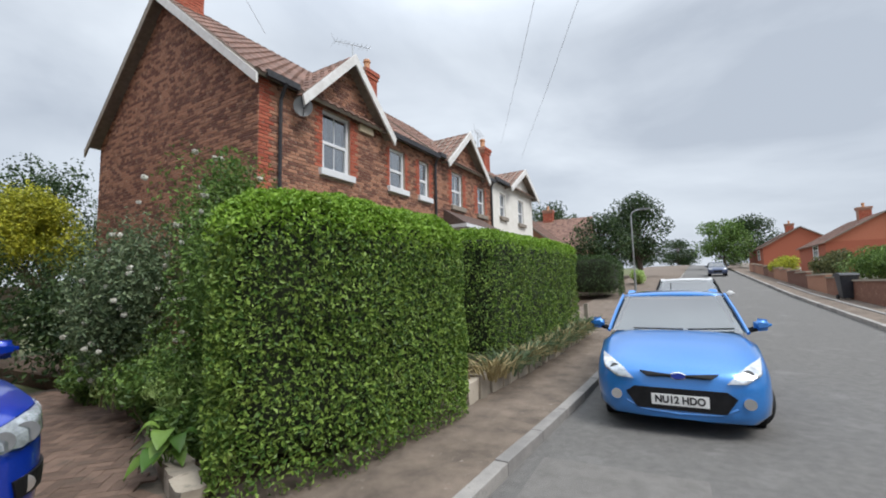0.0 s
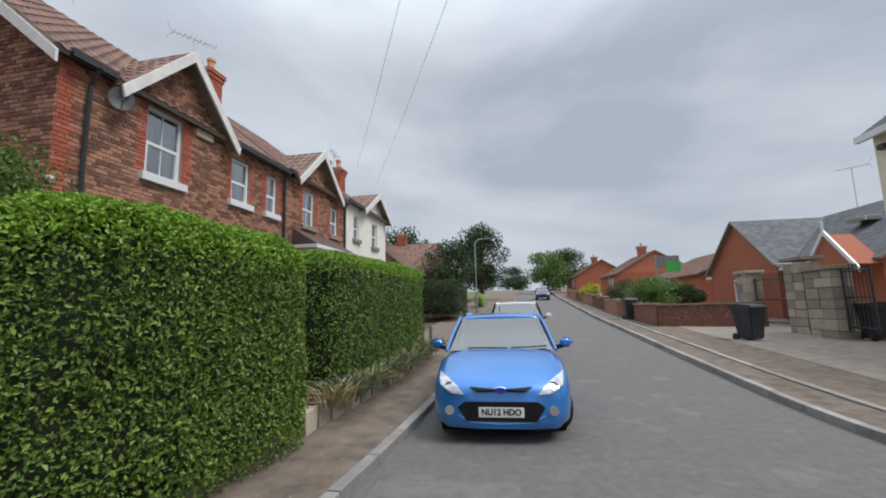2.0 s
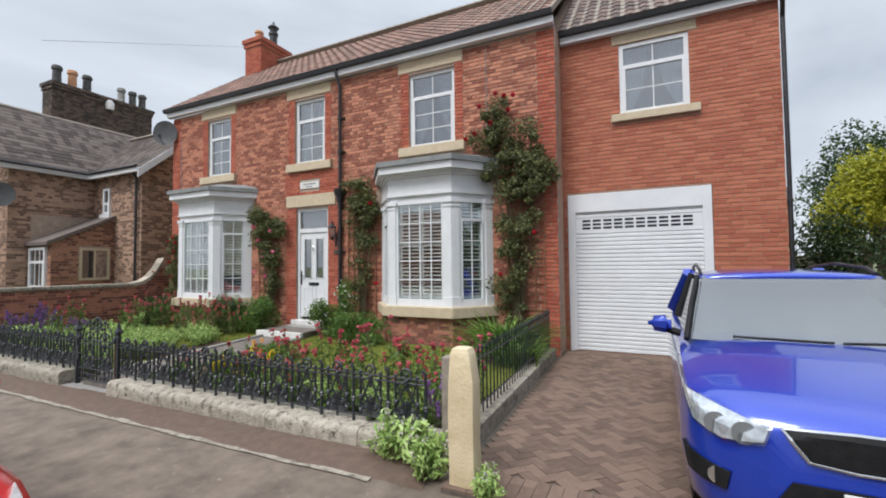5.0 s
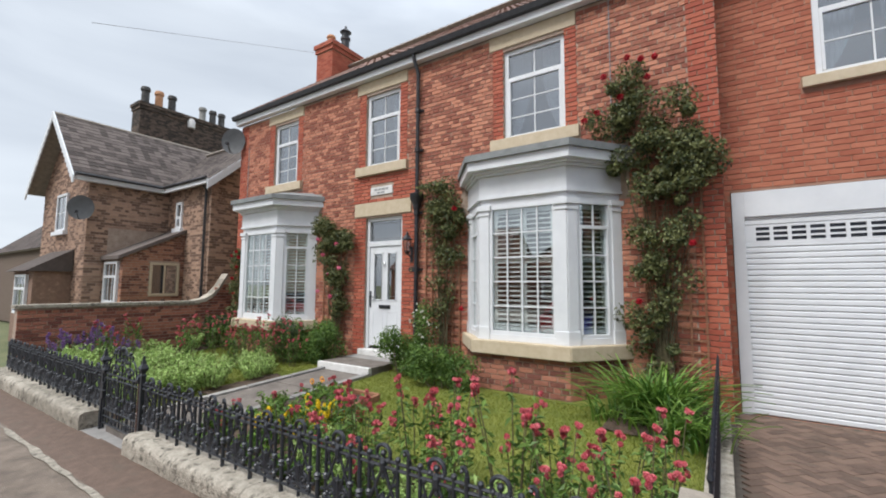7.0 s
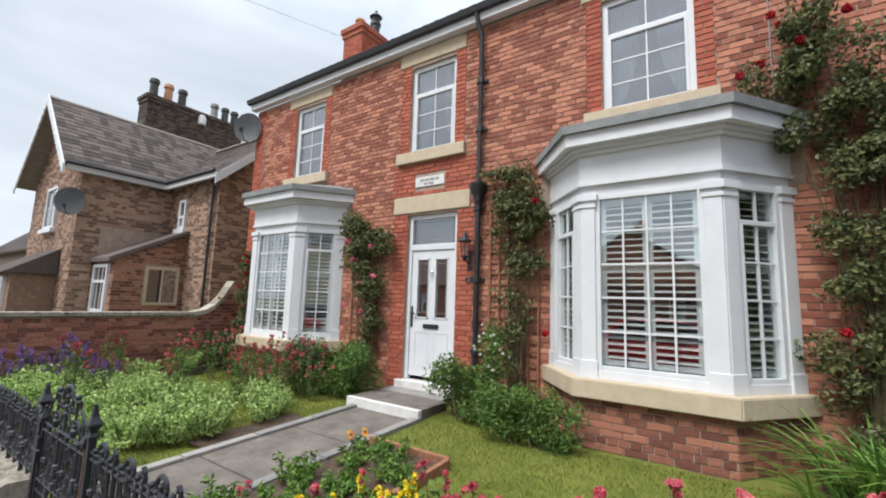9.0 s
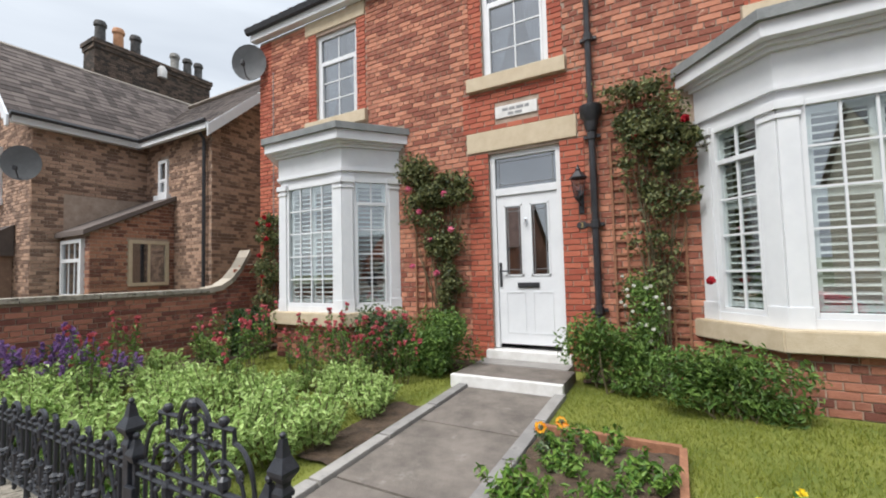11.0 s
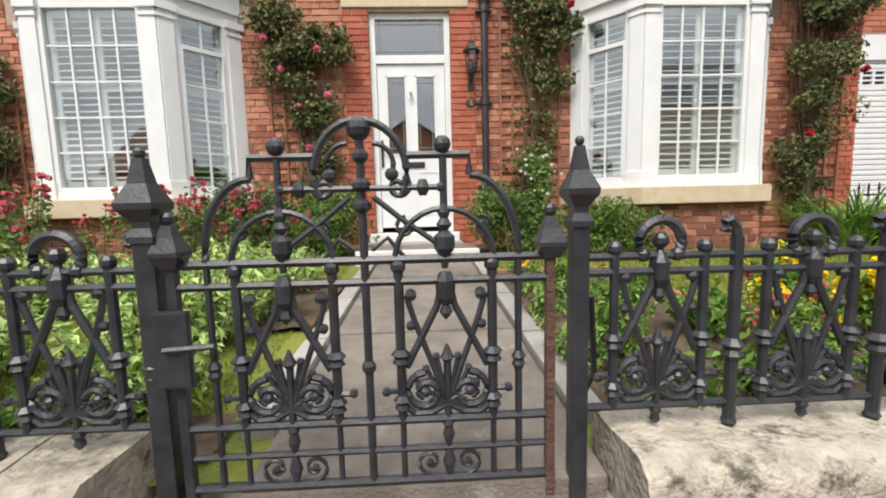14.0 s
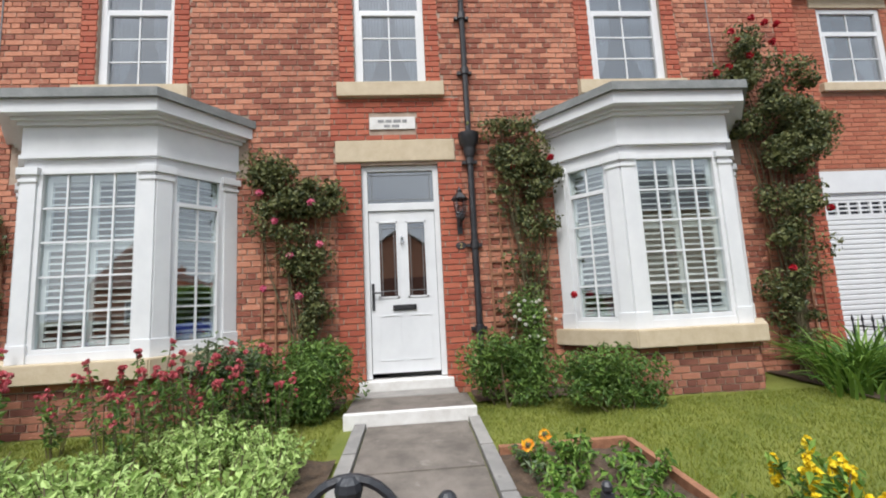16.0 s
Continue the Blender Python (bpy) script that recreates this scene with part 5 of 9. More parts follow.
# ---- front garden of the brick house ----
garden = part("lawn", grid_mesh("lawn", span(-13.5, -2.45, 40), span(3.8, 8.15, 18), lambda x, y: GARDEN_Z(y) + 0.012 * noise.noise((x * 2, y * 2, 0))), "lawn")
tagged(garden, "mown lawn with paler dry patches", "lawn", kind="structure")
path_thing = thing("garden_path", "grey concrete path with worn slabs and pale edging", "path", kind="structure")
for k, (a, b) in enumerate(((3.72, 4.9), (4.92, 6.0), (6.02, 7.05))):
    z = GARDEN_Z((a + b) / 2) + 0.02
    bm = box(B(), -8.50, -7.53, a, b, -0.1, 0, 0.008)
    for v in bm.verts:
        v.co.z += GARDEN_Z(v.co.y) + 0.022
    part("slab", bm, "path", path_thing)
for x in (-8.62, -7.52):
    for a in (4.0, 4.78, 5.56, 6.34):
        bm = box(B(), x, x + 0.11, a, a + 0.76, -0.1, 0.055, 0.012)
        for v in bm.verts:
            v.co.z += GARDEN_Z(v.co.y)
        part("edging_stone", bm, "concrete", path_thing)
step = thing("door_step", "concrete step with white painted edge before the door", "step")
part("step_tread", box(B(), -8.72, -7.44, 7.13, 7.73, 0.05, 0.315, 0.012), "path", step)
part("step_edge", box(B(), -8.73, -7.43, 7.05, 7.128, 0.05, 0.318, 0.01), "white_old", step, "white painted step edge")
soil_mat = [("flower_bed", -7.40, -6.40, 4.0, 6.15), ("flower_bed_front", -6.40, -2.5, 3.86, 4.75), ("flower_bed_side", -13.45, -8.66, 3.86, 4.1), ("flower_bed_wall", -13.45, -12.6, 4.9, 8.1), ("flower_bed_house", -10.1, -8.85, 7.62, 8.12), ("flower_bed_door", -7.35, -6.1, 7.62, 8.12), ("flower_bed_corner", -3.5, -2.5, 6.6, 8.1), ("flower_bed_path", -9.0, -8.66, 5.0, 6.3)]
for nm, x0, x1, y0, y1 in soil_mat:
    me = grid_mesh(nm, span(x0, x1, 12), span(y0, y1, 12), lambda x, y: GARDEN_Z(y) + 0.03 + 0.03 * noise.noise((x * 6, y * 6, 3)))
    tagged(part(nm, me, "soil"), "dark crumbly soil of a flower bed", "flower bed", kind="structure")
edge = thing("bed_edging", "low brown timber edging round the flower bed", "edging")
for x0, x1, y0, y1 in ((-7.40, -6.38, 6.14, 6.19), (-6.40, -6.35, 4.6, 6.14)):
    bm = box(B(), x0, x1, y0, y1, -0.05, 0.09, 0.006)
    for v in bm.verts:
        v.co.z += GARDEN_Z(v.co.y)
    part("board", bm, "wood_trellis", edge)


def blades(name, n, x0, x1, y0, y1, h, mat, avoid, seed=5):
    rng = np.random.default_rng(seed)
    p = np.stack([rng.uniform(x0, x1, n), rng.uniform(y0, y1, n)], 1)
    ok = np.ones(n, bool)
    for a, b, c, d in avoid:
        ok &= ~((p[:, 0] > a) & (p[:, 0] < b) & (p[:, 1] > c) & (p[:, 1] < d))
    p = p[ok]
    z = 0.05 + 0.04 * (p[:, 1] - 3.9)
    k = len(p)
    base = np.column_stack([p, z])
    a = rng.uniform(0, 6.28, k)
    hh = h * rng.uniform(0.5, 1.3, (k, 1))
    side = np.column_stack([np.cos(a), np.sin(a), np.zeros(k)]) * 0.0035
    lean = np.column_stack([rng.normal(0, 0.45, k), rng.normal(0, 0.45, k), np.ones(k)]) * hh
    v = np.stack([base - side, base + side, base + lean], 1).reshape(-1, 3)
    f = (np.arange(k)[:, None] * 3 + [0, 1, 2])
    me = bpy.data.meshes.new(name)
    me.from_pydata(v.tolist(), [], f.tolist())
    g = part(name, me, mat)
    return tagged(g, "short grass blades of the lawn", "grass", kind="stuff")


AVOID = [(-8.75, -7.4, 3.8, 8.2)] + [(a, b, c, d) for _, a, b, c, d in soil_mat] + [(-6.2, -3.4, 7.35, 8.2), (-12.9, -10.1, 7.35, 8.2)]
blades("grass", 130000, -12.6, -2.5, 4.0, 8.1, 0.035, "grass", AVOID)

# plinth, railings, gate
plinth = thing("fence_plinth", "rough lichen-spotted stone plinth under the railings", "plinth", kind="structure")


def plinth_run(x0, x1, z1, y0=3.54, y1=3.86):
    x, rng = x0, random.Random(int(abs(x0) * 10))
    while x < x1 - 0.05:
        ln = min(rng.uniform(0.85, 1.3), x1 - x)
        bm = bmesh.new()
        bmesh.ops.create_cube(bm, size=1)
        bmesh.ops.subdivide_edges(bm, edges=bm.edges, cuts=5, use_grid_fill=True)
        for v in bm.verts:
            q = Vector((x + 0.004 + (v.co.x + 0.5) * (ln - 0.008), y0 + (v.co.y + 0.5) * (y1 - y0), -0.25 + (v.co.z + 0.5) * (z1 + 0.25)))
            if v.co.z > 0.49:
                q.z += 0.018 * noise.noise(q * 7)
                if v.co.y < -0.45:
                    q.z -= 0.03
                    q.y += 0.01
            q.y += 0.014 * noise.noise(q * 5)
            v.co = q
        smooth(part("coping_stone", bm, "stone", plinth), 60)
        x += ln


plinth_run(-13.5, -8.78, 0.19)
plinth_run(-7.52, -2.35, 0.19)
stone(plinth, "gate_sill", -8.80, -7.50, 3.56, 3.86, -0.2, 0.0, "concrete")
for y in (3.95, 5.3, 6.65):
    bm = box(B(), -2.5, -2.3, y, min(y + 1.34, 8.1), -0.1, 0.22, 0.015)
    part("coping_stone", bm, "stone", plinth)


def arc(cx, cz, r, a0, a1, n=10, y=0.0, rz=None):
    return [(cx + r * math.cos(radians(a0 + (a1 - a0) * k / n)), y, cz + (rz or r) * math.sin(radians(a0 + (a1 - a0) * k / n))) for k in range(n + 1)]


def scroll(cx, cz, r, a0, turns, y=0.0, n=16):
    return [(cx + r * (1 - 0.75 * k / n) * math.cos(radians(a0) + turns * 6.283 * k / n), y, cz + r * (1 - 0.75 * k / n) * math.sin(radians(a0) + turns * 6.283 * k / n)) for k in range(n + 1)]


def lyre(bm, cx, zb=0.23, zt=0.64, top=True):
    """One cast panel: side bars with collars, crossing diagonals, palmette and scrolls, arched crest."""
    h = zt - zb
    for s in (-1, 1):
        x = cx + s * 0.118
        tube(bm, [(x, 0, zb - 0.01), (x, 0, zt + 0.025)], 0.0125, 8)
        ball(bm, (x, 0, zt + 0.037), 0.020, 8)
        for zz, r in ((zb + 0.12 * h, 0.021), (zb + 0.46 * h, 0.023)):
            lathe(bm, [(0.009, -0.025), (r, -0.016), (r * 0.7, -0.004), (r * 1.15, 0.006), (0.009, 0.022)], (x, 0, zz), 8)
        tube(bm, [(cx + s * 0.012, 0, zt - 0.02), (cx + s * 0.022, 0, zb + 0.82 * h), (cx + s * 0.104, 0, zb + 0.38 * h)], 0.0105, 6)
        tube(bm, [(cx + s * 0.112, 0, zb + 0.24 * h), (cx + s * 0.125, 0, zb + 0.2 * h), (cx + s * 0.15, 0, zb + 0.2 * h)], 0.008, 5)
        ball(bm, (cx + s * 0.158, 0, zb + 0.2 * h), 0.013, 6)
        tube(bm, [(cx + s * 0.1, 0, zb + 0.9 * h), (cx + s * 0.08, 0, zb + 0.71 * h), (cx + s * 0.06, 0, zb + 0.56 * h), (cx + s * 0.036, 0, zb + 0.38 * h), (cx + s * 0.01, 0, zb + 0.17 * h)], 0.0085, 6)
        ball(bm, (cx + s * 0.09, 0, zb + 0.68 * h), 0.014, 6)
        ball(bm, (cx + s * 0.088, 0, zb + 0.9 * h), 0.017, 6)
        tube(bm, scroll(cx + s * 0.057, zb + 0.19 * h, 0.052, 90, -1.45 * s, n=22), 0.0105, 6)
        tube(bm, [(cx + s * 0.115, 0, zb + 0.1 * h), (cx + s * 0.085, 0, zb + 0.03 * h), (cx + s * 0.04, 0, zb + 0.035 * h), (cx, 0, zb + 0.1 * h)], 0.009, 6)
        ball(bm, (cx + s * 0.058, 0, zb + 0.19 * h), 0.015, 8)
        for k, (dx, dz) in enumerate(((0.028, 0.45), (0.055, 0.36), (0.075, 0.25))):
            tube(bm, [(cx, 0, zb + 0.12 * h), (cx + s * dx * 0.7, 0, zb + dz * 0.75 * h), (cx + s * dx, 0, zb + dz * h)], 0.007, 5)
            ball(bm, (cx + s * dx, 0, zb + dz * h), 0.011, 6)
        if top:
            tube(bm, arc(cx, zt + 0.05, 0.056, 90, 90 - s * 135, 9), 0.0135, 6)
            ball(bm, (cx + s * 0.045, 0, zt + 0.018), 0.019, 8)
    tube(bm, [(cx, 0, zb - 0.04), (cx, 0, zb + 0.44 * h)], 0.010, 6)
    lathe(bm, [(0.008, 0.40 * h), (0.019, 0.44 * h), (0.013, 0.47 * h), (0.003, 0.54 * h)], (cx, 0, zb), 8)
    lathe(bm, [(0.004, 0.72 * h), (0.017, 0.77 * h), (0.010, 0.82 * h), (0.024, 0.88 * h), (0.026, 1.0 * h), (0.014, 1.06 * h)], (cx, 0, zb), 8)
    box(bm, cx - 0.05, cx + 0.05, -0.008, 0.008, zb + 0.09 * h, zb + 0.13 * h)
    if top:
        ball(bm, (cx, 0, zt + 0.055), 0.022, 8)
        lathe(bm, [(0.012, -0.03), (0.02, -0.02), (0.008, 0.0), (0.012, 0.02)], (cx, 0, zt + 0.03), 8)
    lathe(bm, [(0.006, -0.055), (0.014, -0.045), (0.010, -0.03), (0.016, -0.02), (0.008, 0)], (cx, 0, zb), 8)


fence = thing("iron_railing", "ornate black cast iron railing panel on the stone plinth", "railing")
UNIT = 0.407
bm = B()
lyre(bm, UNIT / 2, 0.26)
part("cast_panel", bm, "iron", fence)
bm = B()
for z, r in ((0.655, 0.011), (0.615, 0.011), (0.255, 0.0105)):
    part("rail", tube(B(), [(0, 0, z), (UNIT, 0, z)], r, 6), "iron", fence)
tube(bm, [(UNIT, 0, 0.16), (UNIT, 0, 0.70)], 0.0155, 8)
lathe(bm, [(0.026, 0.15), (0.026, 0.165), (0.014, 0.19), (0.02, 0.2), (0.013, 0.215)], (UNIT, 0, 0), 8)
lathe(bm, [(0.015, 0.37), (0.028, 0.386), (0.019, 0.40), (0.031, 0.414), (0.015, 0.432)], (UNIT, 0, 0), 8)
tube(bm, [(UNIT, 0, 0.69), (UNIT - 0.004, 0, 0.725), (UNIT - 0.02, 0, 0.745), (UNIT - 0.036, 0, 0.738), (UNIT - 0.036, 0, 0.72), (UNIT - 0.024, 0, 0.718)], 0.012, 6)
part("baluster", bm, "iron", fence)
tagged(fence, group="front railing")
FY = 3.728
first = True
for k in range(12):
    x = -7.606 + k * UNIT
    if first:
        fence.matrix_basis, first = Matrix.Translation((x, FY, 0)), False
    else:
        copy_thing(fence, Matrix.Translation((x, FY, random.Random(k).uniform(-0.004, 0.004))))
for k in range(11):
    copy_thing(fence, Matrix.Translation((-8.684 - (k + 1) * UNIT, FY, random.Random(k).uniform(-0.004, 0.004))))


def iron_post(x, top, w, lean=0.0, name="gate_post", z0=-0.05, mat="iron"):
    p = thing(name, "black cast iron gate post with a pointed finial", "gate post")
    bm = box(B(), x - w, x + w, FY - w, FY + w, z0, top - 0.23, 0.006)
    part("shaft", bm, mat, p)
    w = w * 1.12
    head = lathe(B(), [(w * 1.12, top - 0.23), (w * 1.12, top - 0.215), (w * 0.75, top - 0.195), (w * 0.75, top - 0.18), (w * 1.55, top - 0.15), (w * 1.6, top - 0.135), (w * 0.8, top - 0.09), (w * 0.42, top - 0.03)], (x, FY, 0), square=True)
    ball(head, (x, FY, top - 0.018), w * 0.52, 8)
    part("finial", head, mat, p)
    return p


iron_post(-8.672, 0.955, 0.025)
iron_post(-7.615, 0.965, 0.022)
stay = tube(B(), [(-7.57, FY + 0.03, 0.55), (-7.52, FY + 0.12, 0.3), (-7.49, FY + 0.3, 0.12)], 0.009, 6)
st = part("post_stay", stay, "iron")
tagged(st, "thin iron stay bracing the gate post", "stay")

gate = thing("garden_gate", "ornate black cast iron garden gate, closed and slightly rusty", "gate")
gx0, gx1 = -8.622, -7.688
for x, mt in ((gx0, "iron"), (gx1, "rust")):
    bm = box(B(), x - 0.012, x + 0.012, FY - 0.012, FY + 0.012, 0.02, 0.66, 0.004)
    stile = part("stile", bm, mt, gate)
    bm = lathe(B(), [(0.02, 0.66), (0.034, 0.69), (0.034, 0.70), (0.02, 0.735), (0.011, 0.765)], (x, FY, 0), square=True)
    ball(bm, (x, FY, 0.78), 0.017, 8)
    part("stile_finial", bm, "iron", stile)
for z, r in ((0.665, 0.012), (0.61, 0.011), (0.245, 0.0115), (0.165, 0.009), (0.08, 0.0115)):
    part("rail", tube(B(), [(gx0, FY, z), (gx1, FY, z)], r, 6), "iron", gate)
gm = (gx0 + gx1) / 2
for cx in (gm - 0.2, gm + 0.2):
    bm = B()
    lyre(bm, cx, 0.25, 0.61, top=False)
    for s in (-1, 1):
        tube(bm, [(cx + s * 0.118, 0, 0.08), (cx + s * 0.118, 0, 0.25)], 0.008, 6)
        tube(bm, scroll(cx + s * 0.05, 0.125, 0.035, -90, 1.2 * s), 0.006, 5)
        ball(bm, (cx + s * 0.05, 0, 0.125), 0.01, 6)
    lathe(bm, [(0.006, 0.085), (0.018, 0.125), (0.006, 0.165), (0.016, 0.2), (0.006, 0.24)], (cx, 0, 0), 8)
    tube(bm, arc(cx, 0.655, 0.125, 0, 180, 14, rz=0.135), 0.0085, 6)
    for s in (-1, 1):
        tube(bm, scroll(cx + s * 0.095, 0.745, 0.026, 90, -1.1 * s), 0.006, 5)
    lathe(bm, [(0.008, 0.64), (0.012, 0.67), (0.026, 0.69), (0.026, 0.72), (0.01, 0.735), (0.02, 0.75), (0.01, 0.765), (0.016, 0.78), (0.009, 0.80), (0.009, 0.925)], (cx, 0, 0), 8)
    ball(bm, (cx, 0, 0.945), 0.022, 10)
    p = part("cast_panel", bm, "iron", gate)
    p.matrix_basis = Matrix.Translation((0, FY, 0))
bm = B()
for s in (-1, 1):
    e = gm + s * 0.385
    tube(bm, [(e, 0, 0.08), (e, 0, 0.66)], 0.0095, 6)
    lathe(bm, [(0.01, 0.37), (0.018, 0.385), (0.013, 0.395), (0.019, 0.405), (0.01, 0.42)], (e, 0, 0), 8)
    tube(bm, [(e, 0, 0.66), *arc(gm + s * 0.265, 0.68, 0.12, 0 if s > 0 else 180, 90, 9, rz=0.19)], 0.010, 6)
    tube(bm, [(gm + s * 0.265, 0, 0.87), (gm + s * 0.265, 0, 0.92), (gm + s * 0.112, 0, 0.92)], 0.0105, 6)
    tube(bm, arc(gm, 0.88, 0.112, 90, 90 - s * 118, 11, rz=0.125), 0.0105, 6)
    tube(bm, scroll(gm + s * 0.09, 0.845, 0.03, 60 if s > 0 else 120, -1.2 * s), 0.008, 6)
    tube(bm, arc(gm + s * 0.03, 0.90, 0.05, 90, 90 - s * 120, 8), 0.007, 6)
    ball(bm, (gm + s * 0.075, 0, 0.875), 0.017, 8)
    tube(bm, [(gm + s * 0.03, 0, 0.82), (gm + s * 0.09, 0, 0.77), (gm + s * 0.2, 0, 0.69)], 0.008, 6)
    tube(bm, [(gm + s * 0.02, 0, 0.69), (gm + s * 0.06, 0, 0.72), (gm + s * 0.1, 0, 0.67)], 0.0065, 6)
    tube(bm, [(gm, 0, 0.842), (gm + s * 0.19, 0, 0.842)], 0.0085, 6)
    lathe(bm, [(0.009, -0.02), (0.018, 0), (0.009, 0.02)], (gm + s * 0.15, 0, 0.842), 8)
    ball(bm, (gm + s * 0.195, 0, 0.842), 0.013, 8)
crest = part("crest", bm, "iron", gate)
crest.matrix_basis = Matrix.Translation((0, FY, 0))
bm = tube(B(), [(gm, 0, 0.08), (gm, 0, 0.96)], 0.0105, 8)
for z, r in ((0.39, 0.018), (0.8, 0.024), (0.85, 0.024), (0.92, 0.02)):
    lathe(bm, [(0.01, z - 0.018), (r, z - 0.006), (r, z + 0.006), (0.01, z + 0.018)], (gm, 0, 0), 8)
ball(bm, (gm, 0, 0.985), 0.03, 10)
mid = part("middle_bar", bm, "iron", gate)
mid.matrix_basis = Matrix.Translation((0, FY, 0))
lk = box(B(), gx0 - 0.035, gx0 + 0.045, FY - 0.04, FY - 0.018, 0.37, 0.56, 0.006)
tube(lk, [(gx0 - 0.01, FY - 0.05, 0.47), (gx0 + 0.1, FY - 0.03, 0.47)], 0.008, 6)
part("lock_box", lk, "iron", gate, "black iron lock case")

side = thing("side_railing", "plain black iron railing beside the driveway", "railing")
bm = B()
for z in (0.32, 0.78):
    tube(bm, [(-2.4, 4.0, z), (-2.4, 7.9, z)], 0.011, 6)
part("rail", bm, "iron", side)
for k in range(33):
    y = 4.02 + k * 0.121
    b = tube(B(), [(-2.4, y, 0.2), (-2.4, y, 0.86)], 0.009, 6)
    lathe(b, [(0.009, 0.84), (0.017, 0.86), (0.003, 0.93)], (-2.4, y, 0), 6)
    part("bar", b, "iron", side)

post = thing("wooden_post", "stout pale weathered wooden gatepost with a rounded top", "post")
bm = bmesh.new()
box(bm, -2.27, -2.05, 3.2, 3.38, -0.1, 1.09, 0.045)
bmesh.ops.subdivide_edges(bm, edges=list(bm.edges), cuts=4, use_grid_fill=True)
for v in bm.verts:
    top_k = smoothstep(0.95, 1.12, v.co.z)
    v.co.x += (-2.16 - v.co.x) * 0.45 * top_k + 0.012 * noise.noise(v.co * 6)
    v.co.y += (3.29 - v.co.y) * 0.35 * top_k + 0.012 * noise.noise(v.co * 6 + Vector((3, 0, 0)))
smooth(part("post_shaft", bm, "wood_post", post))
old = thing("old_post", "narrow grey weathered timber post by the railing", "post")
part("post_shaft", box(B(), -2.5, -2.38, 3.6, 3.72, -0.1, 0.92, 0.012), "wood_grey", old)
part("rail_stub", box(B(), -2.36, -2.19, 3.45, 3.5, 0.6, 0.72, 0.006), "wood_grey", old)

# ---- driveway ----
drive = thing("driveway", "brown herringbone block-paved driveway", "driveway", Matrix.Translation((0, 0, 0.035)), kind="structure")


def right_edge(y):
    return 1.75 + 0.42 * max(0, y - 2.9) if y < 6 else 3.05 + 0.1 * (y - 6)


bed = B()
poly = [(-2.3, 3.15), (right_edge(3.15), 3.15), (right_edge(4.5), 4.5), (right_edge(6), 6), (right_edge(9), 9), (-2.3, 9)]
prism(bed, poly, -0.2, 0.012)
part("drive_bed", bed, "joint", drive)


def paver_mesh(w, l):
    bm = box(B(), -l / 2, l / 2, -w / 2, w / 2, -0.04, 0.0)
    top = [f for f in bm.faces if f.normal.z > 0.9]
    bmesh.ops.inset_region(bm, faces=top, thickness=0.005)
    for f in bm.faces:
        if f.normal.z > 0.9 and f.calc_area() > w * l * 0.6:
            for v in f.verts:
                v.co.z += 0.006
    me = bpy.data.meshes.new("paver")
    bm.to_mesh(me)
    bm.free()
    me.materials.append(M["paver"])
    return me


PAVER = paver_mesh(0.096, 0.196)
spots_p = []
n_step = 0.1
for r in range(-60, 110):
    for c in range(-30, 40):
        x0 = (r + 4 * c) * n_step
        y0 = r * n_step
        spots_p.append((x0 + 0.1, y0 + 0.05, 0))
        spots_p.append((x0 + 0.25, y0 + 0.0, 90))
flat_v, flat_f, made = [], [], 0
rngp = random.Random(12)
ca45 = math.cos(radians(45))
for x, y, a in spots_p:
    wx, wy = -0.2 + (x - 2 - y) * ca45, 5.8 + (x - 2 + y) * ca45 - 2.0
    if not (3.5 < wy < 8.7 and -2.2 < wx < right_edge(wy) - 0.1):
        continue
    m = Matrix.Translation((wx, wy, 0.022 + rngp.uniform(-0.002, 0.002))) @ Matrix.Rotation(radians(45 + a), 4, "Z") @ Matrix.Rotation(rngp.uniform(-0.012, 0.012), 4, "X")
    if made < 300 and wy < 5.8 and wx < 0.1:
        ob = new("paver", PAVER)
        ob.parent = drive
        ob.matrix_basis = m
        made += 1
    else:
        i = len(flat_v)
        flat_v += [tuple(m @ v.co) for v in PAVER.vertices]
        flat_f += [tuple(i + k for k in p.vertices) for p in PAVER.polygons]
me = bpy.data.meshes.new("paver_field")
me.from_pydata(flat_v, [], flat_f)
tagged(part("paver_field", me, "paver", drive), kind="stuff")
for row, y in ((0, 3.42), (1, 3.31), (2, 3.2)):
    x = -2.2
    while x < right_edge(y) - 0.1:
        ob = new("paver", PAVER)
        ob.parent = drive
        ob.matrix_basis = Matrix.Translation((x, y, 0.024 + rngp.uniform(-0.002, 0.002))) @ Matrix.Rotation(math.pi / 2 if row != 2 else 0, 4, "Z")
        x += 0.1 if row != 2 else 0.2

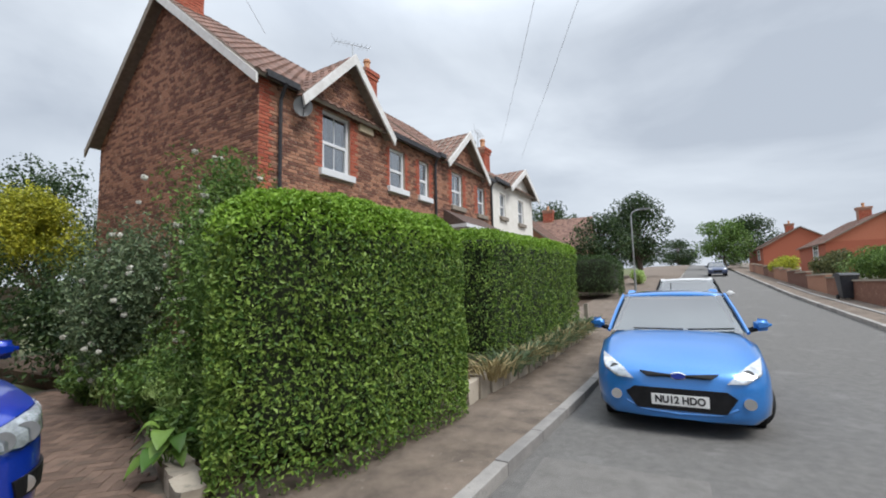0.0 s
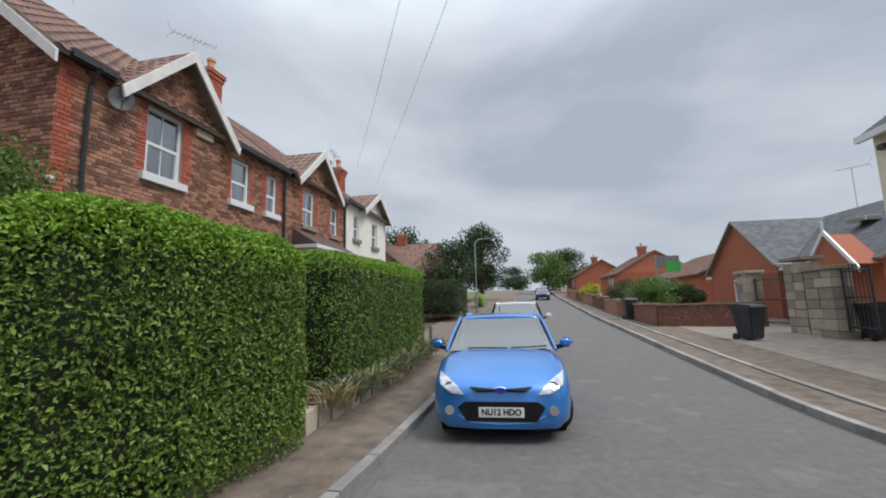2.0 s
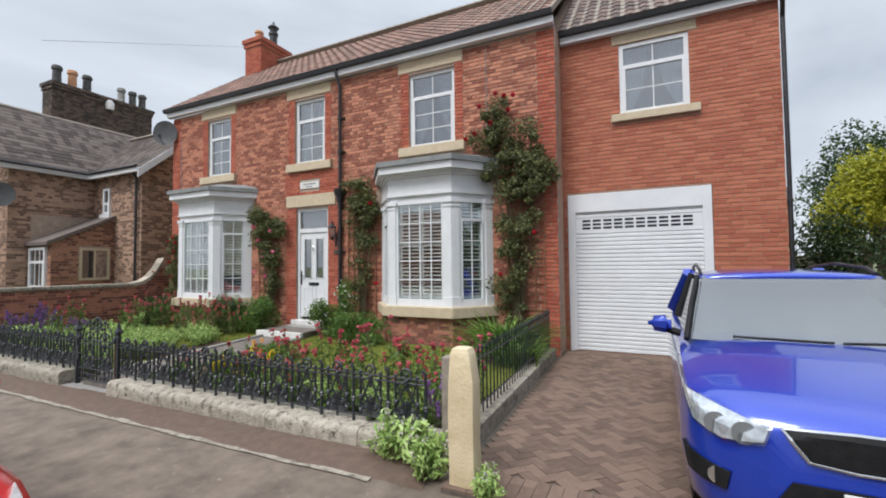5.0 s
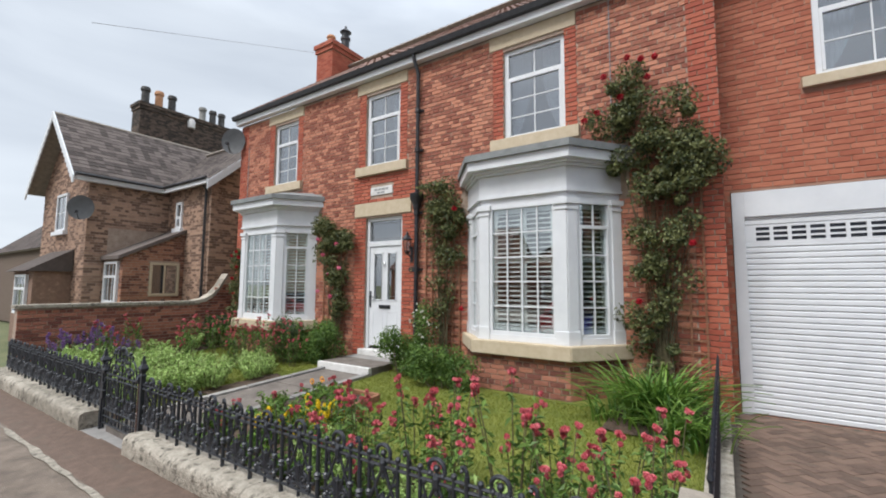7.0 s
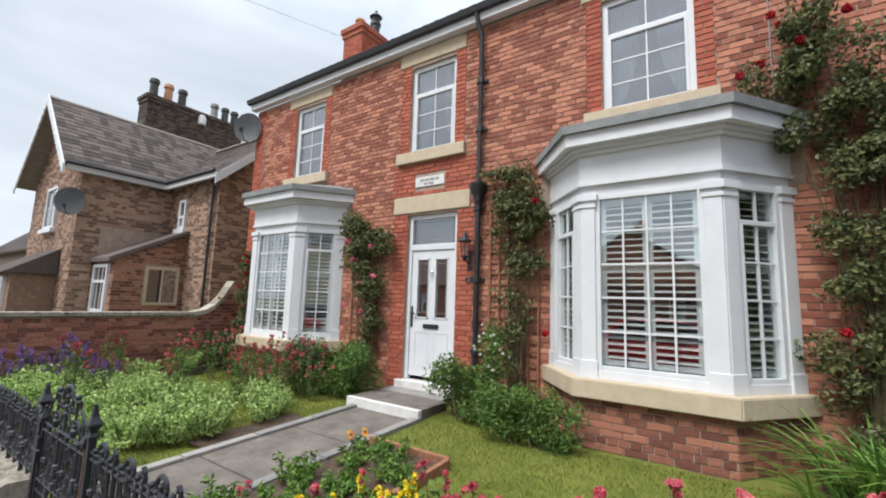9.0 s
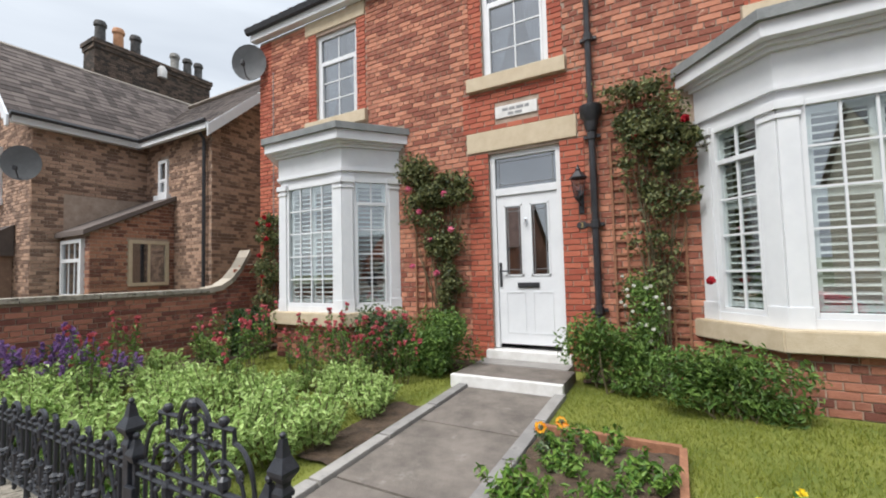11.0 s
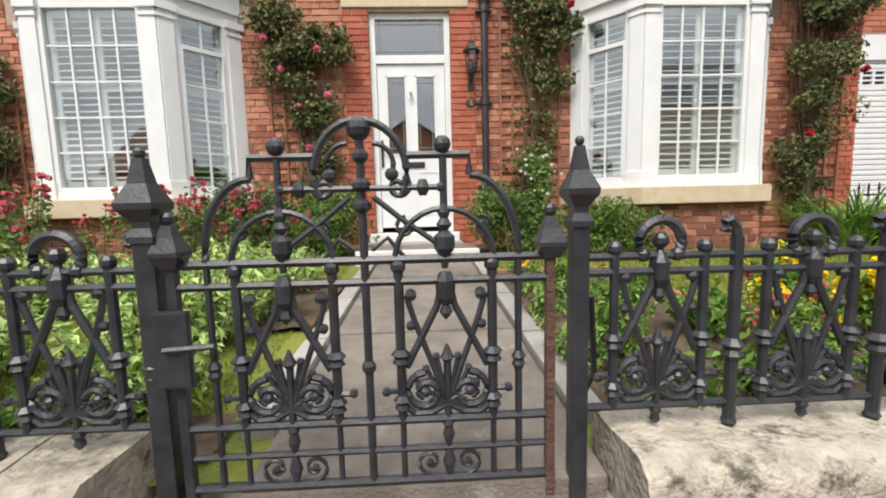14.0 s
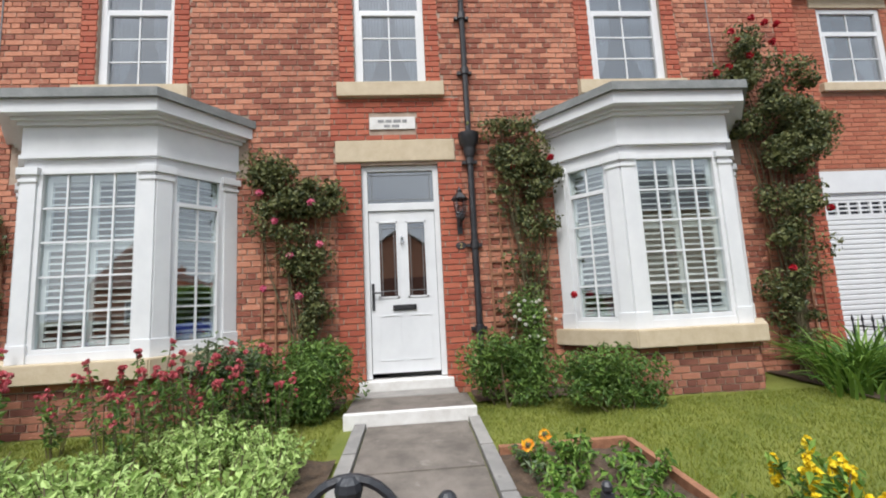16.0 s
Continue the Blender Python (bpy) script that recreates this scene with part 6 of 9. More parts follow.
# ---- planting before the brick house ----
valerian = herb("valerian", "red valerian with soft coral heads on leggy stems", 0.74, 0.26, 8, 0.062, "leaf", "red_flower", 0.021, seed=11, leaves=26)
spots = [(-4.9, 4.35, 1.0), (-4.45, 4.5, 1.1), (-4.05, 4.3, 0.95), (-3.6, 4.5, 1.15), (-5.3, 4.55, 1.0), (-5.75, 4.25, 0.85), (-3.2, 4.2, 1.0), (-4.6, 4.05, 0.9), (-3.85, 4.0, 0.8), (-2.95, 4.55, 0.9), (-5.15, 4.15, 1.0), (-4.25, 4.7, 1.05), (-3.4, 4.75, 1.0), (-2.75, 4.25, 1.05), (-2.7, 5.0, 0.9),
         (-10.7, 5.6, 1.15), (-11.9, 4.8, 1.2), (-12.9, 5.6, 1.2), (-12.7, 6.5, 1.2), (-13.0, 7.2, 1.25), (-9.75, 6.6, 1.1), (-9.6, 7.0, 1.2), (-10.05, 6.75, 1.2), (-10.7, 6.8, 1.1),
         (-10.2, 6.3, 1.0), (-9.9, 7.0, 1.1), (-10.4, 6.9, 1.15), (-11.2, 6.9, 1.0), (-12.0, 6.8, 1.1), (-9.3, 6.9, 0.9), (-6.7, 4.15, 0.7), (-12.2, 7.2, 1.2)]
scatter(valerian, [(x, y, sc * (1.12 if x > -6 else 1.0)) for x, y, sc in spots], "red valerian in the beds")
weed = herb("leafy_clump", "pale green leafy clump filling the bed", 0.38, 0.3, 20, 0.052, "leaf_pale", None, 0.02, seed=12, leaves=46, aspect=0.42)
scatter(weed, [(-9.0, 5.2, 1.1), (-9.3, 4.6, 1.1), (-9.0, 5.9, 1.0), (-9.8, 4.2, 1.0), (-10.4, 4.7, 1.2), (-10.9, 4.2, 1.0), (-11.6, 4.3, 1.1), (-12.3, 4.7, 1.2), (-9.6, 6.3, 1.0), (-13.0, 4.6, 1.2), (-9.9, 5.5, 1.1), (-10.6, 5.8, 0.9),
               (-5.0, 4.1, 0.9), (-4.2, 4.15, 0.9), (-3.5, 4.1, 1.0), (-2.9, 4.3, 1.0), (-5.7, 4.5, 0.8), (-11.2, 5.4, 1.0), (-12.8, 6.0, 1.1), (-12.9, 6.8, 1.2)]
        + [(-8.95 - 0.33 * k, 4.15 + 0.42 * ((k * 7) % 4), 0.95 + 0.14 * (k % 3)) for k in range(13)] + [(-9.1 - 0.3 * k, 6.2 + 0.2 * (k % 2), 0.75) for k in range(5)] + [(-5.6 + 0.5 * k, 4.35 - 0.15 * (k % 2), 0.75) for k in range(6)]
        + [(-9.1 - 0.5 * k, 4.9 + 0.35 * (k % 3), 1.0) for k in range(7)], "leafy clumps in the beds")
low = herb("low_foliage", "low green foliage behind the railing", 0.22, 0.25, 14, 0.058, "leaf_strap", None, 0.02, seed=13, leaves=26, aspect=0.42)
scatter(low, [(-7.2 + 0.42 * k, 3.98 + 0.12 * (k % 3), 0.9 + 0.1 * (k % 3)) for k in range(11)] + [(-8.95 - 0.43 * k, 4.0 + 0.1 * (k % 3), 0.9 + 0.1 * (k % 2)) for k in range(10)] + [(-7.1, 5.6, 0.8), (-6.8, 5.2, 1.0), (-7.0, 4.8, 0.9), (-7.3, 4.4, 1.0), (-7.25, 5.1, 1.0), (-6.6, 4.7, 1.1), (-6.6, 5.6, 1.0), (-6.9, 5.9, 0.9), (-7.2, 5.9, 0.8)], "low foliage along the railing")
loose = herb("yellow_loosestrife", "yellow loosestrife with upright golden spikes", 0.44, 0.22, 9, 0.07, "leaf_strap", "yellow", 0.024, spike=True, seed=14)
scatter(loose, [(-6.15, 4.75, 1.0), (-5.85, 4.55, 0.9), (-6.35, 4.45, 0.95), (-5.95, 5.0, 0.9)], "yellow loosestrife")
daisy = herb("orange_daisy", "orange daisies with dark eyes in the bed", 0.2, 0.16, 2, 0.06, "leaf_grey", None, 0.03, seed=15)
daisy.matrix_basis = Matrix.Translation((-7.2, 5.75, GARDEN_Z(5.75)))
for k, (dx, dy, h) in enumerate(((-0.08, 0.0, 0.24), (0.06, 0.06, 0.28))):
    bm = B()
    ball(bm, (dx, dy, h), 0.014, 8)
    part("flower_eye", bm, "stem", daisy)
    a = np.linspace(0, 6.283, 14, endpoint=False)
    pts = np.column_stack([dx + 0.032 * np.cos(a), dy - 0.01 + 0 * a, h + 0.032 * np.sin(a)])
    part("flower", leaf_mesh("flower", pts, np.tile([0, -1, 0.3], (14, 1)), 0.04, 0.6, 0.1), "orange", daisy)
    part("flower_stalk", tube(B(), [(dx * 0.5, dy, 0), (dx, dy, h)], 0.004, 4), "stem", daisy)
lav = herb("lavender", "purple lavender spikes with grey-green leaves", 0.55, 0.24, 16, 0.06, "leaf_grey", "purple", 0.02, spike=True, seed=16, leaves=14, aspect=0.2)
scatter(lav, [(-2.7, 3.98, 1.1), (-13.1, 4.4, 1.4), (-12.7, 4.9, 1.3), (-13.2, 5.1, 1.5), (-12.3, 5.2, 1.1)], "lavender")
side_weed = herb("verge_weed", "rough green weeds round the foot of the post", 0.42, 0.28, 18, 0.085, "leaf_pale", "white_flower", 0.012, seed=17, leaves=24)
scatter(side_weed, [(-2.75, 3.45, 1.0), (-2.45, 3.3, 0.9), (-3.0, 3.5, 0.7), (-1.95, 3.15, 0.55)], "weeds round the post", gz=lambda x, y: 0.0)


def rose(name, label, lobes, foot, count, buds, bmat, seed, dep=0.22, mat="leaf_rose", leaf=0.055):
    """A climbing rose against the wall: canes from the foot to each lobe (x, z, half width, half height, weight), leaf clumps and blooms."""
    rng = np.random.default_rng(seed)
    s = tagged(thing(name, label, "climbing rose"), group="climbing roses")
    cs, rad, wt_ = [], [], []
    for lx_, lz_, rx, rz, w in lobes:
        for k in range(2 + int(2 * w)):
            e = Vector((lx_ + rng.uniform(-0.6, 0.6) * rx, HY - rng.uniform(0.05, 0.2), lz_ + rng.uniform(-0.5, 0.7) * rz))
            f = Vector((foot + rng.uniform(-0.14, 0.14), HY - 0.15, 0.18))
            m1, m2 = f.lerp(e, 0.35), f.lerp(e, 0.7)
            m1.x += (foot - m1.x) * 0.6 + rng.normal(0, 0.06)
            m2.x += rng.normal(0, 0.07)
            part("cane", tube(B(), [f, m1, m2, e], 0.011, 5, 0.004), "stem", s)
        for k in range(5 + int(7 * w)):
            a, r = rng.uniform(0, 6.283), rng.random() ** 0.5
            cs.append((lx_ + rx * r * math.cos(a), HY - dep * rng.uniform(0.4, 1.35), lz_ + rz * r * math.sin(a)))
            q = rng.uniform(0.07, 0.22)
            rad.append((q * 1.2, dep * 0.6, q))
            wt_.append(w / (5 + int(7 * w)))
    pick = rng.choice(len(cs), count, p=np.array(wt_) / sum(wt_))
    d = unit(rng.normal(size=(count, 3)))
    p = np.asarray(cs)[pick] + d * rng.random((count, 1)) ** 0.4 * np.asarray(rad)[pick]
    p[:, 1] = np.minimum(p[:, 1], HY - 0.03)
    part("foliage", leaf_mesh("foliage", p, d + [0, -0.6, 0.4], leaf, 0.62, 0.7, rng, 0.4), mat, s)
    fp = [(x, HY - dep * 1.25 - 0.03, z) for x, z in buds]
    blooms(s, fp, bmat, 0.055, rng)
    return s


def trellis(x0, x1, z0, z1):
    t = tagged(thing("trellis", "square-grid brown timber trellis fixed to the brick", "trellis"), group="trellises")
    n = round((x1 - x0) / 0.16)
    for k in range(n + 1):
        x = x0 + (x1 - x0) * k / n
        part("slat", box(B(), x - 0.012, x + 0.012, HY - 0.05, HY - 0.035, z0, z1), "wood_trellis", t)
    n = round((z1 - z0) / 0.16)
    for k in range(n + 1):
        z = z0 + (z1 - z0) * k / n
        part("slat", box(B(), x0, x1, HY - 0.034, HY - 0.02, z - 0.012, z + 0.012), "wood_trellis", t)


trellis(-9.85, -9.2, 0.5, 2.9)
trellis(-7.0, -6.25, 0.4, 3.1)
trellis(-3.2, -2.5, 0.4, 3.3)
trellis(-13.35, -12.85, 0.6, 2.5)
rose("climbing_rose", "climbing rose with pink blooms on a trellis by the door", [(-9.68, 3.0, 0.36, 0.22, 1.2), (-9.12, 2.78, 0.36, 0.24, 1.2), (-9.4, 2.45, 0.26, 0.3, 1.0), (-9.32, 1.95, 0.26, 0.32, 0.9), (-9.2, 1.4, 0.24, 0.3, 0.6), (-9.85, 2.45, 0.12, 0.3, 0.25)], -9.35, 6600,
     [(-9.2, 2.62), (-9.62, 2.4), (-9.45, 1.98), (-9.1, 2.1), (-9.75, 1.6), (-9.35, 1.5), (-9.8, 2.75)], "pink", 21)
rose("climbing_rose", "sparse climbing rose over a brown trellis by the downpipe", [(-6.6, 3.35, 0.3, 0.3, 1.5), (-6.35, 2.85, 0.26, 0.28, 1.0), (-6.75, 2.75, 0.16, 0.3, 0.4), (-6.42, 2.2, 0.24, 0.4, 0.55), (-6.6, 1.5, 0.24, 0.45, 0.6), (-6.85, 3.6, 0.18, 0.12, 0.25)], -6.55, 5000,
     [(-6.2, 3.1), (-6.05, 1.35), (-6.7, 3.0)], "rose_red", 22)
rose("climbing_rose", "tall dark climbing rose with deep red blooms beside the bay", [(-2.95, 3.45, 0.66, 0.45, 3.2), (-3.05, 4.1, 0.48, 0.36, 1.7), (-3.32, 4.62, 0.3, 0.26, 0.5), (-3.62, 4.15, 0.25, 0.12, 0.25), (-2.95, 2.7, 0.4, 0.45, 0.9), (-2.95, 1.9, 0.34, 0.5, 0.6), (-3.1, 1.1, 0.34, 0.5, 0.7), (-2.4, 3.45, 0.2, 0.2, 0.4)], -3.0, 15000,
     [(-3.3, 4.95), (-3.62, 4.75), (-3.12, 4.88), (-2.95, 4.86), (-3.55, 4.62), (-3.72, 4.24), (-3.9, 4.16), (-3.25, 1.55), (-2.6, 2.3), (-3.4, 4.4), (-3.05, 4.6)], "rose_red", 23, 0.3)
rose("climbing_rose", "red climbing rose at the corner of the house", [(-13.1, 2.35, 0.26, 0.3, 0.8), (-13.05, 1.7, 0.22, 0.4, 0.7), (-13.1, 1.1, 0.2, 0.3, 0.4)], -13.1, 2600,
     [(-13.0, 2.6), (-13.2, 2.5), (-12.95, 2.2), (-13.15, 1.9), (-13.05, 1.5), (-12.9, 2.45)], "rose_red", 24)
shrub("garden_shrub", "bushy green shrub against the wall beside the door", (-9.05, 7.45, 0.66), (0.6, 0.42, 0.56), 5200, 0.06, "leaf", 31, 22, aspect=0.4, flower="red_flower", flowers=3)
shrub("garden_shrub", "loose green shrub below the pink climbing rose", (-9.65, 7.35, 0.62), (0.5, 0.35, 0.5), 3000, 0.058, "leaf", 37, 16, aspect=0.4, flower="pink", flowers=3)
shrub("garden_shrub", "bushy green shrub beside the door step", (-6.98, 7.5, 0.62), (0.6, 0.42, 0.5), 4800, 0.058, "leaf", 32, 18, aspect=0.4)
shrub("garden_shrub", "spreading green shrub below the bay window", (-5.95, 7.12, 0.52), (0.78, 0.3, 0.42), 4400, 0.058, "leaf", 36, 20, aspect=0.4)
shrub("garden_shrub", "leggy shrub with small white flowers by the trellis", (-6.75, 7.65, 0.98), (0.42, 0.25, 0.55), 1500, 0.045, "leaf", 33, 12, flower="white_flower", flowers=36, flower_size=0.024)
shrub("garden_shrub", "dark green shrub at the house corner by the wall", (-12.9, 7.4, 0.6), (0.5, 0.5, 0.55), 1800, 0.08, "leaf_dark", 34)
shrub("garden_shrub", "wispy plum-tinged plant below the bay window", (-9.85, 7.15, 0.66), (0.5, 0.35, 0.6), 1500, 0.06, "leaf_grey", 35, flower="red_flower", flowers=16, flower_size=0.03)


def strap_clump(name, label, foot, n, length, mat, seed):
    """Arching strap leaves from one crown."""
    rng = np.random.default_rng(seed)
    s = thing(name, label, "plant")
    v, f = [], []
    for k in range(n):
        a, ln = rng.uniform(0, 6.28), length * rng.uniform(0.6, 1.15)
        out = np.array([math.cos(a), math.sin(a), 0])
        sd = np.array([-math.sin(a), math.cos(a), 0]) * 0.016
        st = np.array(foot) + out * rng.uniform(0, 0.25) + [rng.uniform(-0.25, 0.25), rng.uniform(-0.12, 0.12), 0]
        bend = rng.uniform(0.45, 1.0)
        i = len(v)
        for j in range(7):
            t = j / 6
            q = st + out * ln * bend * t * (0.35 + 0.65 * t) + np.array([0, 0, ln * (1.15 * t - 0.75 * bend * t * t)])
            w = 1.0 - 0.85 * t * t
            v += [tuple(q - sd * w), tuple(q + [0, 0, -0.006]), tuple(q + sd * w)]
        for j in range(6):
            b = i + 3 * j
            f += [(b, b + 1, b + 4, b + 3), (b + 1, b + 2, b + 5, b + 4)]
    me = bpy.data.meshes.new("strap_leaf")
    me.from_pydata(v, [], f)
    smooth(part("foliage", me, mat, s), 60)
    return s


strap_clump("strap_leaf_clump", "dense clump of bright arching strap leaves below the bay", (-3.05, 7.3, GARDEN_Z(7.3)), 320, 0.82, "leaf_strap", 41)
strap_clump("strap_leaf_clump", "dense clump of bright arching strap leaves at the drive edge", (-2.75, 6.7, GARDEN_Z(6.7)), 160, 0.6, "leaf_strap", 42)
strap_clump("strap_leaf_clump", "small tuft of arching grassy leaves below the bay", (-3.4, 7.0, GARDEN_Z(7.0)), 60, 0.55, "leaf_strap", 43)

# ---- boundary wall on the far side ----
bw = thing("garden_wall", "old brick garden wall with stone coping and a swept end", "wall", kind="structure")
BX = -13.62
bz = lambda y: 1.24 if y < 7.2 else 1.24 + 0.55 * smoothstep(7.2, 8.0, y)
part("wall_core", prism(B(), [(3.9, -0.1), (8.14, -0.1), (8.14, 1.76), (7.95, 1.74), (7.75, 1.6), (7.5, 1.36), (7.2, 1.24), (3.9, 1.24)], BX - 0.2, BX - 0.01, "x"), "mortar", bw)
rows = [r for r in brick_boxes(3.9, 8.14, 0.0, 1.8, seed=51) if r[3] < bz((r[0] + r[1]) / 2) + 0.005]
tagged(part("brickwork", brick_mesh("brickwork", rows, lambda u, o, z: (BX - 0.01 + o, u, z)), "brick_bay", bw), kind="stuff")
for a, b in ((3.85, 4.7), (4.71, 5.55), (5.56, 6.4), (6.41, 7.15)):
    part("coping_stone", box(B(), BX - 0.26, BX + 0.05, a, b, 1.245, 1.32, 0.015), "stone", bw)
sw = B()
pts = [(7.16, 1.28), (7.4, 1.32), (7.6, 1.44), (7.78, 1.64), (7.9, 1.84), (7.98, 1.98)]
for (ya, za), (yb, zb) in zip(pts, pts[1:]):
    prism(sw, [(ya, za - 0.04), (yb, zb - 0.04), (yb - 0.02, zb + 0.05), (ya - 0.02, za + 0.05)], BX - 0.26, BX + 0.05, "x")
part("swept_coping", sw, "sandstone", bw)

# ---- slate-roofed neighbour ----
nb = thing("slate_roofed_house", "dark brick cottage with slate roofs and tall chimneys", "house", Matrix.Diagonal((1, 1, 1.045, 1)))
LX = -18.4
main = B()
box(main, LX - 4.4, LX, 6.2, 15.5, -0.1, 4.95)
prism(main, [(LX - 4.4, 4.95), (LX, 4.95), (LX - 2.2, 7.05)], 6.2, 15.5, "y")
part("wall", main, "mortar", nb)
wing = B()
box(wing, LX + 0.01, -15.6, 8.45, 12.5, -0.1, 4.95)
prism(wing, [(8.45, 4.95), (12.5, 4.95), (10.5, 6.7)], LX + 0.01, -15.6, "x")
part("wall", wing, "mortar", nb)
lean = B()
prism(lean, [(6.75, -0.1), (8.44, -0.1), (8.44, 3.25), (6.75, 2.42)], LX + 0.01, -17.1, "x")
part("lean_to_wall", lean, "mortar", nb)
sidew = brick_boxes(6.2, 8.45, 0, 4.95, [(6.75, 8.45, 0, 3.3)], seed=61)
tagged(part("brickwork", brick_mesh("brickwork", sidew, lambda u, o, z: (LX + o, u, z)), "brick_dark", nb), kind="stuff")
frontw = brick_boxes(LX, -15.6, 0, 4.95, [(-17.75, -17.35, 3.4, 4.35)], seed=62)
tagged(part("brickwork", brick_mesh("brickwork", frontw, lambda u, o, z: (u, 8.45 - o, z)), "brick_dark", nb), kind="stuff")
gab = brick_boxes(8.45, 12.5, 0, 6.7, seed=63, limit=lambda z: (8.45, 12.5) if z < 4.95 else (8.45 + (z - 4.95) * 1.16, 12.5 - (z - 4.95) * 1.16))
tagged(part("brickwork", brick_mesh("brickwork", gab, lambda u, o, z: (-15.6 + o, u, z)), "brick_dark", nb), kind="stuff")
fg = brick_boxes(LX - 4.4, LX, 0, 7.0, seed=64, limit=lambda z: (LX - 4.4, LX) if z < 4.95 else (LX - 4.4 + (z - 4.95) * 1.05, LX - (z - 4.95) * 1.05))
tagged(part("brickwork", brick_mesh("brickwork", fg, lambda u, o, z: (u, 6.2 - o, z)), "brick_dark", nb), kind="stuff")
le = brick_boxes(6.75, 8.44, 0, 3.25, [(7.45, 8.3, 1.3, 2.3)], seed=65, limit=lambda z: (6.75, 8.44) if z < 2.42 else (6.75 + (z - 2.42) * 2.03, 8.44))
tagged(part("brickwork", brick_mesh("brickwork", le, lambda u, o, z: (-17.1 + o, u, z)), "brick_terrace", nb), kind="stuff")
lf = brick_boxes(LX, -17.1, 0, 2.35, [(-18.3, -17.3, 1.1, 2.3)], seed=66)
tagged(part("brickwork", brick_mesh("brickwork", lf, lambda u, o, z: (u, 6.75 - o, z)), "brick_terrace", nb), kind="stuff")
casement(nb, -18.3, -17.3, 1.1, 2.3, 6.7, cols=3, top=0.3, rows=1, curtain=False, glass_mat="pane_sky")
w = casement(nb, 0, 0.85, 1.3, 2.3, -0.03, cols=2, top=0, rows=1, curtain=True, mat="buff", bar=0.05)
w.matrix_basis = Matrix.Translation((-17.1, 7.45, 0)) @ Matrix.Rotation(math.pi / 2, 4, "Z")
casement(nb, -17.75, -17.35, 3.45, 4.3, 8.42, cols=1, top=0.5, rows=1, curtain=False)
stone(nb, "window_sill", -17.85, -17.25, 8.33, 8.44, 3.32, 3.45, "white", 0.01)
part("lean_to_roof", prism(B(), [(6.6, 2.36), (8.44, 3.28), (8.44, 3.38), (6.6, 2.46)], LX + 0.02, -17.0, "x"), "slate", nb)
LP = 43.7
roof_side(nb, Matrix.Translation((LX + 0.25, 5.75, 4.75)) @ Matrix.Rotation(math.pi / 2, 4, "Z"), 9.8, 3.42, LP, "slate", True)
roof_side(nb, Matrix.Translation((LX - 4.65, 15.55, 4.75)) @ Matrix.Rotation(-math.pi / 2, 4, "Z"), 9.8, 3.42, LP, "slate", True)
roof_side(nb, Matrix.Translation((LX - 1.6, 8.2, 4.78)), 4.75, 3.1, 40.5, "slate", True)
roof_side(nb, Matrix.Translation((-15.25, 12.75, 4.78)) @ Matrix.Rotation(math.pi, 4, "Z"), 4.7, 3.1, 40.5, "slate", True)
for k, (a, b, c, d) in enumerate(((LX + 0.3, 4.72, LX - 2.2, 7.12), (LX - 4.7, 4.72, LX - 2.2, 7.12))):
    brd = B()
    n = 14
    for j in range(n):
        t0, t1 = j / n, (j + 1) / n
        xa, za, xb, zb = a + (c - a) * t0, b + (d - b) * t0, a + (c - a) * t1, b + (d - b) * t1
        xm, zm = (xa + xb) / 2, (za + zb) / 2
        prism(brd, [(xa, za), (xb, zb), (xb, zb - 0.2), (xm, zm - 0.3), (xa, za - 0.2)], 5.70, 5.74, "y")
    part("bargeboard", brd, "white", nb, "white scalloped bargeboard")
for ya, yb in ((8.1, 10.5), (12.9, 10.5)):
    prism_b = prism(B(), [(ya, 4.68), (yb, 6.74), (yb, 6.5), (ya, 4.42)], -15.22, -15.18, "x")
    part("bargeboard", prism_b, "white", nb)
eav = box(B(), LX + 0.12, LX + 0.26, 5.8, 8.2, 4.62, 4.76)
box(eav, LX + 0.1, -15.3, 8.12, 8.22, 4.62, 4.76)
part("fascia", eav, "white", nb)
gtr = tube(B(), [(LX + 0.33, 5.75, 4.78), (LX + 0.33, 8.15, 4.78)], 0.05, 6)
tube(gtr, [(LX + 0.3, 8.1, 4.78), (-15.3, 8.1, 4.78)], 0.05, 6)
tube(gtr, [(-15.75, 8.15, 4.75), (-15.75, 8.36, 4.5), (-15.75, 8.36, 0)], 0.04, 6)
part("gutter", gtr, "black", nb)
chimney(nb, -23.6, 11.1, 0.8, 4.0, 5.0, 9.3, "brick_soot", "brick_soot")
pots(nb, [(-23.6, 9.4), (-23.6, 9.95), (-23.6, 10.5)], 9.3, ["pot_dark", "terracotta", "pot_dark"], 0.8, 0.19)
pots(nb, [(-23.6, 11.9), (-23.6, 12.4), (-23.6, 12.85)], 9.3, ["pot_grey", "pot_dark", "pot_dark"], 0.75, 0.18)
smooth(part("flue_cover", lathe(B(), [(0.16, 0), (0.17, 0.3), (0.1, 0.42), (0.0, 0.44)], (-23.15, 11.2, 8.75), 12), "white_old", nb))
dish("satellite_dish", Matrix.Translation((LX + 0.15, 6.0, 4.0)) @ Matrix.Rotation(radians(60), 4, "Z"))
casement(nb, LX - 2.7, LX - 1.7, 3.3, 4.5, 6.15, cols=2, top=0, rows=2)
stone(nb, "window_sill", LX - 2.8, LX - 1.6, 6.05, 6.18, 3.18, 3.3, "white", 0.01)
brow = thing("bay_porch", "low white-windowed bay with a slate roof", "porch")
part("porch_wall", box(B(), LX - 3.0, LX - 0.9, 5.3, 6.18, -0.1, 2.1), "brick_dark", brow)
part("porch_roof", prism(B(), [(5.1, 2.1), (6.17, 2.1), (6.17, 2.8)], LX - 3.1, LX - 0.8, "x"), "slate", brow)
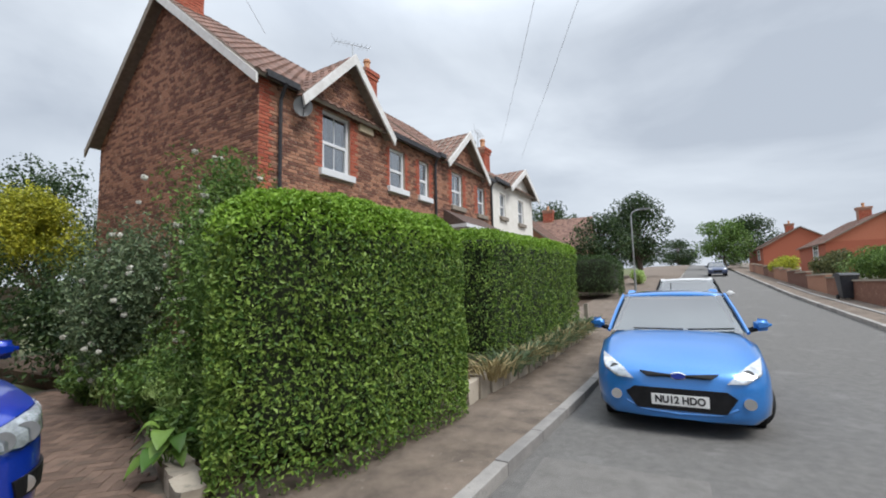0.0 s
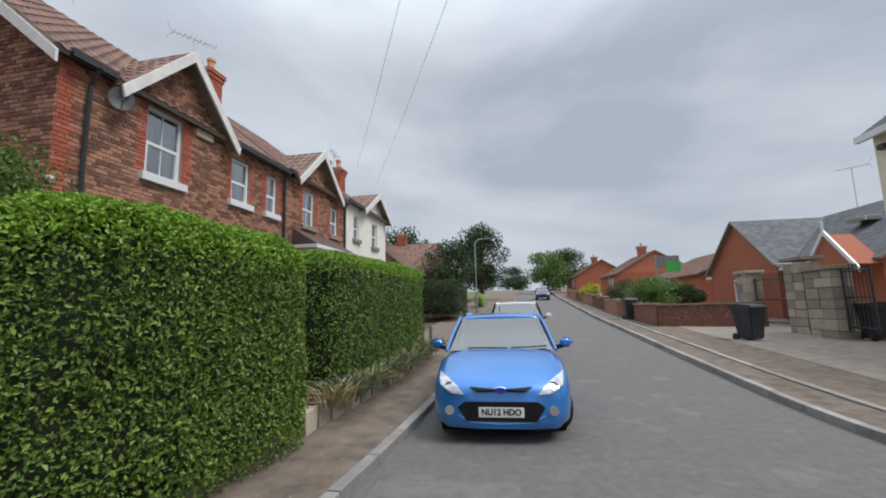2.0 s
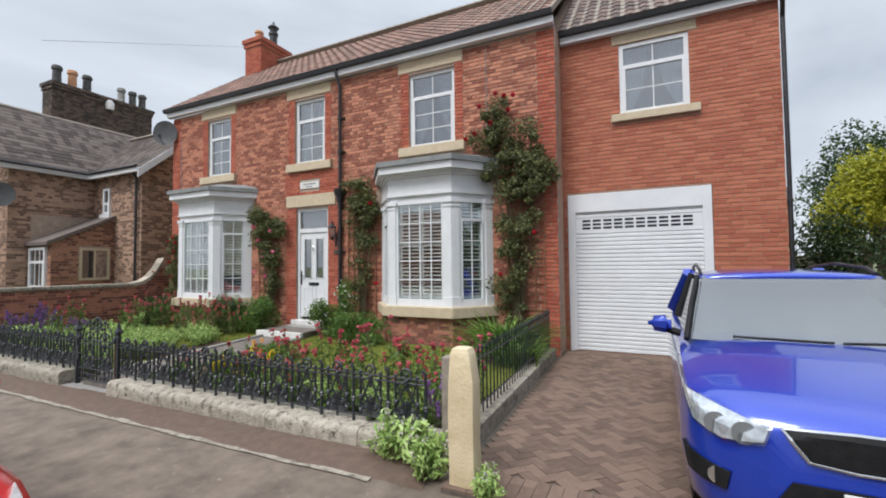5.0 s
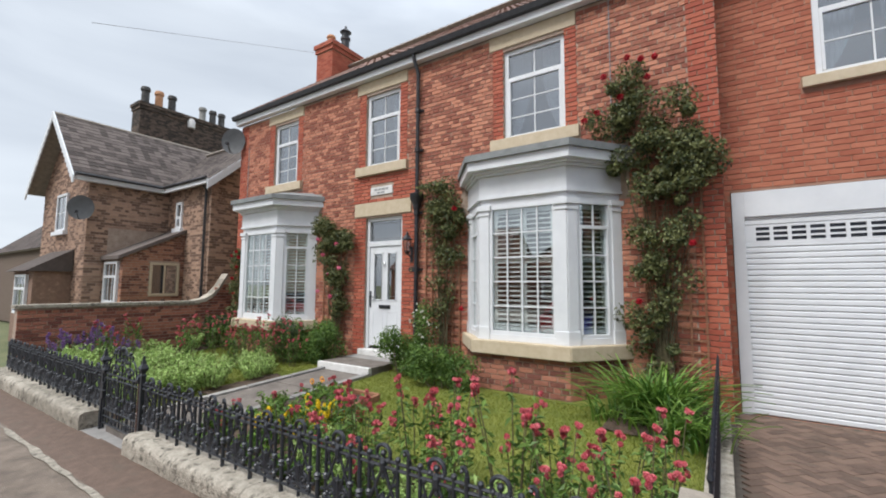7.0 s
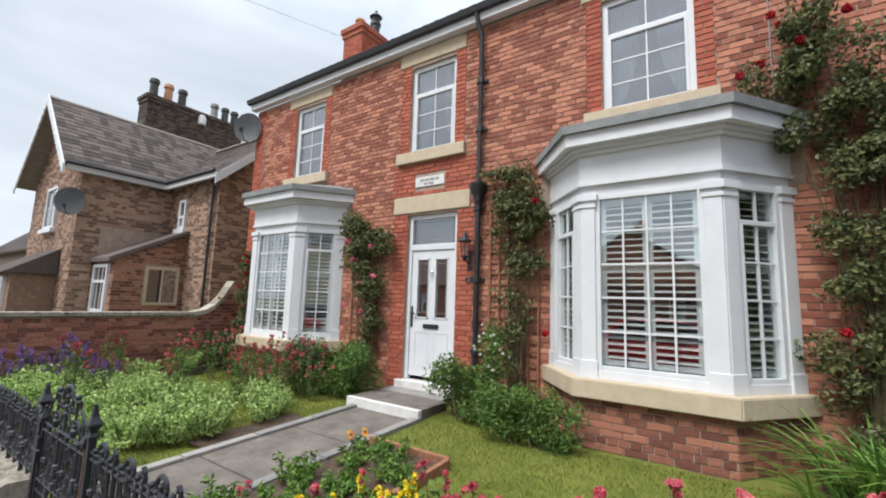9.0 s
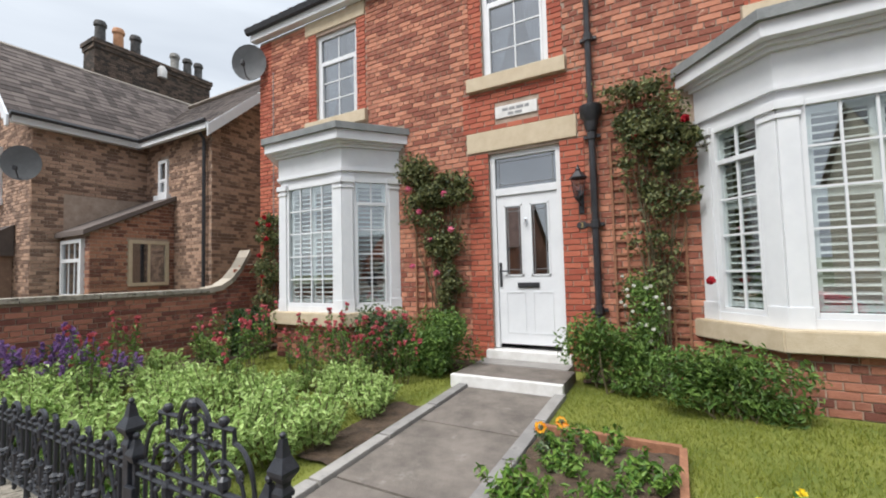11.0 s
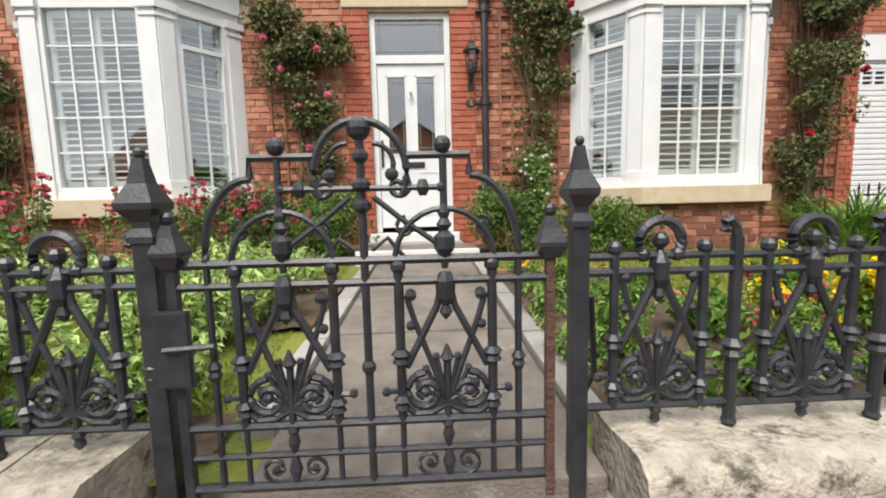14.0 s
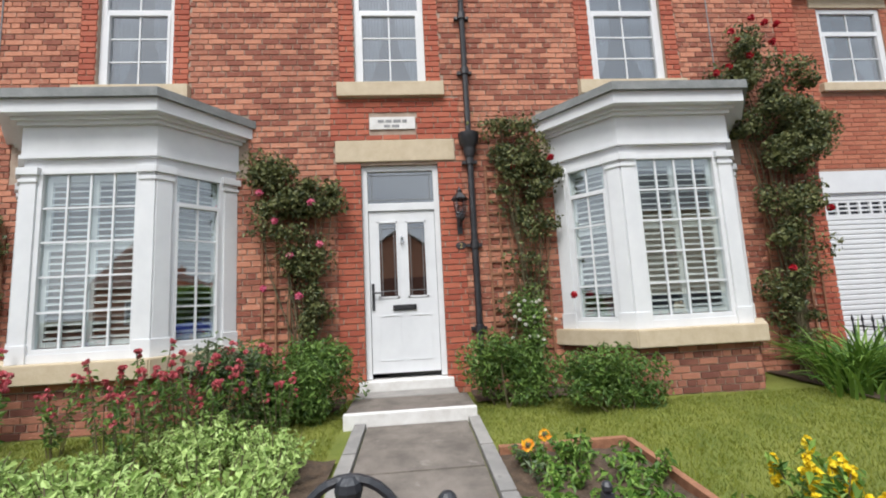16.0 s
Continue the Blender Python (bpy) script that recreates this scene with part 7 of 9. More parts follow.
casement(brow, LX - 2.5, LX - 1.3, 0.8, 2.0, 5.25, cols=3, top=0.3, rows=1, curtain=False)
far_l = thing("far_cottage", "grey slate-roofed house further along the street", "house")
part("wall", box(B(), -34, -26, 7.0, 14, -0.1, 3.2), "brick_soot", far_l)
roof_side(far_l, Matrix.Translation((-34.2, 6.8, 3.2)), 8.4, 5.6, 42, "slate", True)

# ---- hedges, shrubs and border beside the drive ----


def bend1(p):
    q = p.copy()
    q[:, 1] += 0.55 * np.clip((2.7 - p[:, 0]) / 0.9, 0, 1) ** 1.5 * np.clip((3.6 - p[:, 1]) / 1.6, 0, 1) - 0.10 * (p[:, 0] - 2.4)
    q[:, 0] += 0.72 * (p[:, 1] - 2.1) * np.clip((3.6 - p[:, 0]) / 1.8, 0, 1)
    return q


hedge("privet_hedge", "tall clipped privet hedge with rounded shoulders", (1.72, 2.1, 0.12), (4.75, 3.45, 2.44), 0.42, 84000, 0.043, bend=bend1, seed=71)
hedge("privet_hedge", "long clipped privet hedge behind a low garden wall", (6.25, 2.15, 0.3), (11.5, 3.6, 2.55), 0.3, 46000, 0.05, bend=lambda p: p + np.column_stack([0 * p[:, 0], -0.075 * (p[:, 0] - 6.3), 0.02 * (p[:, 0] - 6.3)]), seed=72)
hedge("dark_hedge", "rounded dark green hedge further up the street", (23.5, 1.9, 1.0), (28.0, 4.6, 3.2), 0.7, 9000, 0.09, "hedge_dark", "hedge_dark", seed=73)
lowwall = thing("low_garden_wall", "low rubble garden wall with plants spilling over", "wall", kind="structure")
x = 4.9
rw = random.Random(5)
while x < 12:
    ln = rw.uniform(0.2, 0.42)
    y = 2.08 - 0.075 * (x - 6)
    bm = bmesh.new()
    bmesh.ops.create_cube(bm, size=1)
    bmesh.ops.subdivide_edges(bm, edges=bm.edges, cuts=2, use_grid_fill=True)
    hgt = rw.uniform(0.26, 0.4)
    for v in bm.verts:
        q = Vector((x + (v.co.x + 0.5) * ln, y + v.co.y * 0.22, pave_z(x) - 0.1 + (v.co.z + 0.5) * hgt))
        v.co = q + 0.03 * Vector((noise.noise(q * 4), noise.noise(q * 4 + Vector((5, 0, 0))), noise.noise(q * 4 + Vector((0, 5, 0)))))
    smooth(part("wall_stone", bm, "sandstone", lowwall), 60)
    x += ln + 0.01
for k in range(15):
    x = 5.6 + k * 0.4
    strap_clump("grass_tuft", "pale dry grassy tuft hanging over the low wall" if k % 3 == 0 else "green grassy tuft hanging over the low wall", (x, 1.95 - 0.075 * (x - 6), pave_z(x) + 0.24), 110, 0.38, "dry" if k % 3 == 0 else "leaf_grey", 80 + k)["group"] = "tufts along the low wall"
end_post = thing("fence_post", "short dark timber post at the end of the hedge", "post")
part("post_shaft", box(B(), 11.6, 11.7, 1.6, 1.7, 0.2, 1.1, 0.01), "wood_grey", end_post)
border = thing("border_edging", "dark rough stones edging the shrub border", "edging", kind="structure")
for k in range(22):
    y = 2.95 + k * 0.27
    xx = right_edge(y) + 0.1
    bm = bmesh.new()
    bmesh.ops.create_cube(bm, size=1)
    bmesh.ops.subdivide_edges(bm, edges=bm.edges, cuts=2, use_grid_fill=True)
    for v in bm.verts:
        q = Vector((xx + v.co.x * 0.2 + 0.08 * v.co.y, y + v.co.y * 0.29, 0.06 + v.co.z * 0.3))
        v.co = q + 0.035 * Vector((noise.noise(q * 5), noise.noise(q * 5 + Vector((4, 0, 0))), noise.noise(q * 5 + Vector((0, 4, 0)))))
    smooth(part("edge_stone", bm, "sandstone", border), 60)
bsoil = B()
prism(bsoil, [(right_edge(2.95) + 0.15, 2.9), (5.2, 2.4), (5.2, 14), (right_edge(9) + 0.15, 14), (right_edge(9) + 0.15, 9), (right_edge(6) + 0.15, 6), (right_edge(4.5) + 0.15, 4.5)], -0.1, 0.14)
tagged(part("border_soil", bsoil, "soil"), "dark soil under the shrubs", "flower bed", kind="structure")
shrub("white_rose_bush", "tall rambling rose bush with white flowers", (3.65, 5.2, 1.95), (0.95, 0.9, 1.75), 20000, 0.06, "leaf", 91, 40, "white_flower", 110, 10, flower_size=0.05)
shrub("white_rose_bush", "rambling shrub with small white flowers by the hedge", (2.95, 4.1, 1.35), (0.75, 0.7, 1.35), 12000, 0.055, "leaf", 92, 20, "white_flower", 40, 8, flower_size=0.028)
shrub("white_rose_bush", "sprawling grey-green rose bush with white flowers over the border", (2.75, 5.7, 1.55), (0.85, 0.9, 1.3), 12000, 0.058, "leaf_grey", 123, 30, "white_flower", 70, 10, flower_size=0.04)
shrub("border_shrub", "bright green leafy shrub spilling over the edging", (2.75, 4.6, 0.6), (0.6, 0.9, 0.6), 7000, 0.07, "leaf", 93, 14, "yellow", 6, flower_size=0.02)
shrub("border_shrub", "low mixed green foliage along the border edge", (3.1, 6.0, 0.65), (0.65, 1.0, 0.65), 6000, 0.08, "leaf_pale", 94, 14)
shrub("border_shrub", "large dark evergreen shrub behind the car", (3.6, 9.0, 1.2), (1.5, 1.6, 1.35), 9000, 0.09, "leaf_dark", 95, 24)
shrub("border_shrub", "dark rounded evergreen beside the extension", (2.6, 12.0, 1.4), (1.2, 1.2, 1.6), 6000, 0.1, "leaf_dark", 96, 20)
shrub("white_rose_bush", "white-flowered climber against the brick gable", (4.6, 6.6, 1.9), (0.75, 0.9, 1.6), 7000, 0.06, "leaf_dark", 97, 22, "white_flower", 60, 8, flower_size=0.035)
shrub("golden_conifer", "bright golden conifer behind the dark shrubs", (4.45, 14.5, 3.3), (1.6, 1.3, 1.6), 15000, 0.09, "leaf_gold", 98, 20)
tree("garden_tree", "dark green tree behind the golden conifer", (7.9, 23, 0), 7.6, 2.9, 9000, 0.16, "leaf_dark", 99, 0.15)
hosta = thing("hosta", "hosta with broad pale green leaves by the hedge", "plant", Matrix.Translation((2.05, 3.5, 0.08)) @ Matrix.Diagonal((0.8, 0.8, 0.8, 1)))
hr = random.Random(8)
for k in range(11):
    a, ln = hr.uniform(2.2, 5.6), hr.uniform(0.18, 0.3)
    z0 = hr.uniform(0.15, 0.5)
    bm, n = B(), 6
    rows_v = []
    for j in range(n + 1):
        t = j / n
        w = 0.5 * ln * math.sin(math.pi * (0.08 + 0.92 * t)) ** 0.8
        c = Vector((math.cos(a) * (0.1 + ln * t), math.sin(a) * (0.1 + ln * t), z0 + 0.08 * math.sin(math.pi * t) - 0.1 * t * t))
        s = Vector((-math.sin(a), math.cos(a), 0)) * w * 0.8
        rows_v.append([bm.verts.new(c - s + Vector((0, 0, 0.02))), bm.verts.new(c), bm.verts.new(c + s + Vector((0, 0, 0.02)))])
    for r0, r1 in zip(rows_v, rows_v[1:]):
        for j in range(2):
            bm.faces.new((r0[j], r0[j + 1], r1[j + 1], r1[j]))
    tube(bm, [(0, 0, 0), (math.cos(a) * 0.1, math.sin(a) * 0.1, z0)], 0.006, 4)
    smooth(part("leaf", bm, "leaf_strap", hosta), 70)

shrub("border_shrub", "lush low foliage between the edging and the hedge", (2.35, 3.7, 0.4), (0.35, 0.45, 0.4), 2600, 0.065, "leaf", 120, 12)
shrub("border_shrub", "feathery ferns and foliage along the border", (2.6, 4.3, 0.55), (0.4, 0.55, 0.5), 2600, 0.09, "leaf_pale", 121, 12, aspect=0.25)
shrub("border_shrub", "low trailing greenery over the edging stones", (3.0, 7.2, 0.4), (0.45, 0.9, 0.4), 2800, 0.07, "leaf", 122, 12)

# ---- cars ----
from mathutils.bvhtree import BVHTree


def loft(sections):
    """A closed body from cross-sections (y, half ring of (x, z) from the bottom centre to the top centre)."""
    bm, rings = B(), []
    for y, half in sections:
        ring = [(x, z) for x, z in half] + [(-x, z) for x, z in half[-2:0:-1]]
        rings.append([bm.verts.new((x, y, z)) for x, z in ring])
    n = len(rings[0])
    for a, b in zip(rings, rings[1:]):
        for j in range(n):
            bm.faces.new((a[j], a[(j + 1) % n], b[(j + 1) % n], b[j]))
    bm.faces.new(rings[0])
    bm.faces.new(rings[-1][::-1])
    bmesh.ops.recalc_face_normals(bm, faces=bm.faces)
    return bm


def curve_at(xs, vs, x):
    """A smooth curve through (xs, vs), with flat-limited slopes so that it never overshoots."""
    d = np.diff(vs) / np.diff(xs)
    s = np.concatenate([[d[0]], np.where(d[1:] * d[:-1] > 0, 2 * d[1:] * d[:-1] / (d[1:] + d[:-1] + 1e-12), 0), [d[-1]]])
    i = int(np.clip(np.searchsorted(xs, x) - 1, 0, len(xs) - 2))
    h = xs[i + 1] - xs[i]
    t = (x - xs[i]) / h
    return (2 * t ** 3 - 3 * t ** 2 + 1) * vs[i] + (t ** 3 - 2 * t ** 2 + t) * h * s[i] + (3 * t ** 2 - 2 * t ** 3) * vs[i + 1] + (t ** 3 - t ** 2) * h * s[i + 1]


FRONTS = {}


def skin(key):
    """y of the car's front skin at (x, z)."""
    t = FRONTS[key]

    def at(x, z):
        hit = t.ray_cast(Vector((x, -2, z)), Vector((0, 1, 0)))[0]
        k = 0
        while hit is None and k < 20:
            k += 1
            hit = t.ray_cast(Vector((x * (1 - 0.02 * k), -2, z)), Vector((0, 1, 0)))[0]
        return hit.y if hit else 0.3
    return at


def sub(ob, levels=2):
    md = ob.modifiers.new("round", "SUBSURF")
    md.levels = md.render_levels = levels
    for p in ob.data.polygons:
        p.use_smooth = True
    return ob


def frustum(bm, base, top, inset=0.0):
    """Between two rectangles (x, y0, y1, z): half width, front, rear, height."""
    (xb, f0, r0, z0), (xt, f1, r1, z1) = base, top
    v = [bm.verts.new(p) for p in ((-xb, f0, z0), (xb, f0, z0), (xb, r0, z0), (-xb, r0, z0), (-xt, f1, z1), (xt, f1, z1), (xt, r1, z1), (-xt, r1, z1))]
    for q in ((4, 5, 6, 7), (0, 1, 5, 4), (1, 2, 6, 5), (2, 3, 7, 6), (3, 0, 4, 7)):
        bm.faces.new([v[i] for i in q])
    return bm


def wheel(parent, x, y, r, w, turn=0.0):
    m = Matrix.Translation((x, y, r)) @ Matrix.Rotation(turn, 4, "Z") @ Matrix.Rotation(math.pi / 2, 4, "Y")
    t = lathe(B(), [(r * 0.62, -w / 2), (r * 0.93, -w / 2), (r, -w * 0.36), (r, w * 0.36), (r * 0.93, w / 2), (r * 0.62, w / 2)], (0, 0, 0), 28)
    ty = smooth(part("wheel", t, "rubber", parent, "black tyre on a silver wheel"), 30)
    ty.matrix_basis = m
    rim = B()
    lathe(rim, [(r * 0.2, -w * 0.1), (r * 0.64, -w * 0.3), (r * 0.66, -w * 0.48), (r * 0.62, -w * 0.5), (r * 0.6, w * 0.5), (r * 0.66, w * 0.48), (r * 0.64, w * 0.3), (r * 0.2, w * 0.1)], (0, 0, 0), 24)
    for k in range(5):
        a = 2 * math.pi * k / 5
        for s in (-1, 1):
            tube(rim, [(r * 0.12 * math.cos(a), r * 0.12 * math.sin(a), s * w * 0.42), (r * 0.62 * math.cos(a), r * 0.62 * math.sin(a), s * w * 0.46)], r * 0.07, 6)
    part("rim", rim, "alloy", ty)


def car(name, label, m, paint, L, Wd, H, nose, glassh, wheels_y, r, turn=0.0, boxy=1.0):
    """Body loft, greenhouse, roof, pillars, mirrors and wheels. The front is at y = 0, facing -y."""
    c = thing(name, label, "car", m)
    w = Wd / 2
    gz0, gz1, cowl, rf, rr, rb = glassh

    def half(wb, zb, zs, zt, ws):
        return [(0, zb), (wb * 0.55, zb), (wb * 0.88, zb + 0.015), (wb * 0.975, zb + 0.09), (wb, zb + 0.45 * (zs - zb)), (wb * 0.995, zb + 0.75 * (zs - zb)), (ws, zs), (ws * 0.86, zt - 0.035), (ws * 0.62, zt - 0.01), (ws * 0.3, zt), (0, zt)]
    keys = np.array([[y, wb * w, zb, zs, zt, ws * w] for y, wb, zb, zs, zt, ws in nose])
    ys = np.unique(np.concatenate([np.linspace(0, 0.3, 9), np.linspace(0.3, keys[-1, 0], 26)]))
    secs = [(y, half(*(curve_at(keys[:, 0], keys[:, k], y) for k in range(1, 6)))) for y in ys]
    body_bm = loft(secs)
    tree_ = BVHTree.FromBMesh(body_bm)
    FRONTS[name + paint] = tree_
    smooth(part("body", body_bm, paint, c), 50)
    g = frustum(B(), (w * 0.90, cowl, rb, gz0), (w * 0.735, rf, rr, gz1))
    bmesh.ops.bevel(g, geom=[e for e in g.edges], offset=0.04, segments=2, affect="EDGES")
    part("greenhouse", g, "car_glass", c, "tinted car windows")
    part("cabin", frustum(B(), (w * 0.84, cowl + 0.32, rb - 0.12, gz0 - 0.05), (w * 0.66, rf + 0.4, rr - 0.12, gz1 - 0.07)), "grey_plastic", c)
    roof = loft([(y, [(0, z - 0.05), (wd * 0.9, z - 0.05), (wd, z - 0.03), (wd * 0.92, z + 0.0), (wd * 0.5, z + 0.025), (0, z + 0.03)]) for y, wd, z in ((rf - 0.03, w * 0.755, gz1 - 0.0), (rf + 0.1, w * 0.775, gz1 + 0.02), (rf + 0.8, w * 0.74, H - 0.03), (rr - 0.3, w * 0.72, gz1 + 0.015), (rr + 0.05, w * 0.68, gz1 - 0.02))])
    sub(part("roof", roof, paint, c), 2)
    for s in (-1, 1):
        pl = tube(B(), [(s * w * 0.90, cowl - 0.02, gz0), (s * w * 0.825, (cowl + rf) / 2, (gz0 + gz1) / 2 + 0.015), (s * w * 0.74, rf, gz1)], 0.022, 6)
        # black on some cars stands in for body-coloured front pillars looking dark in shade
        part("pillar", pl, paint if paint in ("car_sky", "car_red") else "black_plastic", c)
        part("pillar", tube(B(), [(s * w * 0.905, (rf + rr) / 2, gz0), (s * w * 0.72, (rf + rr) / 2 + 0.05, gz1)], 0.04, 6), "black_plastic", c)
        part("pillar", tube(B(), [(s * w * 0.90, rb - 0.15, gz0), (s * w * 0.70, rr - 0.1, gz1)], 0.09, 6), paint, c)
        mir = bmesh.new()
        bmesh.ops.create_cube(mir, size=1)
        for v in mir.verts:
            v.co = Vector((s * (w + 0.1) + v.co.x * 0.19, cowl + 0.28 + v.co.y * 0.12 + s * v.co.x * 0.04, gz0 + 0.08 + v.co.z * (0.145 - 0.05 * s * v.co.x)))
        bmesh.ops.bevel(mir, geom=list(mir.edges), offset=0.045, segments=3, affect="EDGES")
        mo = smooth(part("door_mirror", mir, paint, c), 60)
        part("mirror_arm", tube(B(), [(s * w * 0.93, cowl + 0.3, gz0 - 0.0), (s * (w + 0.07), cowl + 0.3, gz0 + 0.04)], 0.035, 6), "black_plastic", mo)
    for k, y in enumerate(wheels_y):
        for s in (-1, 1):
            wheel(c, s * (w - 0.17), y, r, 0.2, turn if k == 0 else 0)
            arch = tube(B(), [(s * (w - 0.075), y + (r + 0.05) * math.cos(a), r + (r + 0.05) * math.sin(a)) for a in (math.pi * j / 12 for j in range(13))], 0.025, 5)
            part("wheel_arch", arch, "black_plastic", c)
            well = lathe(B(), [(r + 0.04, -0.12), (r + 0.04, 0.122)], (0, 0, 0), 20)
            wl_ob = part("wheel_well", well, "black_plastic", c)
            wl_ob.matrix_basis = Matrix.Translation((s * (w - 0.19), y, r)) @ Matrix.Rotation(math.pi / 2, 4, "Y")
    wip = tube(B(), [(-0.55 * w, cowl + 0.02, gz0 + 0.035), (0.1, cowl + 0.0, gz0 + 0.03)], 0.01, 5)
    tube(wip, [(0.15, cowl + 0.0, gz0 + 0.03), (0.75 * w, cowl + 0.03, gz0 + 0.05)], 0.01, 5)
    part("wiper", wip, "black_plastic", c)
    return c


def plate(parent, text, y, z, tilt=0.0, size=0.085):
    bm = box(B(), -0.26, 0.26, -0.006, 0.006, -0.056, 0.056, 0.004)
    p = part("number_plate", bm, "plate", parent, "white number plate with black characters")
    p.matrix_basis = Matrix.Translation((0, y, z)) @ Matrix.Rotation(tilt, 4, "X")
    writing(text, size * 1.18, Matrix.Translation((0, -0.0085, 0)) @ Matrix.Rotation(math.pi / 2, 4, "X") @ Matrix.Diagonal((0.9, 1, 1, 1)), "ink", p, bold=0.0035)


def dense(pts, n=6):
    return [(a[0] + (b[0] - a[0]) * k / n, a[1] + (b[1] - a[1]) * k / n) for a, b in zip(pts, pts[1:]) for k in range(n)] + [pts[-1]]


def panel(parent, name, pts, y_of, mat, depth=0.03, label="", bev=0.0):
    """A plate with the outline pts (x, z), lying on the car's front skin at y_of(x, z)."""
    bm = B()
    f = bm.faces.new([bm.verts.new((x, 0, z)) for x, z in pts])
    bmesh.ops.triangulate(bm, faces=[f])
    for _ in range(3):
        bmesh.ops.subdivide_edges(bm, edges=list(bm.edges), cuts=1, use_grid_fill=True)
        bmesh.ops.triangulate(bm, faces=list(bm.faces))
    for v in bm.verts:
        v.co.y = y_of(v.co.x, v.co.z)
    bmesh.ops.recalc_face_normals(bm, faces=bm.faces)
    if sum(q.normal.y for q in bm.faces) > 0:
        bmesh.ops.reverse_faces(bm, faces=bm.faces)
    bmesh.ops.solidify(bm, geom=list(bm.faces), thickness=-min(depth, 0.015))
    return part(name, bm, mat, parent, label)


# royal blue crossover on the drive
suv = car("parked_car", "royal blue crossover car parked on the block paving", Matrix.Translation((0.21, 2.94, 0.06)) @ Matrix.Rotation(radians(-1.8), 4, "Z"), "car_royal", 4.36, 1.84, 1.6,
          [(0.0, 0.60, 0.24, 0.72, 0.80, 0.58), (0.05, 0.76, 0.22, 0.76, 0.855, 0.73), (0.14, 0.89, 0.20, 0.80, 0.895, 0.86), (0.30, 0.97, 0.20, 0.86, 0.94, 0.94), (0.55, 1.0, 0.20, 0.91, 0.985, 0.96), (1.0, 1.0, 0.22, 0.96, 1.04, 0.96), (1.4, 1.0, 0.24, 0.97, 1.06, 0.95), (2.3, 1.0, 0.24, 1.0, 1.06, 0.95), (3.4, 1.0, 0.24, 1.02, 1.06, 0.94), (4.1, 0.96, 0.3, 0.98, 1.04, 0.88), (4.33, 0.75, 0.4, 0.85, 0.95, 0.7)],
          (1.04, 1.53, 1.28, 2.05, 3.75, 4.2), (0.9, 3.5), 0.34)
on_suv = skin("parked_carcar_royal")
fr_y = lambda x, z: on_suv(x, z)
panel(suv, "grille", [(-0.47, 0.80), (-0.37, 0.672), (-0.2, 0.655), (0.2, 0.655), (0.37, 0.672), (0.47, 0.80), (0.2, 0.812), (-0.2, 0.812)], lambda x, z: fr_y(x, z) - 0.006, "black_plastic", 0.04, "black mesh grille")
bm = B()
loop = [(-0.48, 0.806), (-0.38, 0.668), (-0.2, 0.648), (0.2, 0.648), (0.38, 0.668), (0.48, 0.806), (0.2, 0.82), (-0.2, 0.82), (-0.48, 0.806)]
tube(bm, [(x, fr_y(x, z) - 0.008, z) for x, z in dense(loop)], 0.012, 6)
part("grille_surround", bm, "chrome", suv, "chrome grille surround")
bm = B()
for k in range(6):
    z = 0.675 + k * 0.025
    wgt = 0.37 + 0.1 * (z - 0.67) / 0.14
    n = 14
    tube(bm, [(-wgt + 2 * wgt * j / n, fr_y(-wgt + 2 * wgt * j / n, z) - 0.010, z + (0.006 if j % 2 else -0.006)) for j in range(n + 1)], 0.005, 4)
part("grille_mesh", bm, "black", suv)
bm = B()
for x0, x1, z0, z1 in ((-0.055, 0.055, 0.775, 0.795), (-0.055, 0.055, 0.735, 0.755), (-0.055, 0.055, 0.695, 0.715), (-0.055, -0.03, 0.755, 0.775), (0.03, 0.055, 0.715, 0.735)):
    box(bm, x0, x1, fr_y(0, 0.74) - 0.025, fr_y(0, 0.74) + 0.02, z0, z1, 0.004)
part("emblem", bm, "chrome", suv, "chrome emblem")
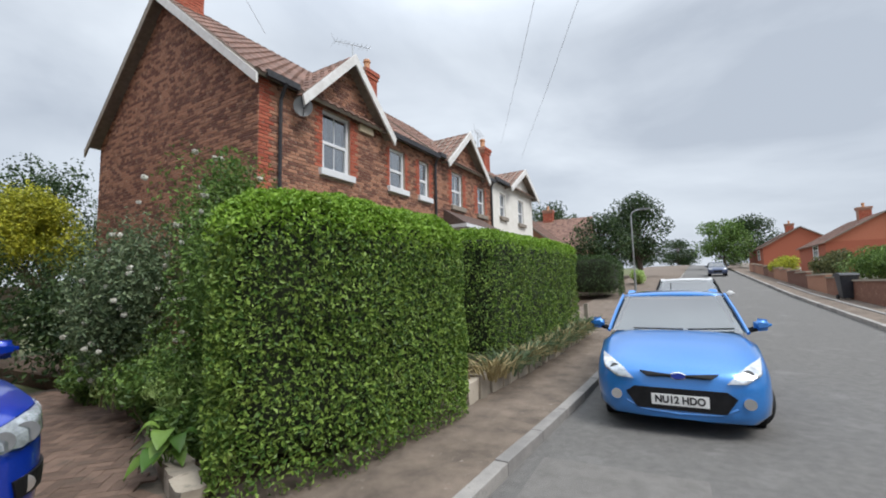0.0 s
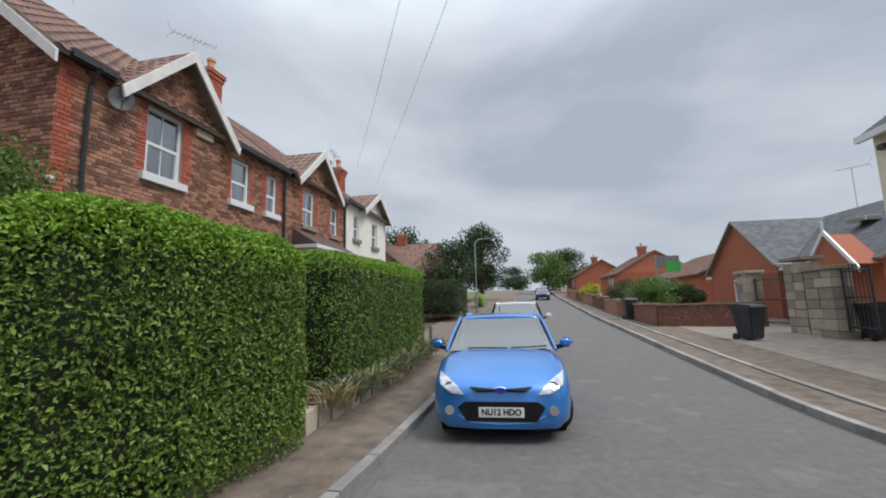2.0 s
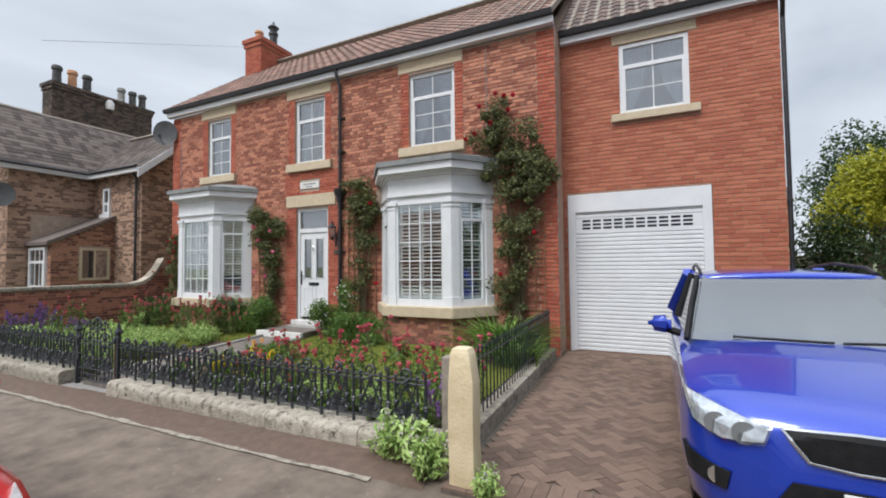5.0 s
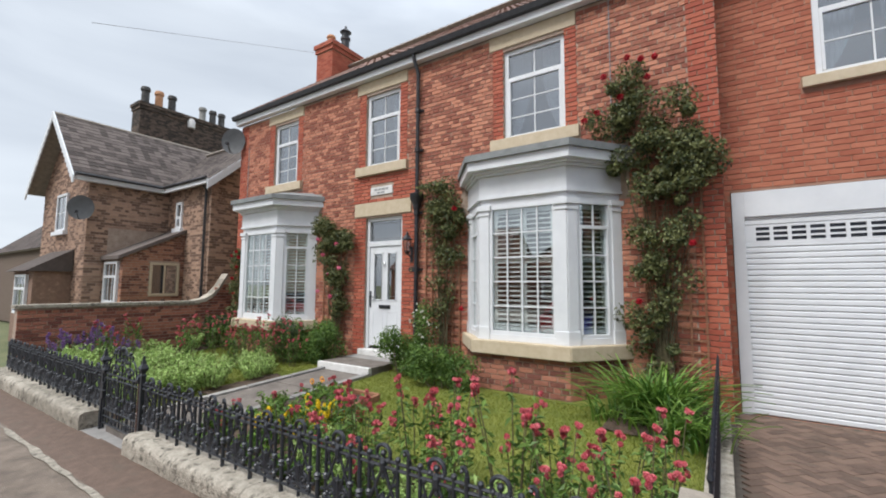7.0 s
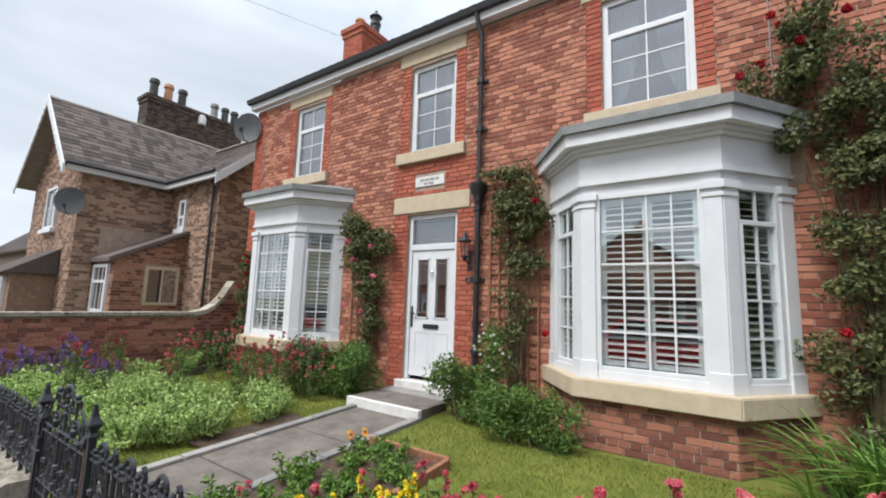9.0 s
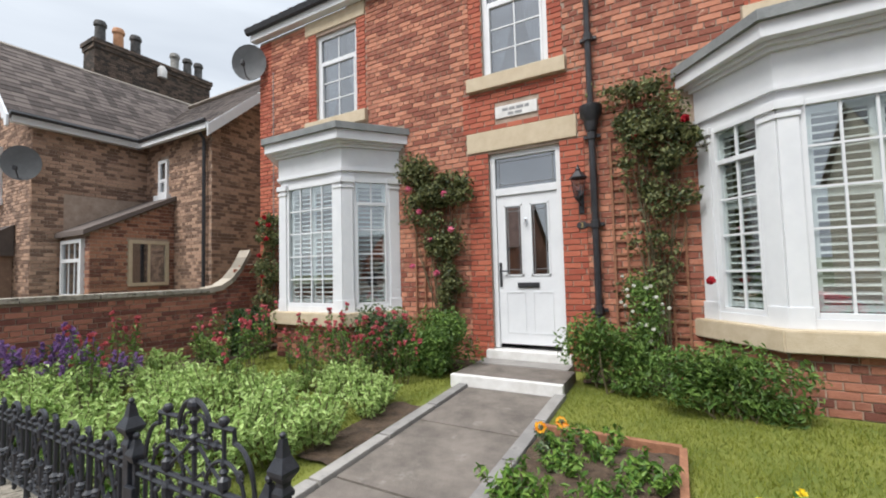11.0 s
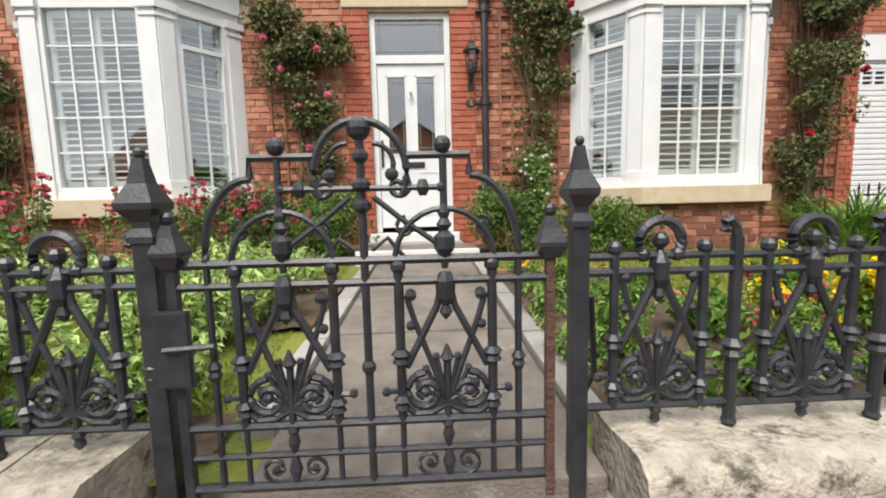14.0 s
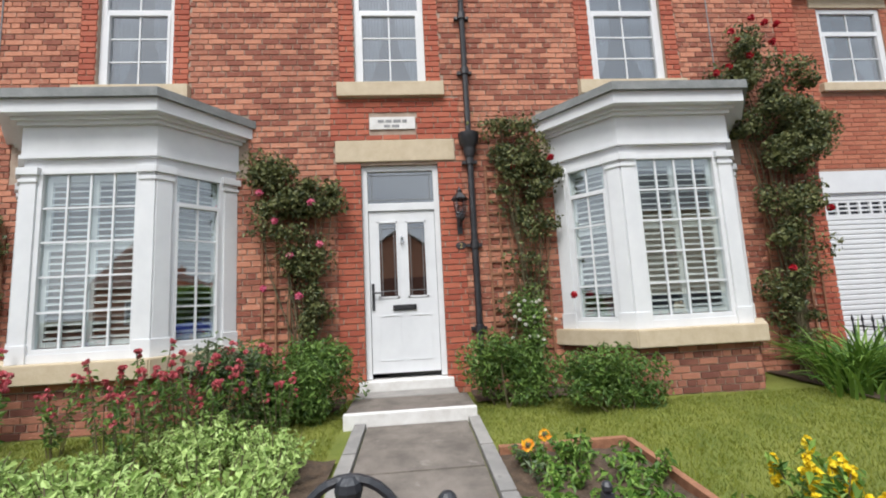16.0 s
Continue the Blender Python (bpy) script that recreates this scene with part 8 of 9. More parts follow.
for s in (-1, 1):
    panel(suv, "headlight", [(s * 0.53, 0.80), (s * 0.56, 0.725), (s * 0.73, 0.70), (s * 0.85, 0.745), (s * 0.89, 0.875), (s * 0.74, 0.845)][:: s], lambda x, z: fr_y(x, z) - 0.004, "lens", 0.05)
    panel(suv, "headlight_cover", [(s * 0.52, 0.805), (s * 0.555, 0.715), (s * 0.73, 0.69), (s * 0.86, 0.74), (s * 0.90, 0.885), (s * 0.74, 0.855)][:: s], lambda x, z: fr_y(x, z) - 0.016, "lamp_glass", 0.012)
    for x, z in ((s * 0.64, 0.755), (s * 0.76, 0.77)):
        lb = lathe(B(), [(0.05, 0), (0.06, 0.02), (0.06, 0.03)], (0, 0, 0), 14)
        p = part("headlamp", lb, "grey_plastic", suv)
        p.matrix_basis = Matrix.Translation((x, fr_y(x, z) + 0.012, z)) @ Matrix.Rotation(math.pi / 2, 4, "X")
    panel(suv, "fog_recess", [(s * 0.70, 0.53), (s * 0.72, 0.43), (s * 0.88, 0.44), (s * 0.9, 0.56)][:: s], lambda x, z: fr_y(x, z) - 0.005, "black_plastic", 0.04)
    fl = lathe(B(), [(0.045, 0), (0.05, 0.02)], (0, 0, 0), 12)
    p = part("fog_lamp", fl, "chrome", suv)
    p.matrix_basis = Matrix.Translation((s * 0.76, fr_y(0.76, 0.48) + 0.008, 0.49)) @ Matrix.Rotation(math.pi / 2, 4, "X")
    panel(suv, "skid_end", [(s * 0.42, 0.262), (s * 0.60, 0.275), (s * 0.64, 0.325), (s * 0.46, 0.312)][:: s], lambda x, z: fr_y(x, z) - 0.014, "alloy", 0.02)
    tube_b = tube(B(), [(s * 0.64, 2.15, 1.55), (s * 0.64, 2.35, 1.60), (s * 0.62, 3.0, 1.64), (s * 0.6, 3.7, 1.60), (s * 0.58, 3.85, 1.55)], 0.016, 6)
    part("roof_rail", tube_b, "black", suv, "black roof rail")
panel(suv, "lower_grille", [(-0.60, 0.32), (-0.57, 0.285), (0.57, 0.285), (0.60, 0.32), (0.45, 0.555), (-0.45, 0.555)], lambda x, z: fr_y(x, z) - 0.006, "black_plastic", 0.05, "black lower air intake")
bm = B()
for z in (0.33, 0.37, 0.41):
    tube(bm, [(-0.48, fr_y(0.48, z) - 0.012, z), (0, fr_y(0, z) - 0.012, z), (0.48, fr_y(0.48, z) - 0.012, z)], 0.005, 4)
part("intake_bar", bm, "black", suv)
panel(suv, "skid_plate", [(-0.58, 0.285), (-0.5, 0.262), (0.5, 0.262), (0.58, 0.285), (0.46, 0.283), (-0.46, 0.283)], lambda x, z: fr_y(x, z) - 0.013, "alloy", 0.02, "silver skid plate strip")
part("lower_lip", box(B(), -0.66, 0.66, 0.04, 0.25, 0.185, 0.225, 0.012), "black_plastic", suv)
plate(suv, "NX18 NZC", fr_y(0, 0.49) - 0.02, 0.49)

# bright blue hatchback at the kerb
hatch = car("parked_car", "bright blue hatchback parked at the kerb, front wheel turned", Matrix.Translation((4.95, -0.30, road_z(5.5) - 0.0)) @ Matrix.Rotation(radians(-90.5), 4, "Z"), "car_sky", 3.95, 1.72, 1.48,
            [(0.0, 0.55, 0.20, 0.56, 0.63, 0.50), (0.05, 0.74, 0.18, 0.60, 0.675, 0.68), (0.15, 0.88, 0.17, 0.66, 0.735, 0.82), (0.35, 0.97, 0.17, 0.73, 0.82, 0.91), (0.6, 1.0, 0.18, 0.80, 0.90, 0.94), (0.95, 1.0, 0.2, 0.87, 0.965, 0.95), (1.25, 1.0, 0.2, 0.86, 0.99, 0.94), (2.0, 1.0, 0.2, 0.90, 0.98, 0.94), (3.1, 1.0, 0.2, 0.93, 0.98, 0.92), (3.7, 0.95, 0.28, 0.9, 0.96, 0.85), (3.93, 0.72, 0.4, 0.8, 0.88, 0.66)],
            (0.97, 1.42, 1.12, 1.85, 3.4, 3.8), (0.83, 3.3), 0.30, radians(24))
on_hatch = skin("parked_carcar_sky")
hy = lambda x, z: on_hatch(x, z)
panel(hatch, "lower_grille", [(-0.50, 0.44), (-0.40, 0.285), (0.40, 0.285), (0.50, 0.44), (0.42, 0.50), (-0.42, 0.50)], lambda x, z: hy(x, z) - 0.006, "black_plastic", 0.05, "black trapezoid air intake")
panel(hatch, "upper_grille", [(-0.36, 0.655), (-0.3, 0.615), (0.3, 0.615), (0.36, 0.655), (0.0, 0.628)], lambda x, z: hy(x, z) - 0.006, "black_plastic", 0.04)
part("chin", tube(B(), [(-0.5, hy(0.5, 0.33) + 0.004, 0.34), (-0.36, hy(0.36, 0.27), 0.27), (0, hy(0, 0.25), 0.25), (0.36, hy(0.36, 0.27), 0.27), (0.5, hy(0.5, 0.33) + 0.004, 0.34)], 0.018, 6), "car_sky", hatch)
bm = lathe(B(), [(0.062, 0), (0.062, 0.012), (0.05, 0.018)], (0, 0, 0), 20)
em = part("emblem", bm, "chrome", hatch, "oval chrome badge")
em.matrix_basis = Matrix.Translation((0, hy(0, 0.62) - 0.0, 0.63)) @ Matrix.Rotation(math.pi / 2, 4, "X") @ Matrix.Diagonal((1.3, 0.62, 1, 1))
bm = lathe(B(), [(0.05, 0), (0.05, 0.003)], (0, 0, 0.0182), 20)
part("badge_field", bm, "car_royal", em)
for s in (-1, 1):
    hl = [(s * 0.42, 0.575), (s * 0.58, 0.58), (s * 0.72, 0.655), (s * 0.765, 0.78), (s * 0.66, 0.745), (s * 0.52, 0.665)]
    panel(hatch, "headlight", hl[::s], lambda x, z: hy(x, z) - 0.004, "lens", 0.05)
    panel(hatch, "headlight_cover", [(x * 1.01, z) for x, z in hl][::s], lambda x, z: hy(x, z) - 0.014, "lamp_glass", 0.01)
    p = part("headlamp", lathe(B(), [(0.045, 0), (0.055, 0.02)], (0, 0, 0), 14), "grey_plastic", hatch)
    p.matrix_basis = Matrix.Translation((s * 0.61, hy(0.61, 0.66) + 0.014, 0.655)) @ Matrix.Rotation(math.pi / 2, 4, "X")
    p = part("fog_lamp", lathe(B(), [(0.03, 0), (0.05, 0.015), (0.055, 0.02)], (0, 0, 0), 14), "chrome", hatch)
    p.matrix_basis = Matrix.Translation((s * 0.60, hy(0.6, 0.40) - 0.012, 0.40)) @ Matrix.Rotation(math.pi / 2, 4, "X")
plate(hatch, "NU12 HDO", hy(0, 0.385) - 0.018, 0.385)
part("aerial", tube(B(), [(0, 1.95, 1.5), (0, 2.0, 1.58)], 0.008, 5), "black", hatch)

plain = [(0.0, 0.58, 0.22, 0.56, 0.64, 0.54), (0.06, 0.76, 0.2, 0.6, 0.7, 0.72), (0.16, 0.9, 0.2, 0.66, 0.76, 0.84), (0.4, 0.98, 0.2, 0.76, 0.86, 0.93), (1.0, 1.0, 0.2, 0.84, 0.96, 0.94), (1.3, 1.0, 0.2, 0.88, 0.98, 0.94), (3.2, 1.0, 0.2, 0.92, 0.98, 0.92), (3.8, 0.95, 0.3, 0.88, 0.95, 0.85), (4.05, 0.72, 0.4, 0.78, 0.86, 0.66)]
gl = (0.96, 1.42, 1.15, 1.85, 3.4, 3.85)
redc = car("parked_car", "red hatchback parked at the kerb by the railings", Matrix.Translation((-3.05, 0.40, road_z(-4))) @ Matrix.Rotation(radians(90), 4, "Z"), "car_red", 4.0, 1.74, 1.47, plain, gl, (0.85, 3.35), 0.3)
whitec = car("parked_car", "white car parked behind the blue hatchback", Matrix.Translation((11.6, -0.72, road_z(13))) @ Matrix.Rotation(radians(-92), 4, "Z"), "car_white", 4.0, 1.74, 1.47, plain, gl, (0.85, 3.35), 0.3)
farc = car("parked_car", "dark blue car parked across the road far uphill", Matrix.Translation((50, -5.1, road_z(51.5))) @ Matrix.Rotation(radians(-93), 4, "Z"), "car_silver", 4.0, 1.74, 1.47, plain, gl, (0.85, 3.35), 0.3)
paint_of = {redc: "car_red", whitec: "car_white", farc: "car_silver"}
for c_ in (redc, whitec, farc):
    for s in (-1, 1):
        panel(c_, "headlight", [(s * 0.45, 0.64), (s * 0.72, 0.66), (s * 0.76, 0.78), (s * 0.55, 0.72)][::s], lambda x, z: skin("parked_car" + paint_of[c_])(x, z) - 0.005, "lens", 0.04)
    panel(c_, "grille", [(-0.38, 0.55), (-0.34, 0.34), (0.34, 0.34), (0.38, 0.55)], lambda x, z: -0.012, "black_plastic", 0.05)

# ---- brick terrace along the street ----


def terrace_house(name, label, s0, s1, eave, ridge, mat, gables, windows, side=False, render=None, tile="tile_red", trim="white", base=0.0):
    """One house of the terrace, in the street's own axes: s along the street, front at D."""
    D, depth = 6.7, 6.98
    h = thing(name, label, "house", STREET.copy())
    wh = [(w0, w1, z0, z1) for w0, w1, z0, z1, *_ in windows]
    part("wall", wall_grid(B(), s0, s1, base - 0.5, eave, wh, D, D + 0.28), render or "mortar", h)
    bk = B()
    box(bk, s0, s0 + 0.28, D + 0.28, D + depth, base - 0.5, eave)
    box(bk, s1 - 0.28, s1, D + 0.28, D + depth, base - 0.5, eave)
    box(bk, s0 + 0.28, s1 - 0.28, D + depth - 0.28, D + depth, base - 0.5, eave)
    prism(bk, [(D + 0.002, eave), (D + depth, eave), (D + depth * 0.53, ridge)], s0, s0 + 0.25, "x")
    prism(bk, [(D + 0.002, eave), (D + depth, eave), (D + depth * 0.53, ridge)], s1 - 0.25, s1 - 0.003, "x")
    box(bk, s0 + 0.3, s1 - 0.3, D + 1.6, D + 1.7, base, eave)
    part("side_wall", bk, render or "mortar", h)
    pitch = math.degrees(math.atan2(ridge - eave, depth * 0.53))
    sl = depth * 0.53 / math.cos(radians(pitch)) + 0.3
    ov = 0.28
    roof_side(h, Matrix.Translation((s0 - (0.25 if side else 0), D - ov * math.cos(radians(pitch)), eave + 0.06 - ov * math.sin(radians(pitch)) + 0.12)), s1 - s0 + (0.25 if side else 0), sl, pitch, tile)
    p2 = math.degrees(math.atan2(ridge - eave, depth * 0.47))
    sl2 = depth * 0.47 / math.cos(radians(p2)) + 0.3
    roof_side(h, Matrix.Translation((s1, D + depth + ov * math.cos(radians(p2)), eave + 0.18 - ov * math.sin(radians(p2)))) @ Matrix.Rotation(math.pi, 4, "Z"), s1 - s0 + (0.25 if side else 0), sl2, p2, tile)
    gh = []
    for gc, gw, ga, gproj in gables:
        gh.append((gc, gw, ga))
        part("gable_wall", prism(B(), [(gc - gw, eave), (gc + gw, eave), (gc, ga)], D, D + 0.28, "y"), render or "mortar", h)
        gp = math.degrees(math.atan2(ga - eave, gw))
        gl_ = math.hypot(gw + 0.22, (gw + 0.22) * math.tan(radians(gp)))
        back = (ga - eave) / math.tan(radians(pitch)) + 0.35
        lift = 0.1
        zz = eave - 0.22 * math.tan(radians(gp)) + lift
        roof_side(h, Matrix.Translation((gc + gw + 0.22, D - 0.3, zz)) @ Matrix.Rotation(math.pi / 2, 4, "Z"), back + 0.3, gl_, gp, tile)
        roof_side(h, Matrix.Translation((gc - gw - 0.22, D + back, zz)) @ Matrix.Rotation(-math.pi / 2, 4, "Z"), back + 0.3, gl_, gp, tile)
        for sg in (-1, 1):
            a, b = (gc + sg * (gw + 0.24), zz - 0.03), (gc, ga + 0.13)
            part("bargeboard", prism(B(), [a, b, (b[0], b[1] - 0.26), (a[0] - sg * 0.05, a[1] - 0.2)][::sg], D - 0.35, D - 0.30, "y"), "white_old", h)
    if not render:
        rows_ = brick_boxes(s0, s1, base - 0.2, eave, wh + [(w0 - 0.08, w1 + 0.08, z0 - 0.15, z0) for w0, w1, z0, *_ in windows], seed=int(s0 * 10))
        for gc, gw, ga in gh:
            rows_ += brick_boxes(gc - gw, gc + gw, eave, ga, wh, seed=int(gc * 10), limit=lambda z, gc=gc, gw=gw, ga=ga: (gc - gw * (ga - z) / (ga - eave), gc + gw * (ga - z) / (ga - eave)))
        red_r = []
        for w0, w1, z0, z1, *_ in windows:
            red_r += [(w0 - 0.2, w0, z0, z1), (w1, w1 + 0.2, z0, z1)]
        if side:
            red_r.append((s0, s0 + 0.3, base, eave))
        plain_rows = [r for r in rows_ if not in_zone(r, red_r)]
        tagged(part("brickwork", brick_mesh("brickwork", plain_rows, lambda u, o, z: (u, D - o, z)), mat, h), kind="stuff")
        rr_ = [r for r in rows_ if in_zone(r, red_r)]
        if rr_:
            tagged(part("brick_dressing", brick_mesh("brick_dressing", rr_, lambda u, o, z: (u, D - o - 0.003, z)), "brick_red", h), kind="stuff")
        if side:
            k1, k2 = (depth * 0.53) / (ridge - eave), (depth * 0.47) / (ridge - eave)
            sr = brick_boxes(D, D + depth, base - 0.2, ridge, seed=9, limit=lambda z: (D, D + depth) if z < eave else (D + (z - eave) * k1, D + depth - (z - eave) * k2))
            tagged(part("brickwork", brick_mesh("brickwork", sr, lambda u, o, z: (s0 - o, u, z)), mat, h), kind="stuff")
            for (da, za), (db, zb) in (((D - 0.3, eave - 0.12), (D + depth * 0.53, ridge + 0.16)), ((D + depth + 0.3, eave - 0.12), (D + depth * 0.53, ridge + 0.16))):
                part("bargeboard", prism(B(), [(da, za), (db, zb), (db, zb - 0.24), (da, za - 0.2)], s0 - 0.28, s0 - 0.24, "x"), "white_old" if da < D + 1 else "wood_grey", h)
    for w0, w1, z0, z1, kind in windows:
        casement(h, w0, w1, z0, z1, D + 0.09, cols=2 if kind == "wide" else 1, top=0.48, rows=1, frame_w=0.07)
        stone(h, "window_sill", w0 - 0.1, w1 + 0.1, D - 0.1, D + 0.08, z0 - 0.15, z0 + 0.003, trim, 0.01)
    ends = [s0] + [e for gc, gw, ga, gproj in gables for e in (gc - gw - 0.24, gc + gw + 0.24)] + [s1]
    for a, b in zip(ends[::2], ends[1::2]):
        part("gutter", box(B(), a, b, D - 0.26, D - 0.16, eave - 0.05, eave + 0.08), "black", h)
    return h


ta = terrace_house("terraced_house", "end-terrace of mottled red brick with white bargeboards", 4.72, 10.95, 5.72, 8.7, "brick_terrace", [(7.02, 1.3, 7.05, 0)],
                   [(6.30, 7.17, 4.28, 5.66, "wide"), (8.68, 9.38, 4.35, 5.45, "narrow"), (10.10, 10.62, 4.35, 5.45, "narrow")], side=True, base=0.1)
tb = terrace_house("terraced_house", "middle terraced house of red brick with a gable", 10.95, 15.2, 5.8, 8.7, "brick_terrace", [(12.9, 1.35, 7.0, 0)],
                   [(12.03, 12.79, 4.37, 5.55, "wide"), (13.97, 14.6, 4.35, 5.4, "narrow")], base=0.3, trim="wood_grey")
tc = terrace_house("terraced_house", "cream rendered terraced house with a gable", 15.2, 20.1, 5.95, 8.6, "brick_terrace", [(18.5, 1.6, 6.95, 0)],
                   [(16.1, 16.7, 4.55, 5.55, "narrow"), (18.2, 18.9, 4.5, 5.6, "narrow")], base=0.5, render="render_white", trim="wood_grey")
for hs, s, dd, zt_ in ((ta, 5.05, 10.4, 9.75), (ta, 11.6, 10.3, 9.85), (tc, 18.7, 8.9, 8.55)):
    chimney(hs, s, dd, 0.62, 0.95, zt_ - 1.7, zt_)
    pots(hs, [(s, dd - 0.25), (s, dd + 0.25)], zt_, ["terracotta", "pot_grey"], 0.5, 0.14)
for s, z1 in ((5.15, 5.7), (10.9, 5.8), (15.1, 5.9)):
    part("downpipe", tube(B(), [(s, 6.45, z1), (s, 6.62, z1 - 0.3), (s, 6.62, 0.3)], 0.04, 6), "black", ta)
d2 = dish("satellite_dish", STREET @ Matrix.Translation((5.55, 6.45, 5.35)) @ Matrix.Rotation(radians(-35), 4, "Z") @ Matrix.Diagonal((0.58, 0.58, 0.58, 1)), "grey_plastic")
blk = part("stone_block", box(B(), 7.45, 7.95, 6.62, 6.72, 5.5, 5.68, 0.02), "buff", ta)
bayroof = thing("porch", "white flat-fronted bay with a tiled lean-to roof", "porch", STREET.copy())
part("porch_front", box(B(), 11.6, 14.2, 6.0, 6.69, 0.3, 3.5), "white", bayroof)
part("porch_cornice", box(B(), 11.45, 14.35, 5.85, 6.69, 3.5, 3.62, 0.02), "white", bayroof)
part("porch_roof", prism(B(), [(5.85, 3.62), (6.69, 3.62), (6.69, 4.15)], 11.45, 14.35, "x"), "tile_brown", bayroof)


def aerial(foot, h, yaw):
    a = thing("tv_aerial", "thin metal television aerial on a pole", "aerial", Matrix.Translation(foot) @ Matrix.Rotation(yaw, 4, "Z"))
    part("mast", tube(B(), [(0, 0, -0.6), (0, 0, h)], 0.018, 6), "steel", a)
    bm = tube(B(), [(-0.7, 0, h - 0.05), (0.7, 0, h + 0.05)], 0.011, 5)
    for k in range(9):
        x = -0.65 + k * 0.16
        tube(bm, [(x, -0.2, h + x * 0.07), (x, 0.2, h + x * 0.07)], 0.006, 4)
    tube(bm, [(-0.7, 0, h - 0.05), (-0.85, 0.0, h + 0.25)], 0.006, 4)
    tube(bm, [(-0.7, 0, h - 0.05), (-0.85, 0.0, h - 0.35)], 0.006, 4)
    part("boom", bm, "steel", a)


aerial(STREET @ Vector((11.1, 10.3, 9.8)), 1.0, radians(-30))
aerial(STREET @ Vector((18.7, 8.9, 8.7)), 0.7, radians(10))


def far_house(name, label, x0, x1, y0, y1, z0, eave, ridge, wall_mat, tile_mat, along="x", wins=(), chim=True):
    """A house further off: walls, roof, chimney and windows on the faces towards the walk."""
    h = thing(name, label, "house")
    b = box(B(), x0, x1, y0, y1, z0, eave)
    part("wall", b, wall_mat, h)
    if along == "x":
        prism_g = prism(B(), [(y0 + 0.01, eave), (y1 - 0.01, eave), ((y0 + y1) / 2, ridge - 0.1)], x0 + 0.01, x1 - 0.01, "x")
        half, ln = (y1 - y0) / 2, x1 - x0
    else:
        prism_g = prism(B(), [(x0 + 0.01, eave), (x1 - 0.01, eave), ((x0 + x1) / 2, ridge - 0.1)], y0 + 0.01, y1 - 0.01, "y")
        half, ln = (x1 - x0) / 2, y1 - y0
    part("gable", prism_g, wall_mat, h)
    p = math.degrees(math.atan2(ridge - eave, half))
    sl = half / math.cos(radians(p)) + 0.3
    dz, dy = 0.3 * math.sin(radians(p)), 0.3 * math.cos(radians(p))
    if along == "x":
        ms = (Matrix.Translation((x0 - 0.25, y0 - dy, eave - dz + 0.05)), Matrix.Translation((x1 + 0.25, y1 + dy, eave - dz + 0.05)) @ Matrix.Rotation(math.pi, 4, "Z"))
    else:
        ms = (Matrix.Translation((x1 + dy, y0 - 0.25, eave - dz + 0.05)) @ Matrix.Rotation(math.pi / 2, 4, "Z"), Matrix.Translation((x0 - dy, y1 + 0.25, eave - dz + 0.05)) @ Matrix.Rotation(-math.pi / 2, 4, "Z"))
    for m in ms:
        roof_side(h, m, ln + 0.5, sl, p, tile_mat, True)
    for face_, a, c, w0, w1 in wins:
        if face_ == "y+":
            wf = casement(h, 0, c - a, w0, w1, -0.02, cols=2, top=0.3, rows=1, curtain=False)
            wf.matrix_basis = Matrix.Translation((c, y1, 0)) @ Matrix.Rotation(math.pi, 4, "Z")
        elif face_ == "x-":
            wf = casement(h, 0, c - a, w0, w1, -0.02, cols=2, top=0.3, rows=1, curtain=False)
            wf.matrix_basis = Matrix.Translation((x0, c, 0)) @ Matrix.Rotation(-math.pi / 2, 4, "Z")
        else:
            casement(h, a, c, w0, w1, y0 - 0.02, cols=2, top=0.3, rows=1, curtain=False)
    if chim:
        chimney(h, (x0 + x1) / 2, (y0 + y1) / 2, 0.6, 0.9, ridge - 0.5, ridge + 1.0)
        pots(h, [((x0 + x1) / 2, (y0 + y1) / 2)], ridge + 1.0, ["terracotta"], 0.4)
    return h


far_house("brick_house_far", "red-roofed house beyond the terrace", 26, 33, 5.6, 13, 0.6, 4.2, 7.2, "brick_terrace", "tile_red", "x", [("y-", 27.5, 28.7, 2.4, 3.6)])
far_house("brick_house_far", "red-roofed house further up the street", 36, 44, 5.4, 13, 1.2, 4.8, 7.8, "brick_terrace", "tile_red", "y", [("y-", 38.5, 40, 3, 4.2)])
far_house("brick_house_far", "red-roofed house near the hilltop", 48, 58, 6, 14, 1.8, 5.6, 8.6, "brick_red", "tile_red", "x", [("y-", 50, 51.5, 3.6, 4.8)])
back_h = far_house("brick_house_far", "grey-roofed brick house behind the gardens", -2.5, 7.6, 33, 40, 0, 5.6, 8.3, "brick_terrace", "tile_brown", "x", [("y-", 2.6, 4.4, 4.1, 5.2), ("y-", 5.2, 6.4, 4.1, 5.2)], False)
part("garden_fence", box(B(), -1.5, 5.0, 16.0, 16.08, 0, 1.9), "wood_grey", back_h)

# ---- across the road ----
cream = far_house("cream_house", "cream rendered house with a dark painted plinth", 1.5, 12.6, -19.65, -10.8, 0.0, 6.2, 9.4, "render_cream", "tile_grey", "x", [], False)
part("painted_plinth", box(B(), 1.45, 12.63, -10.85, -10.77, 0.2, 1.1), "plinth", cream, "dark painted plinth")
part("fascia", box(B(), 1.2, 12.85, -10.63, -10.51, 5.92, 6.1), "white", cream)
sl_ = part("security_light", box(B(), 12.2, 12.4, -10.82, -10.68, 5.55, 5.7, 0.01), "black", cream)
far_house("brick_house_far", "red brick gabled house facing the walk from across the road", -13.5, -4.0, -22, -13.5, 0.0, 3.0, 6.2, "brick_terrace", "tile_grey", "y", [("y+", -12.3, -10.8, 0.9, 2.3), ("y+", -6.8, -5.3, 0.9, 2.3)])
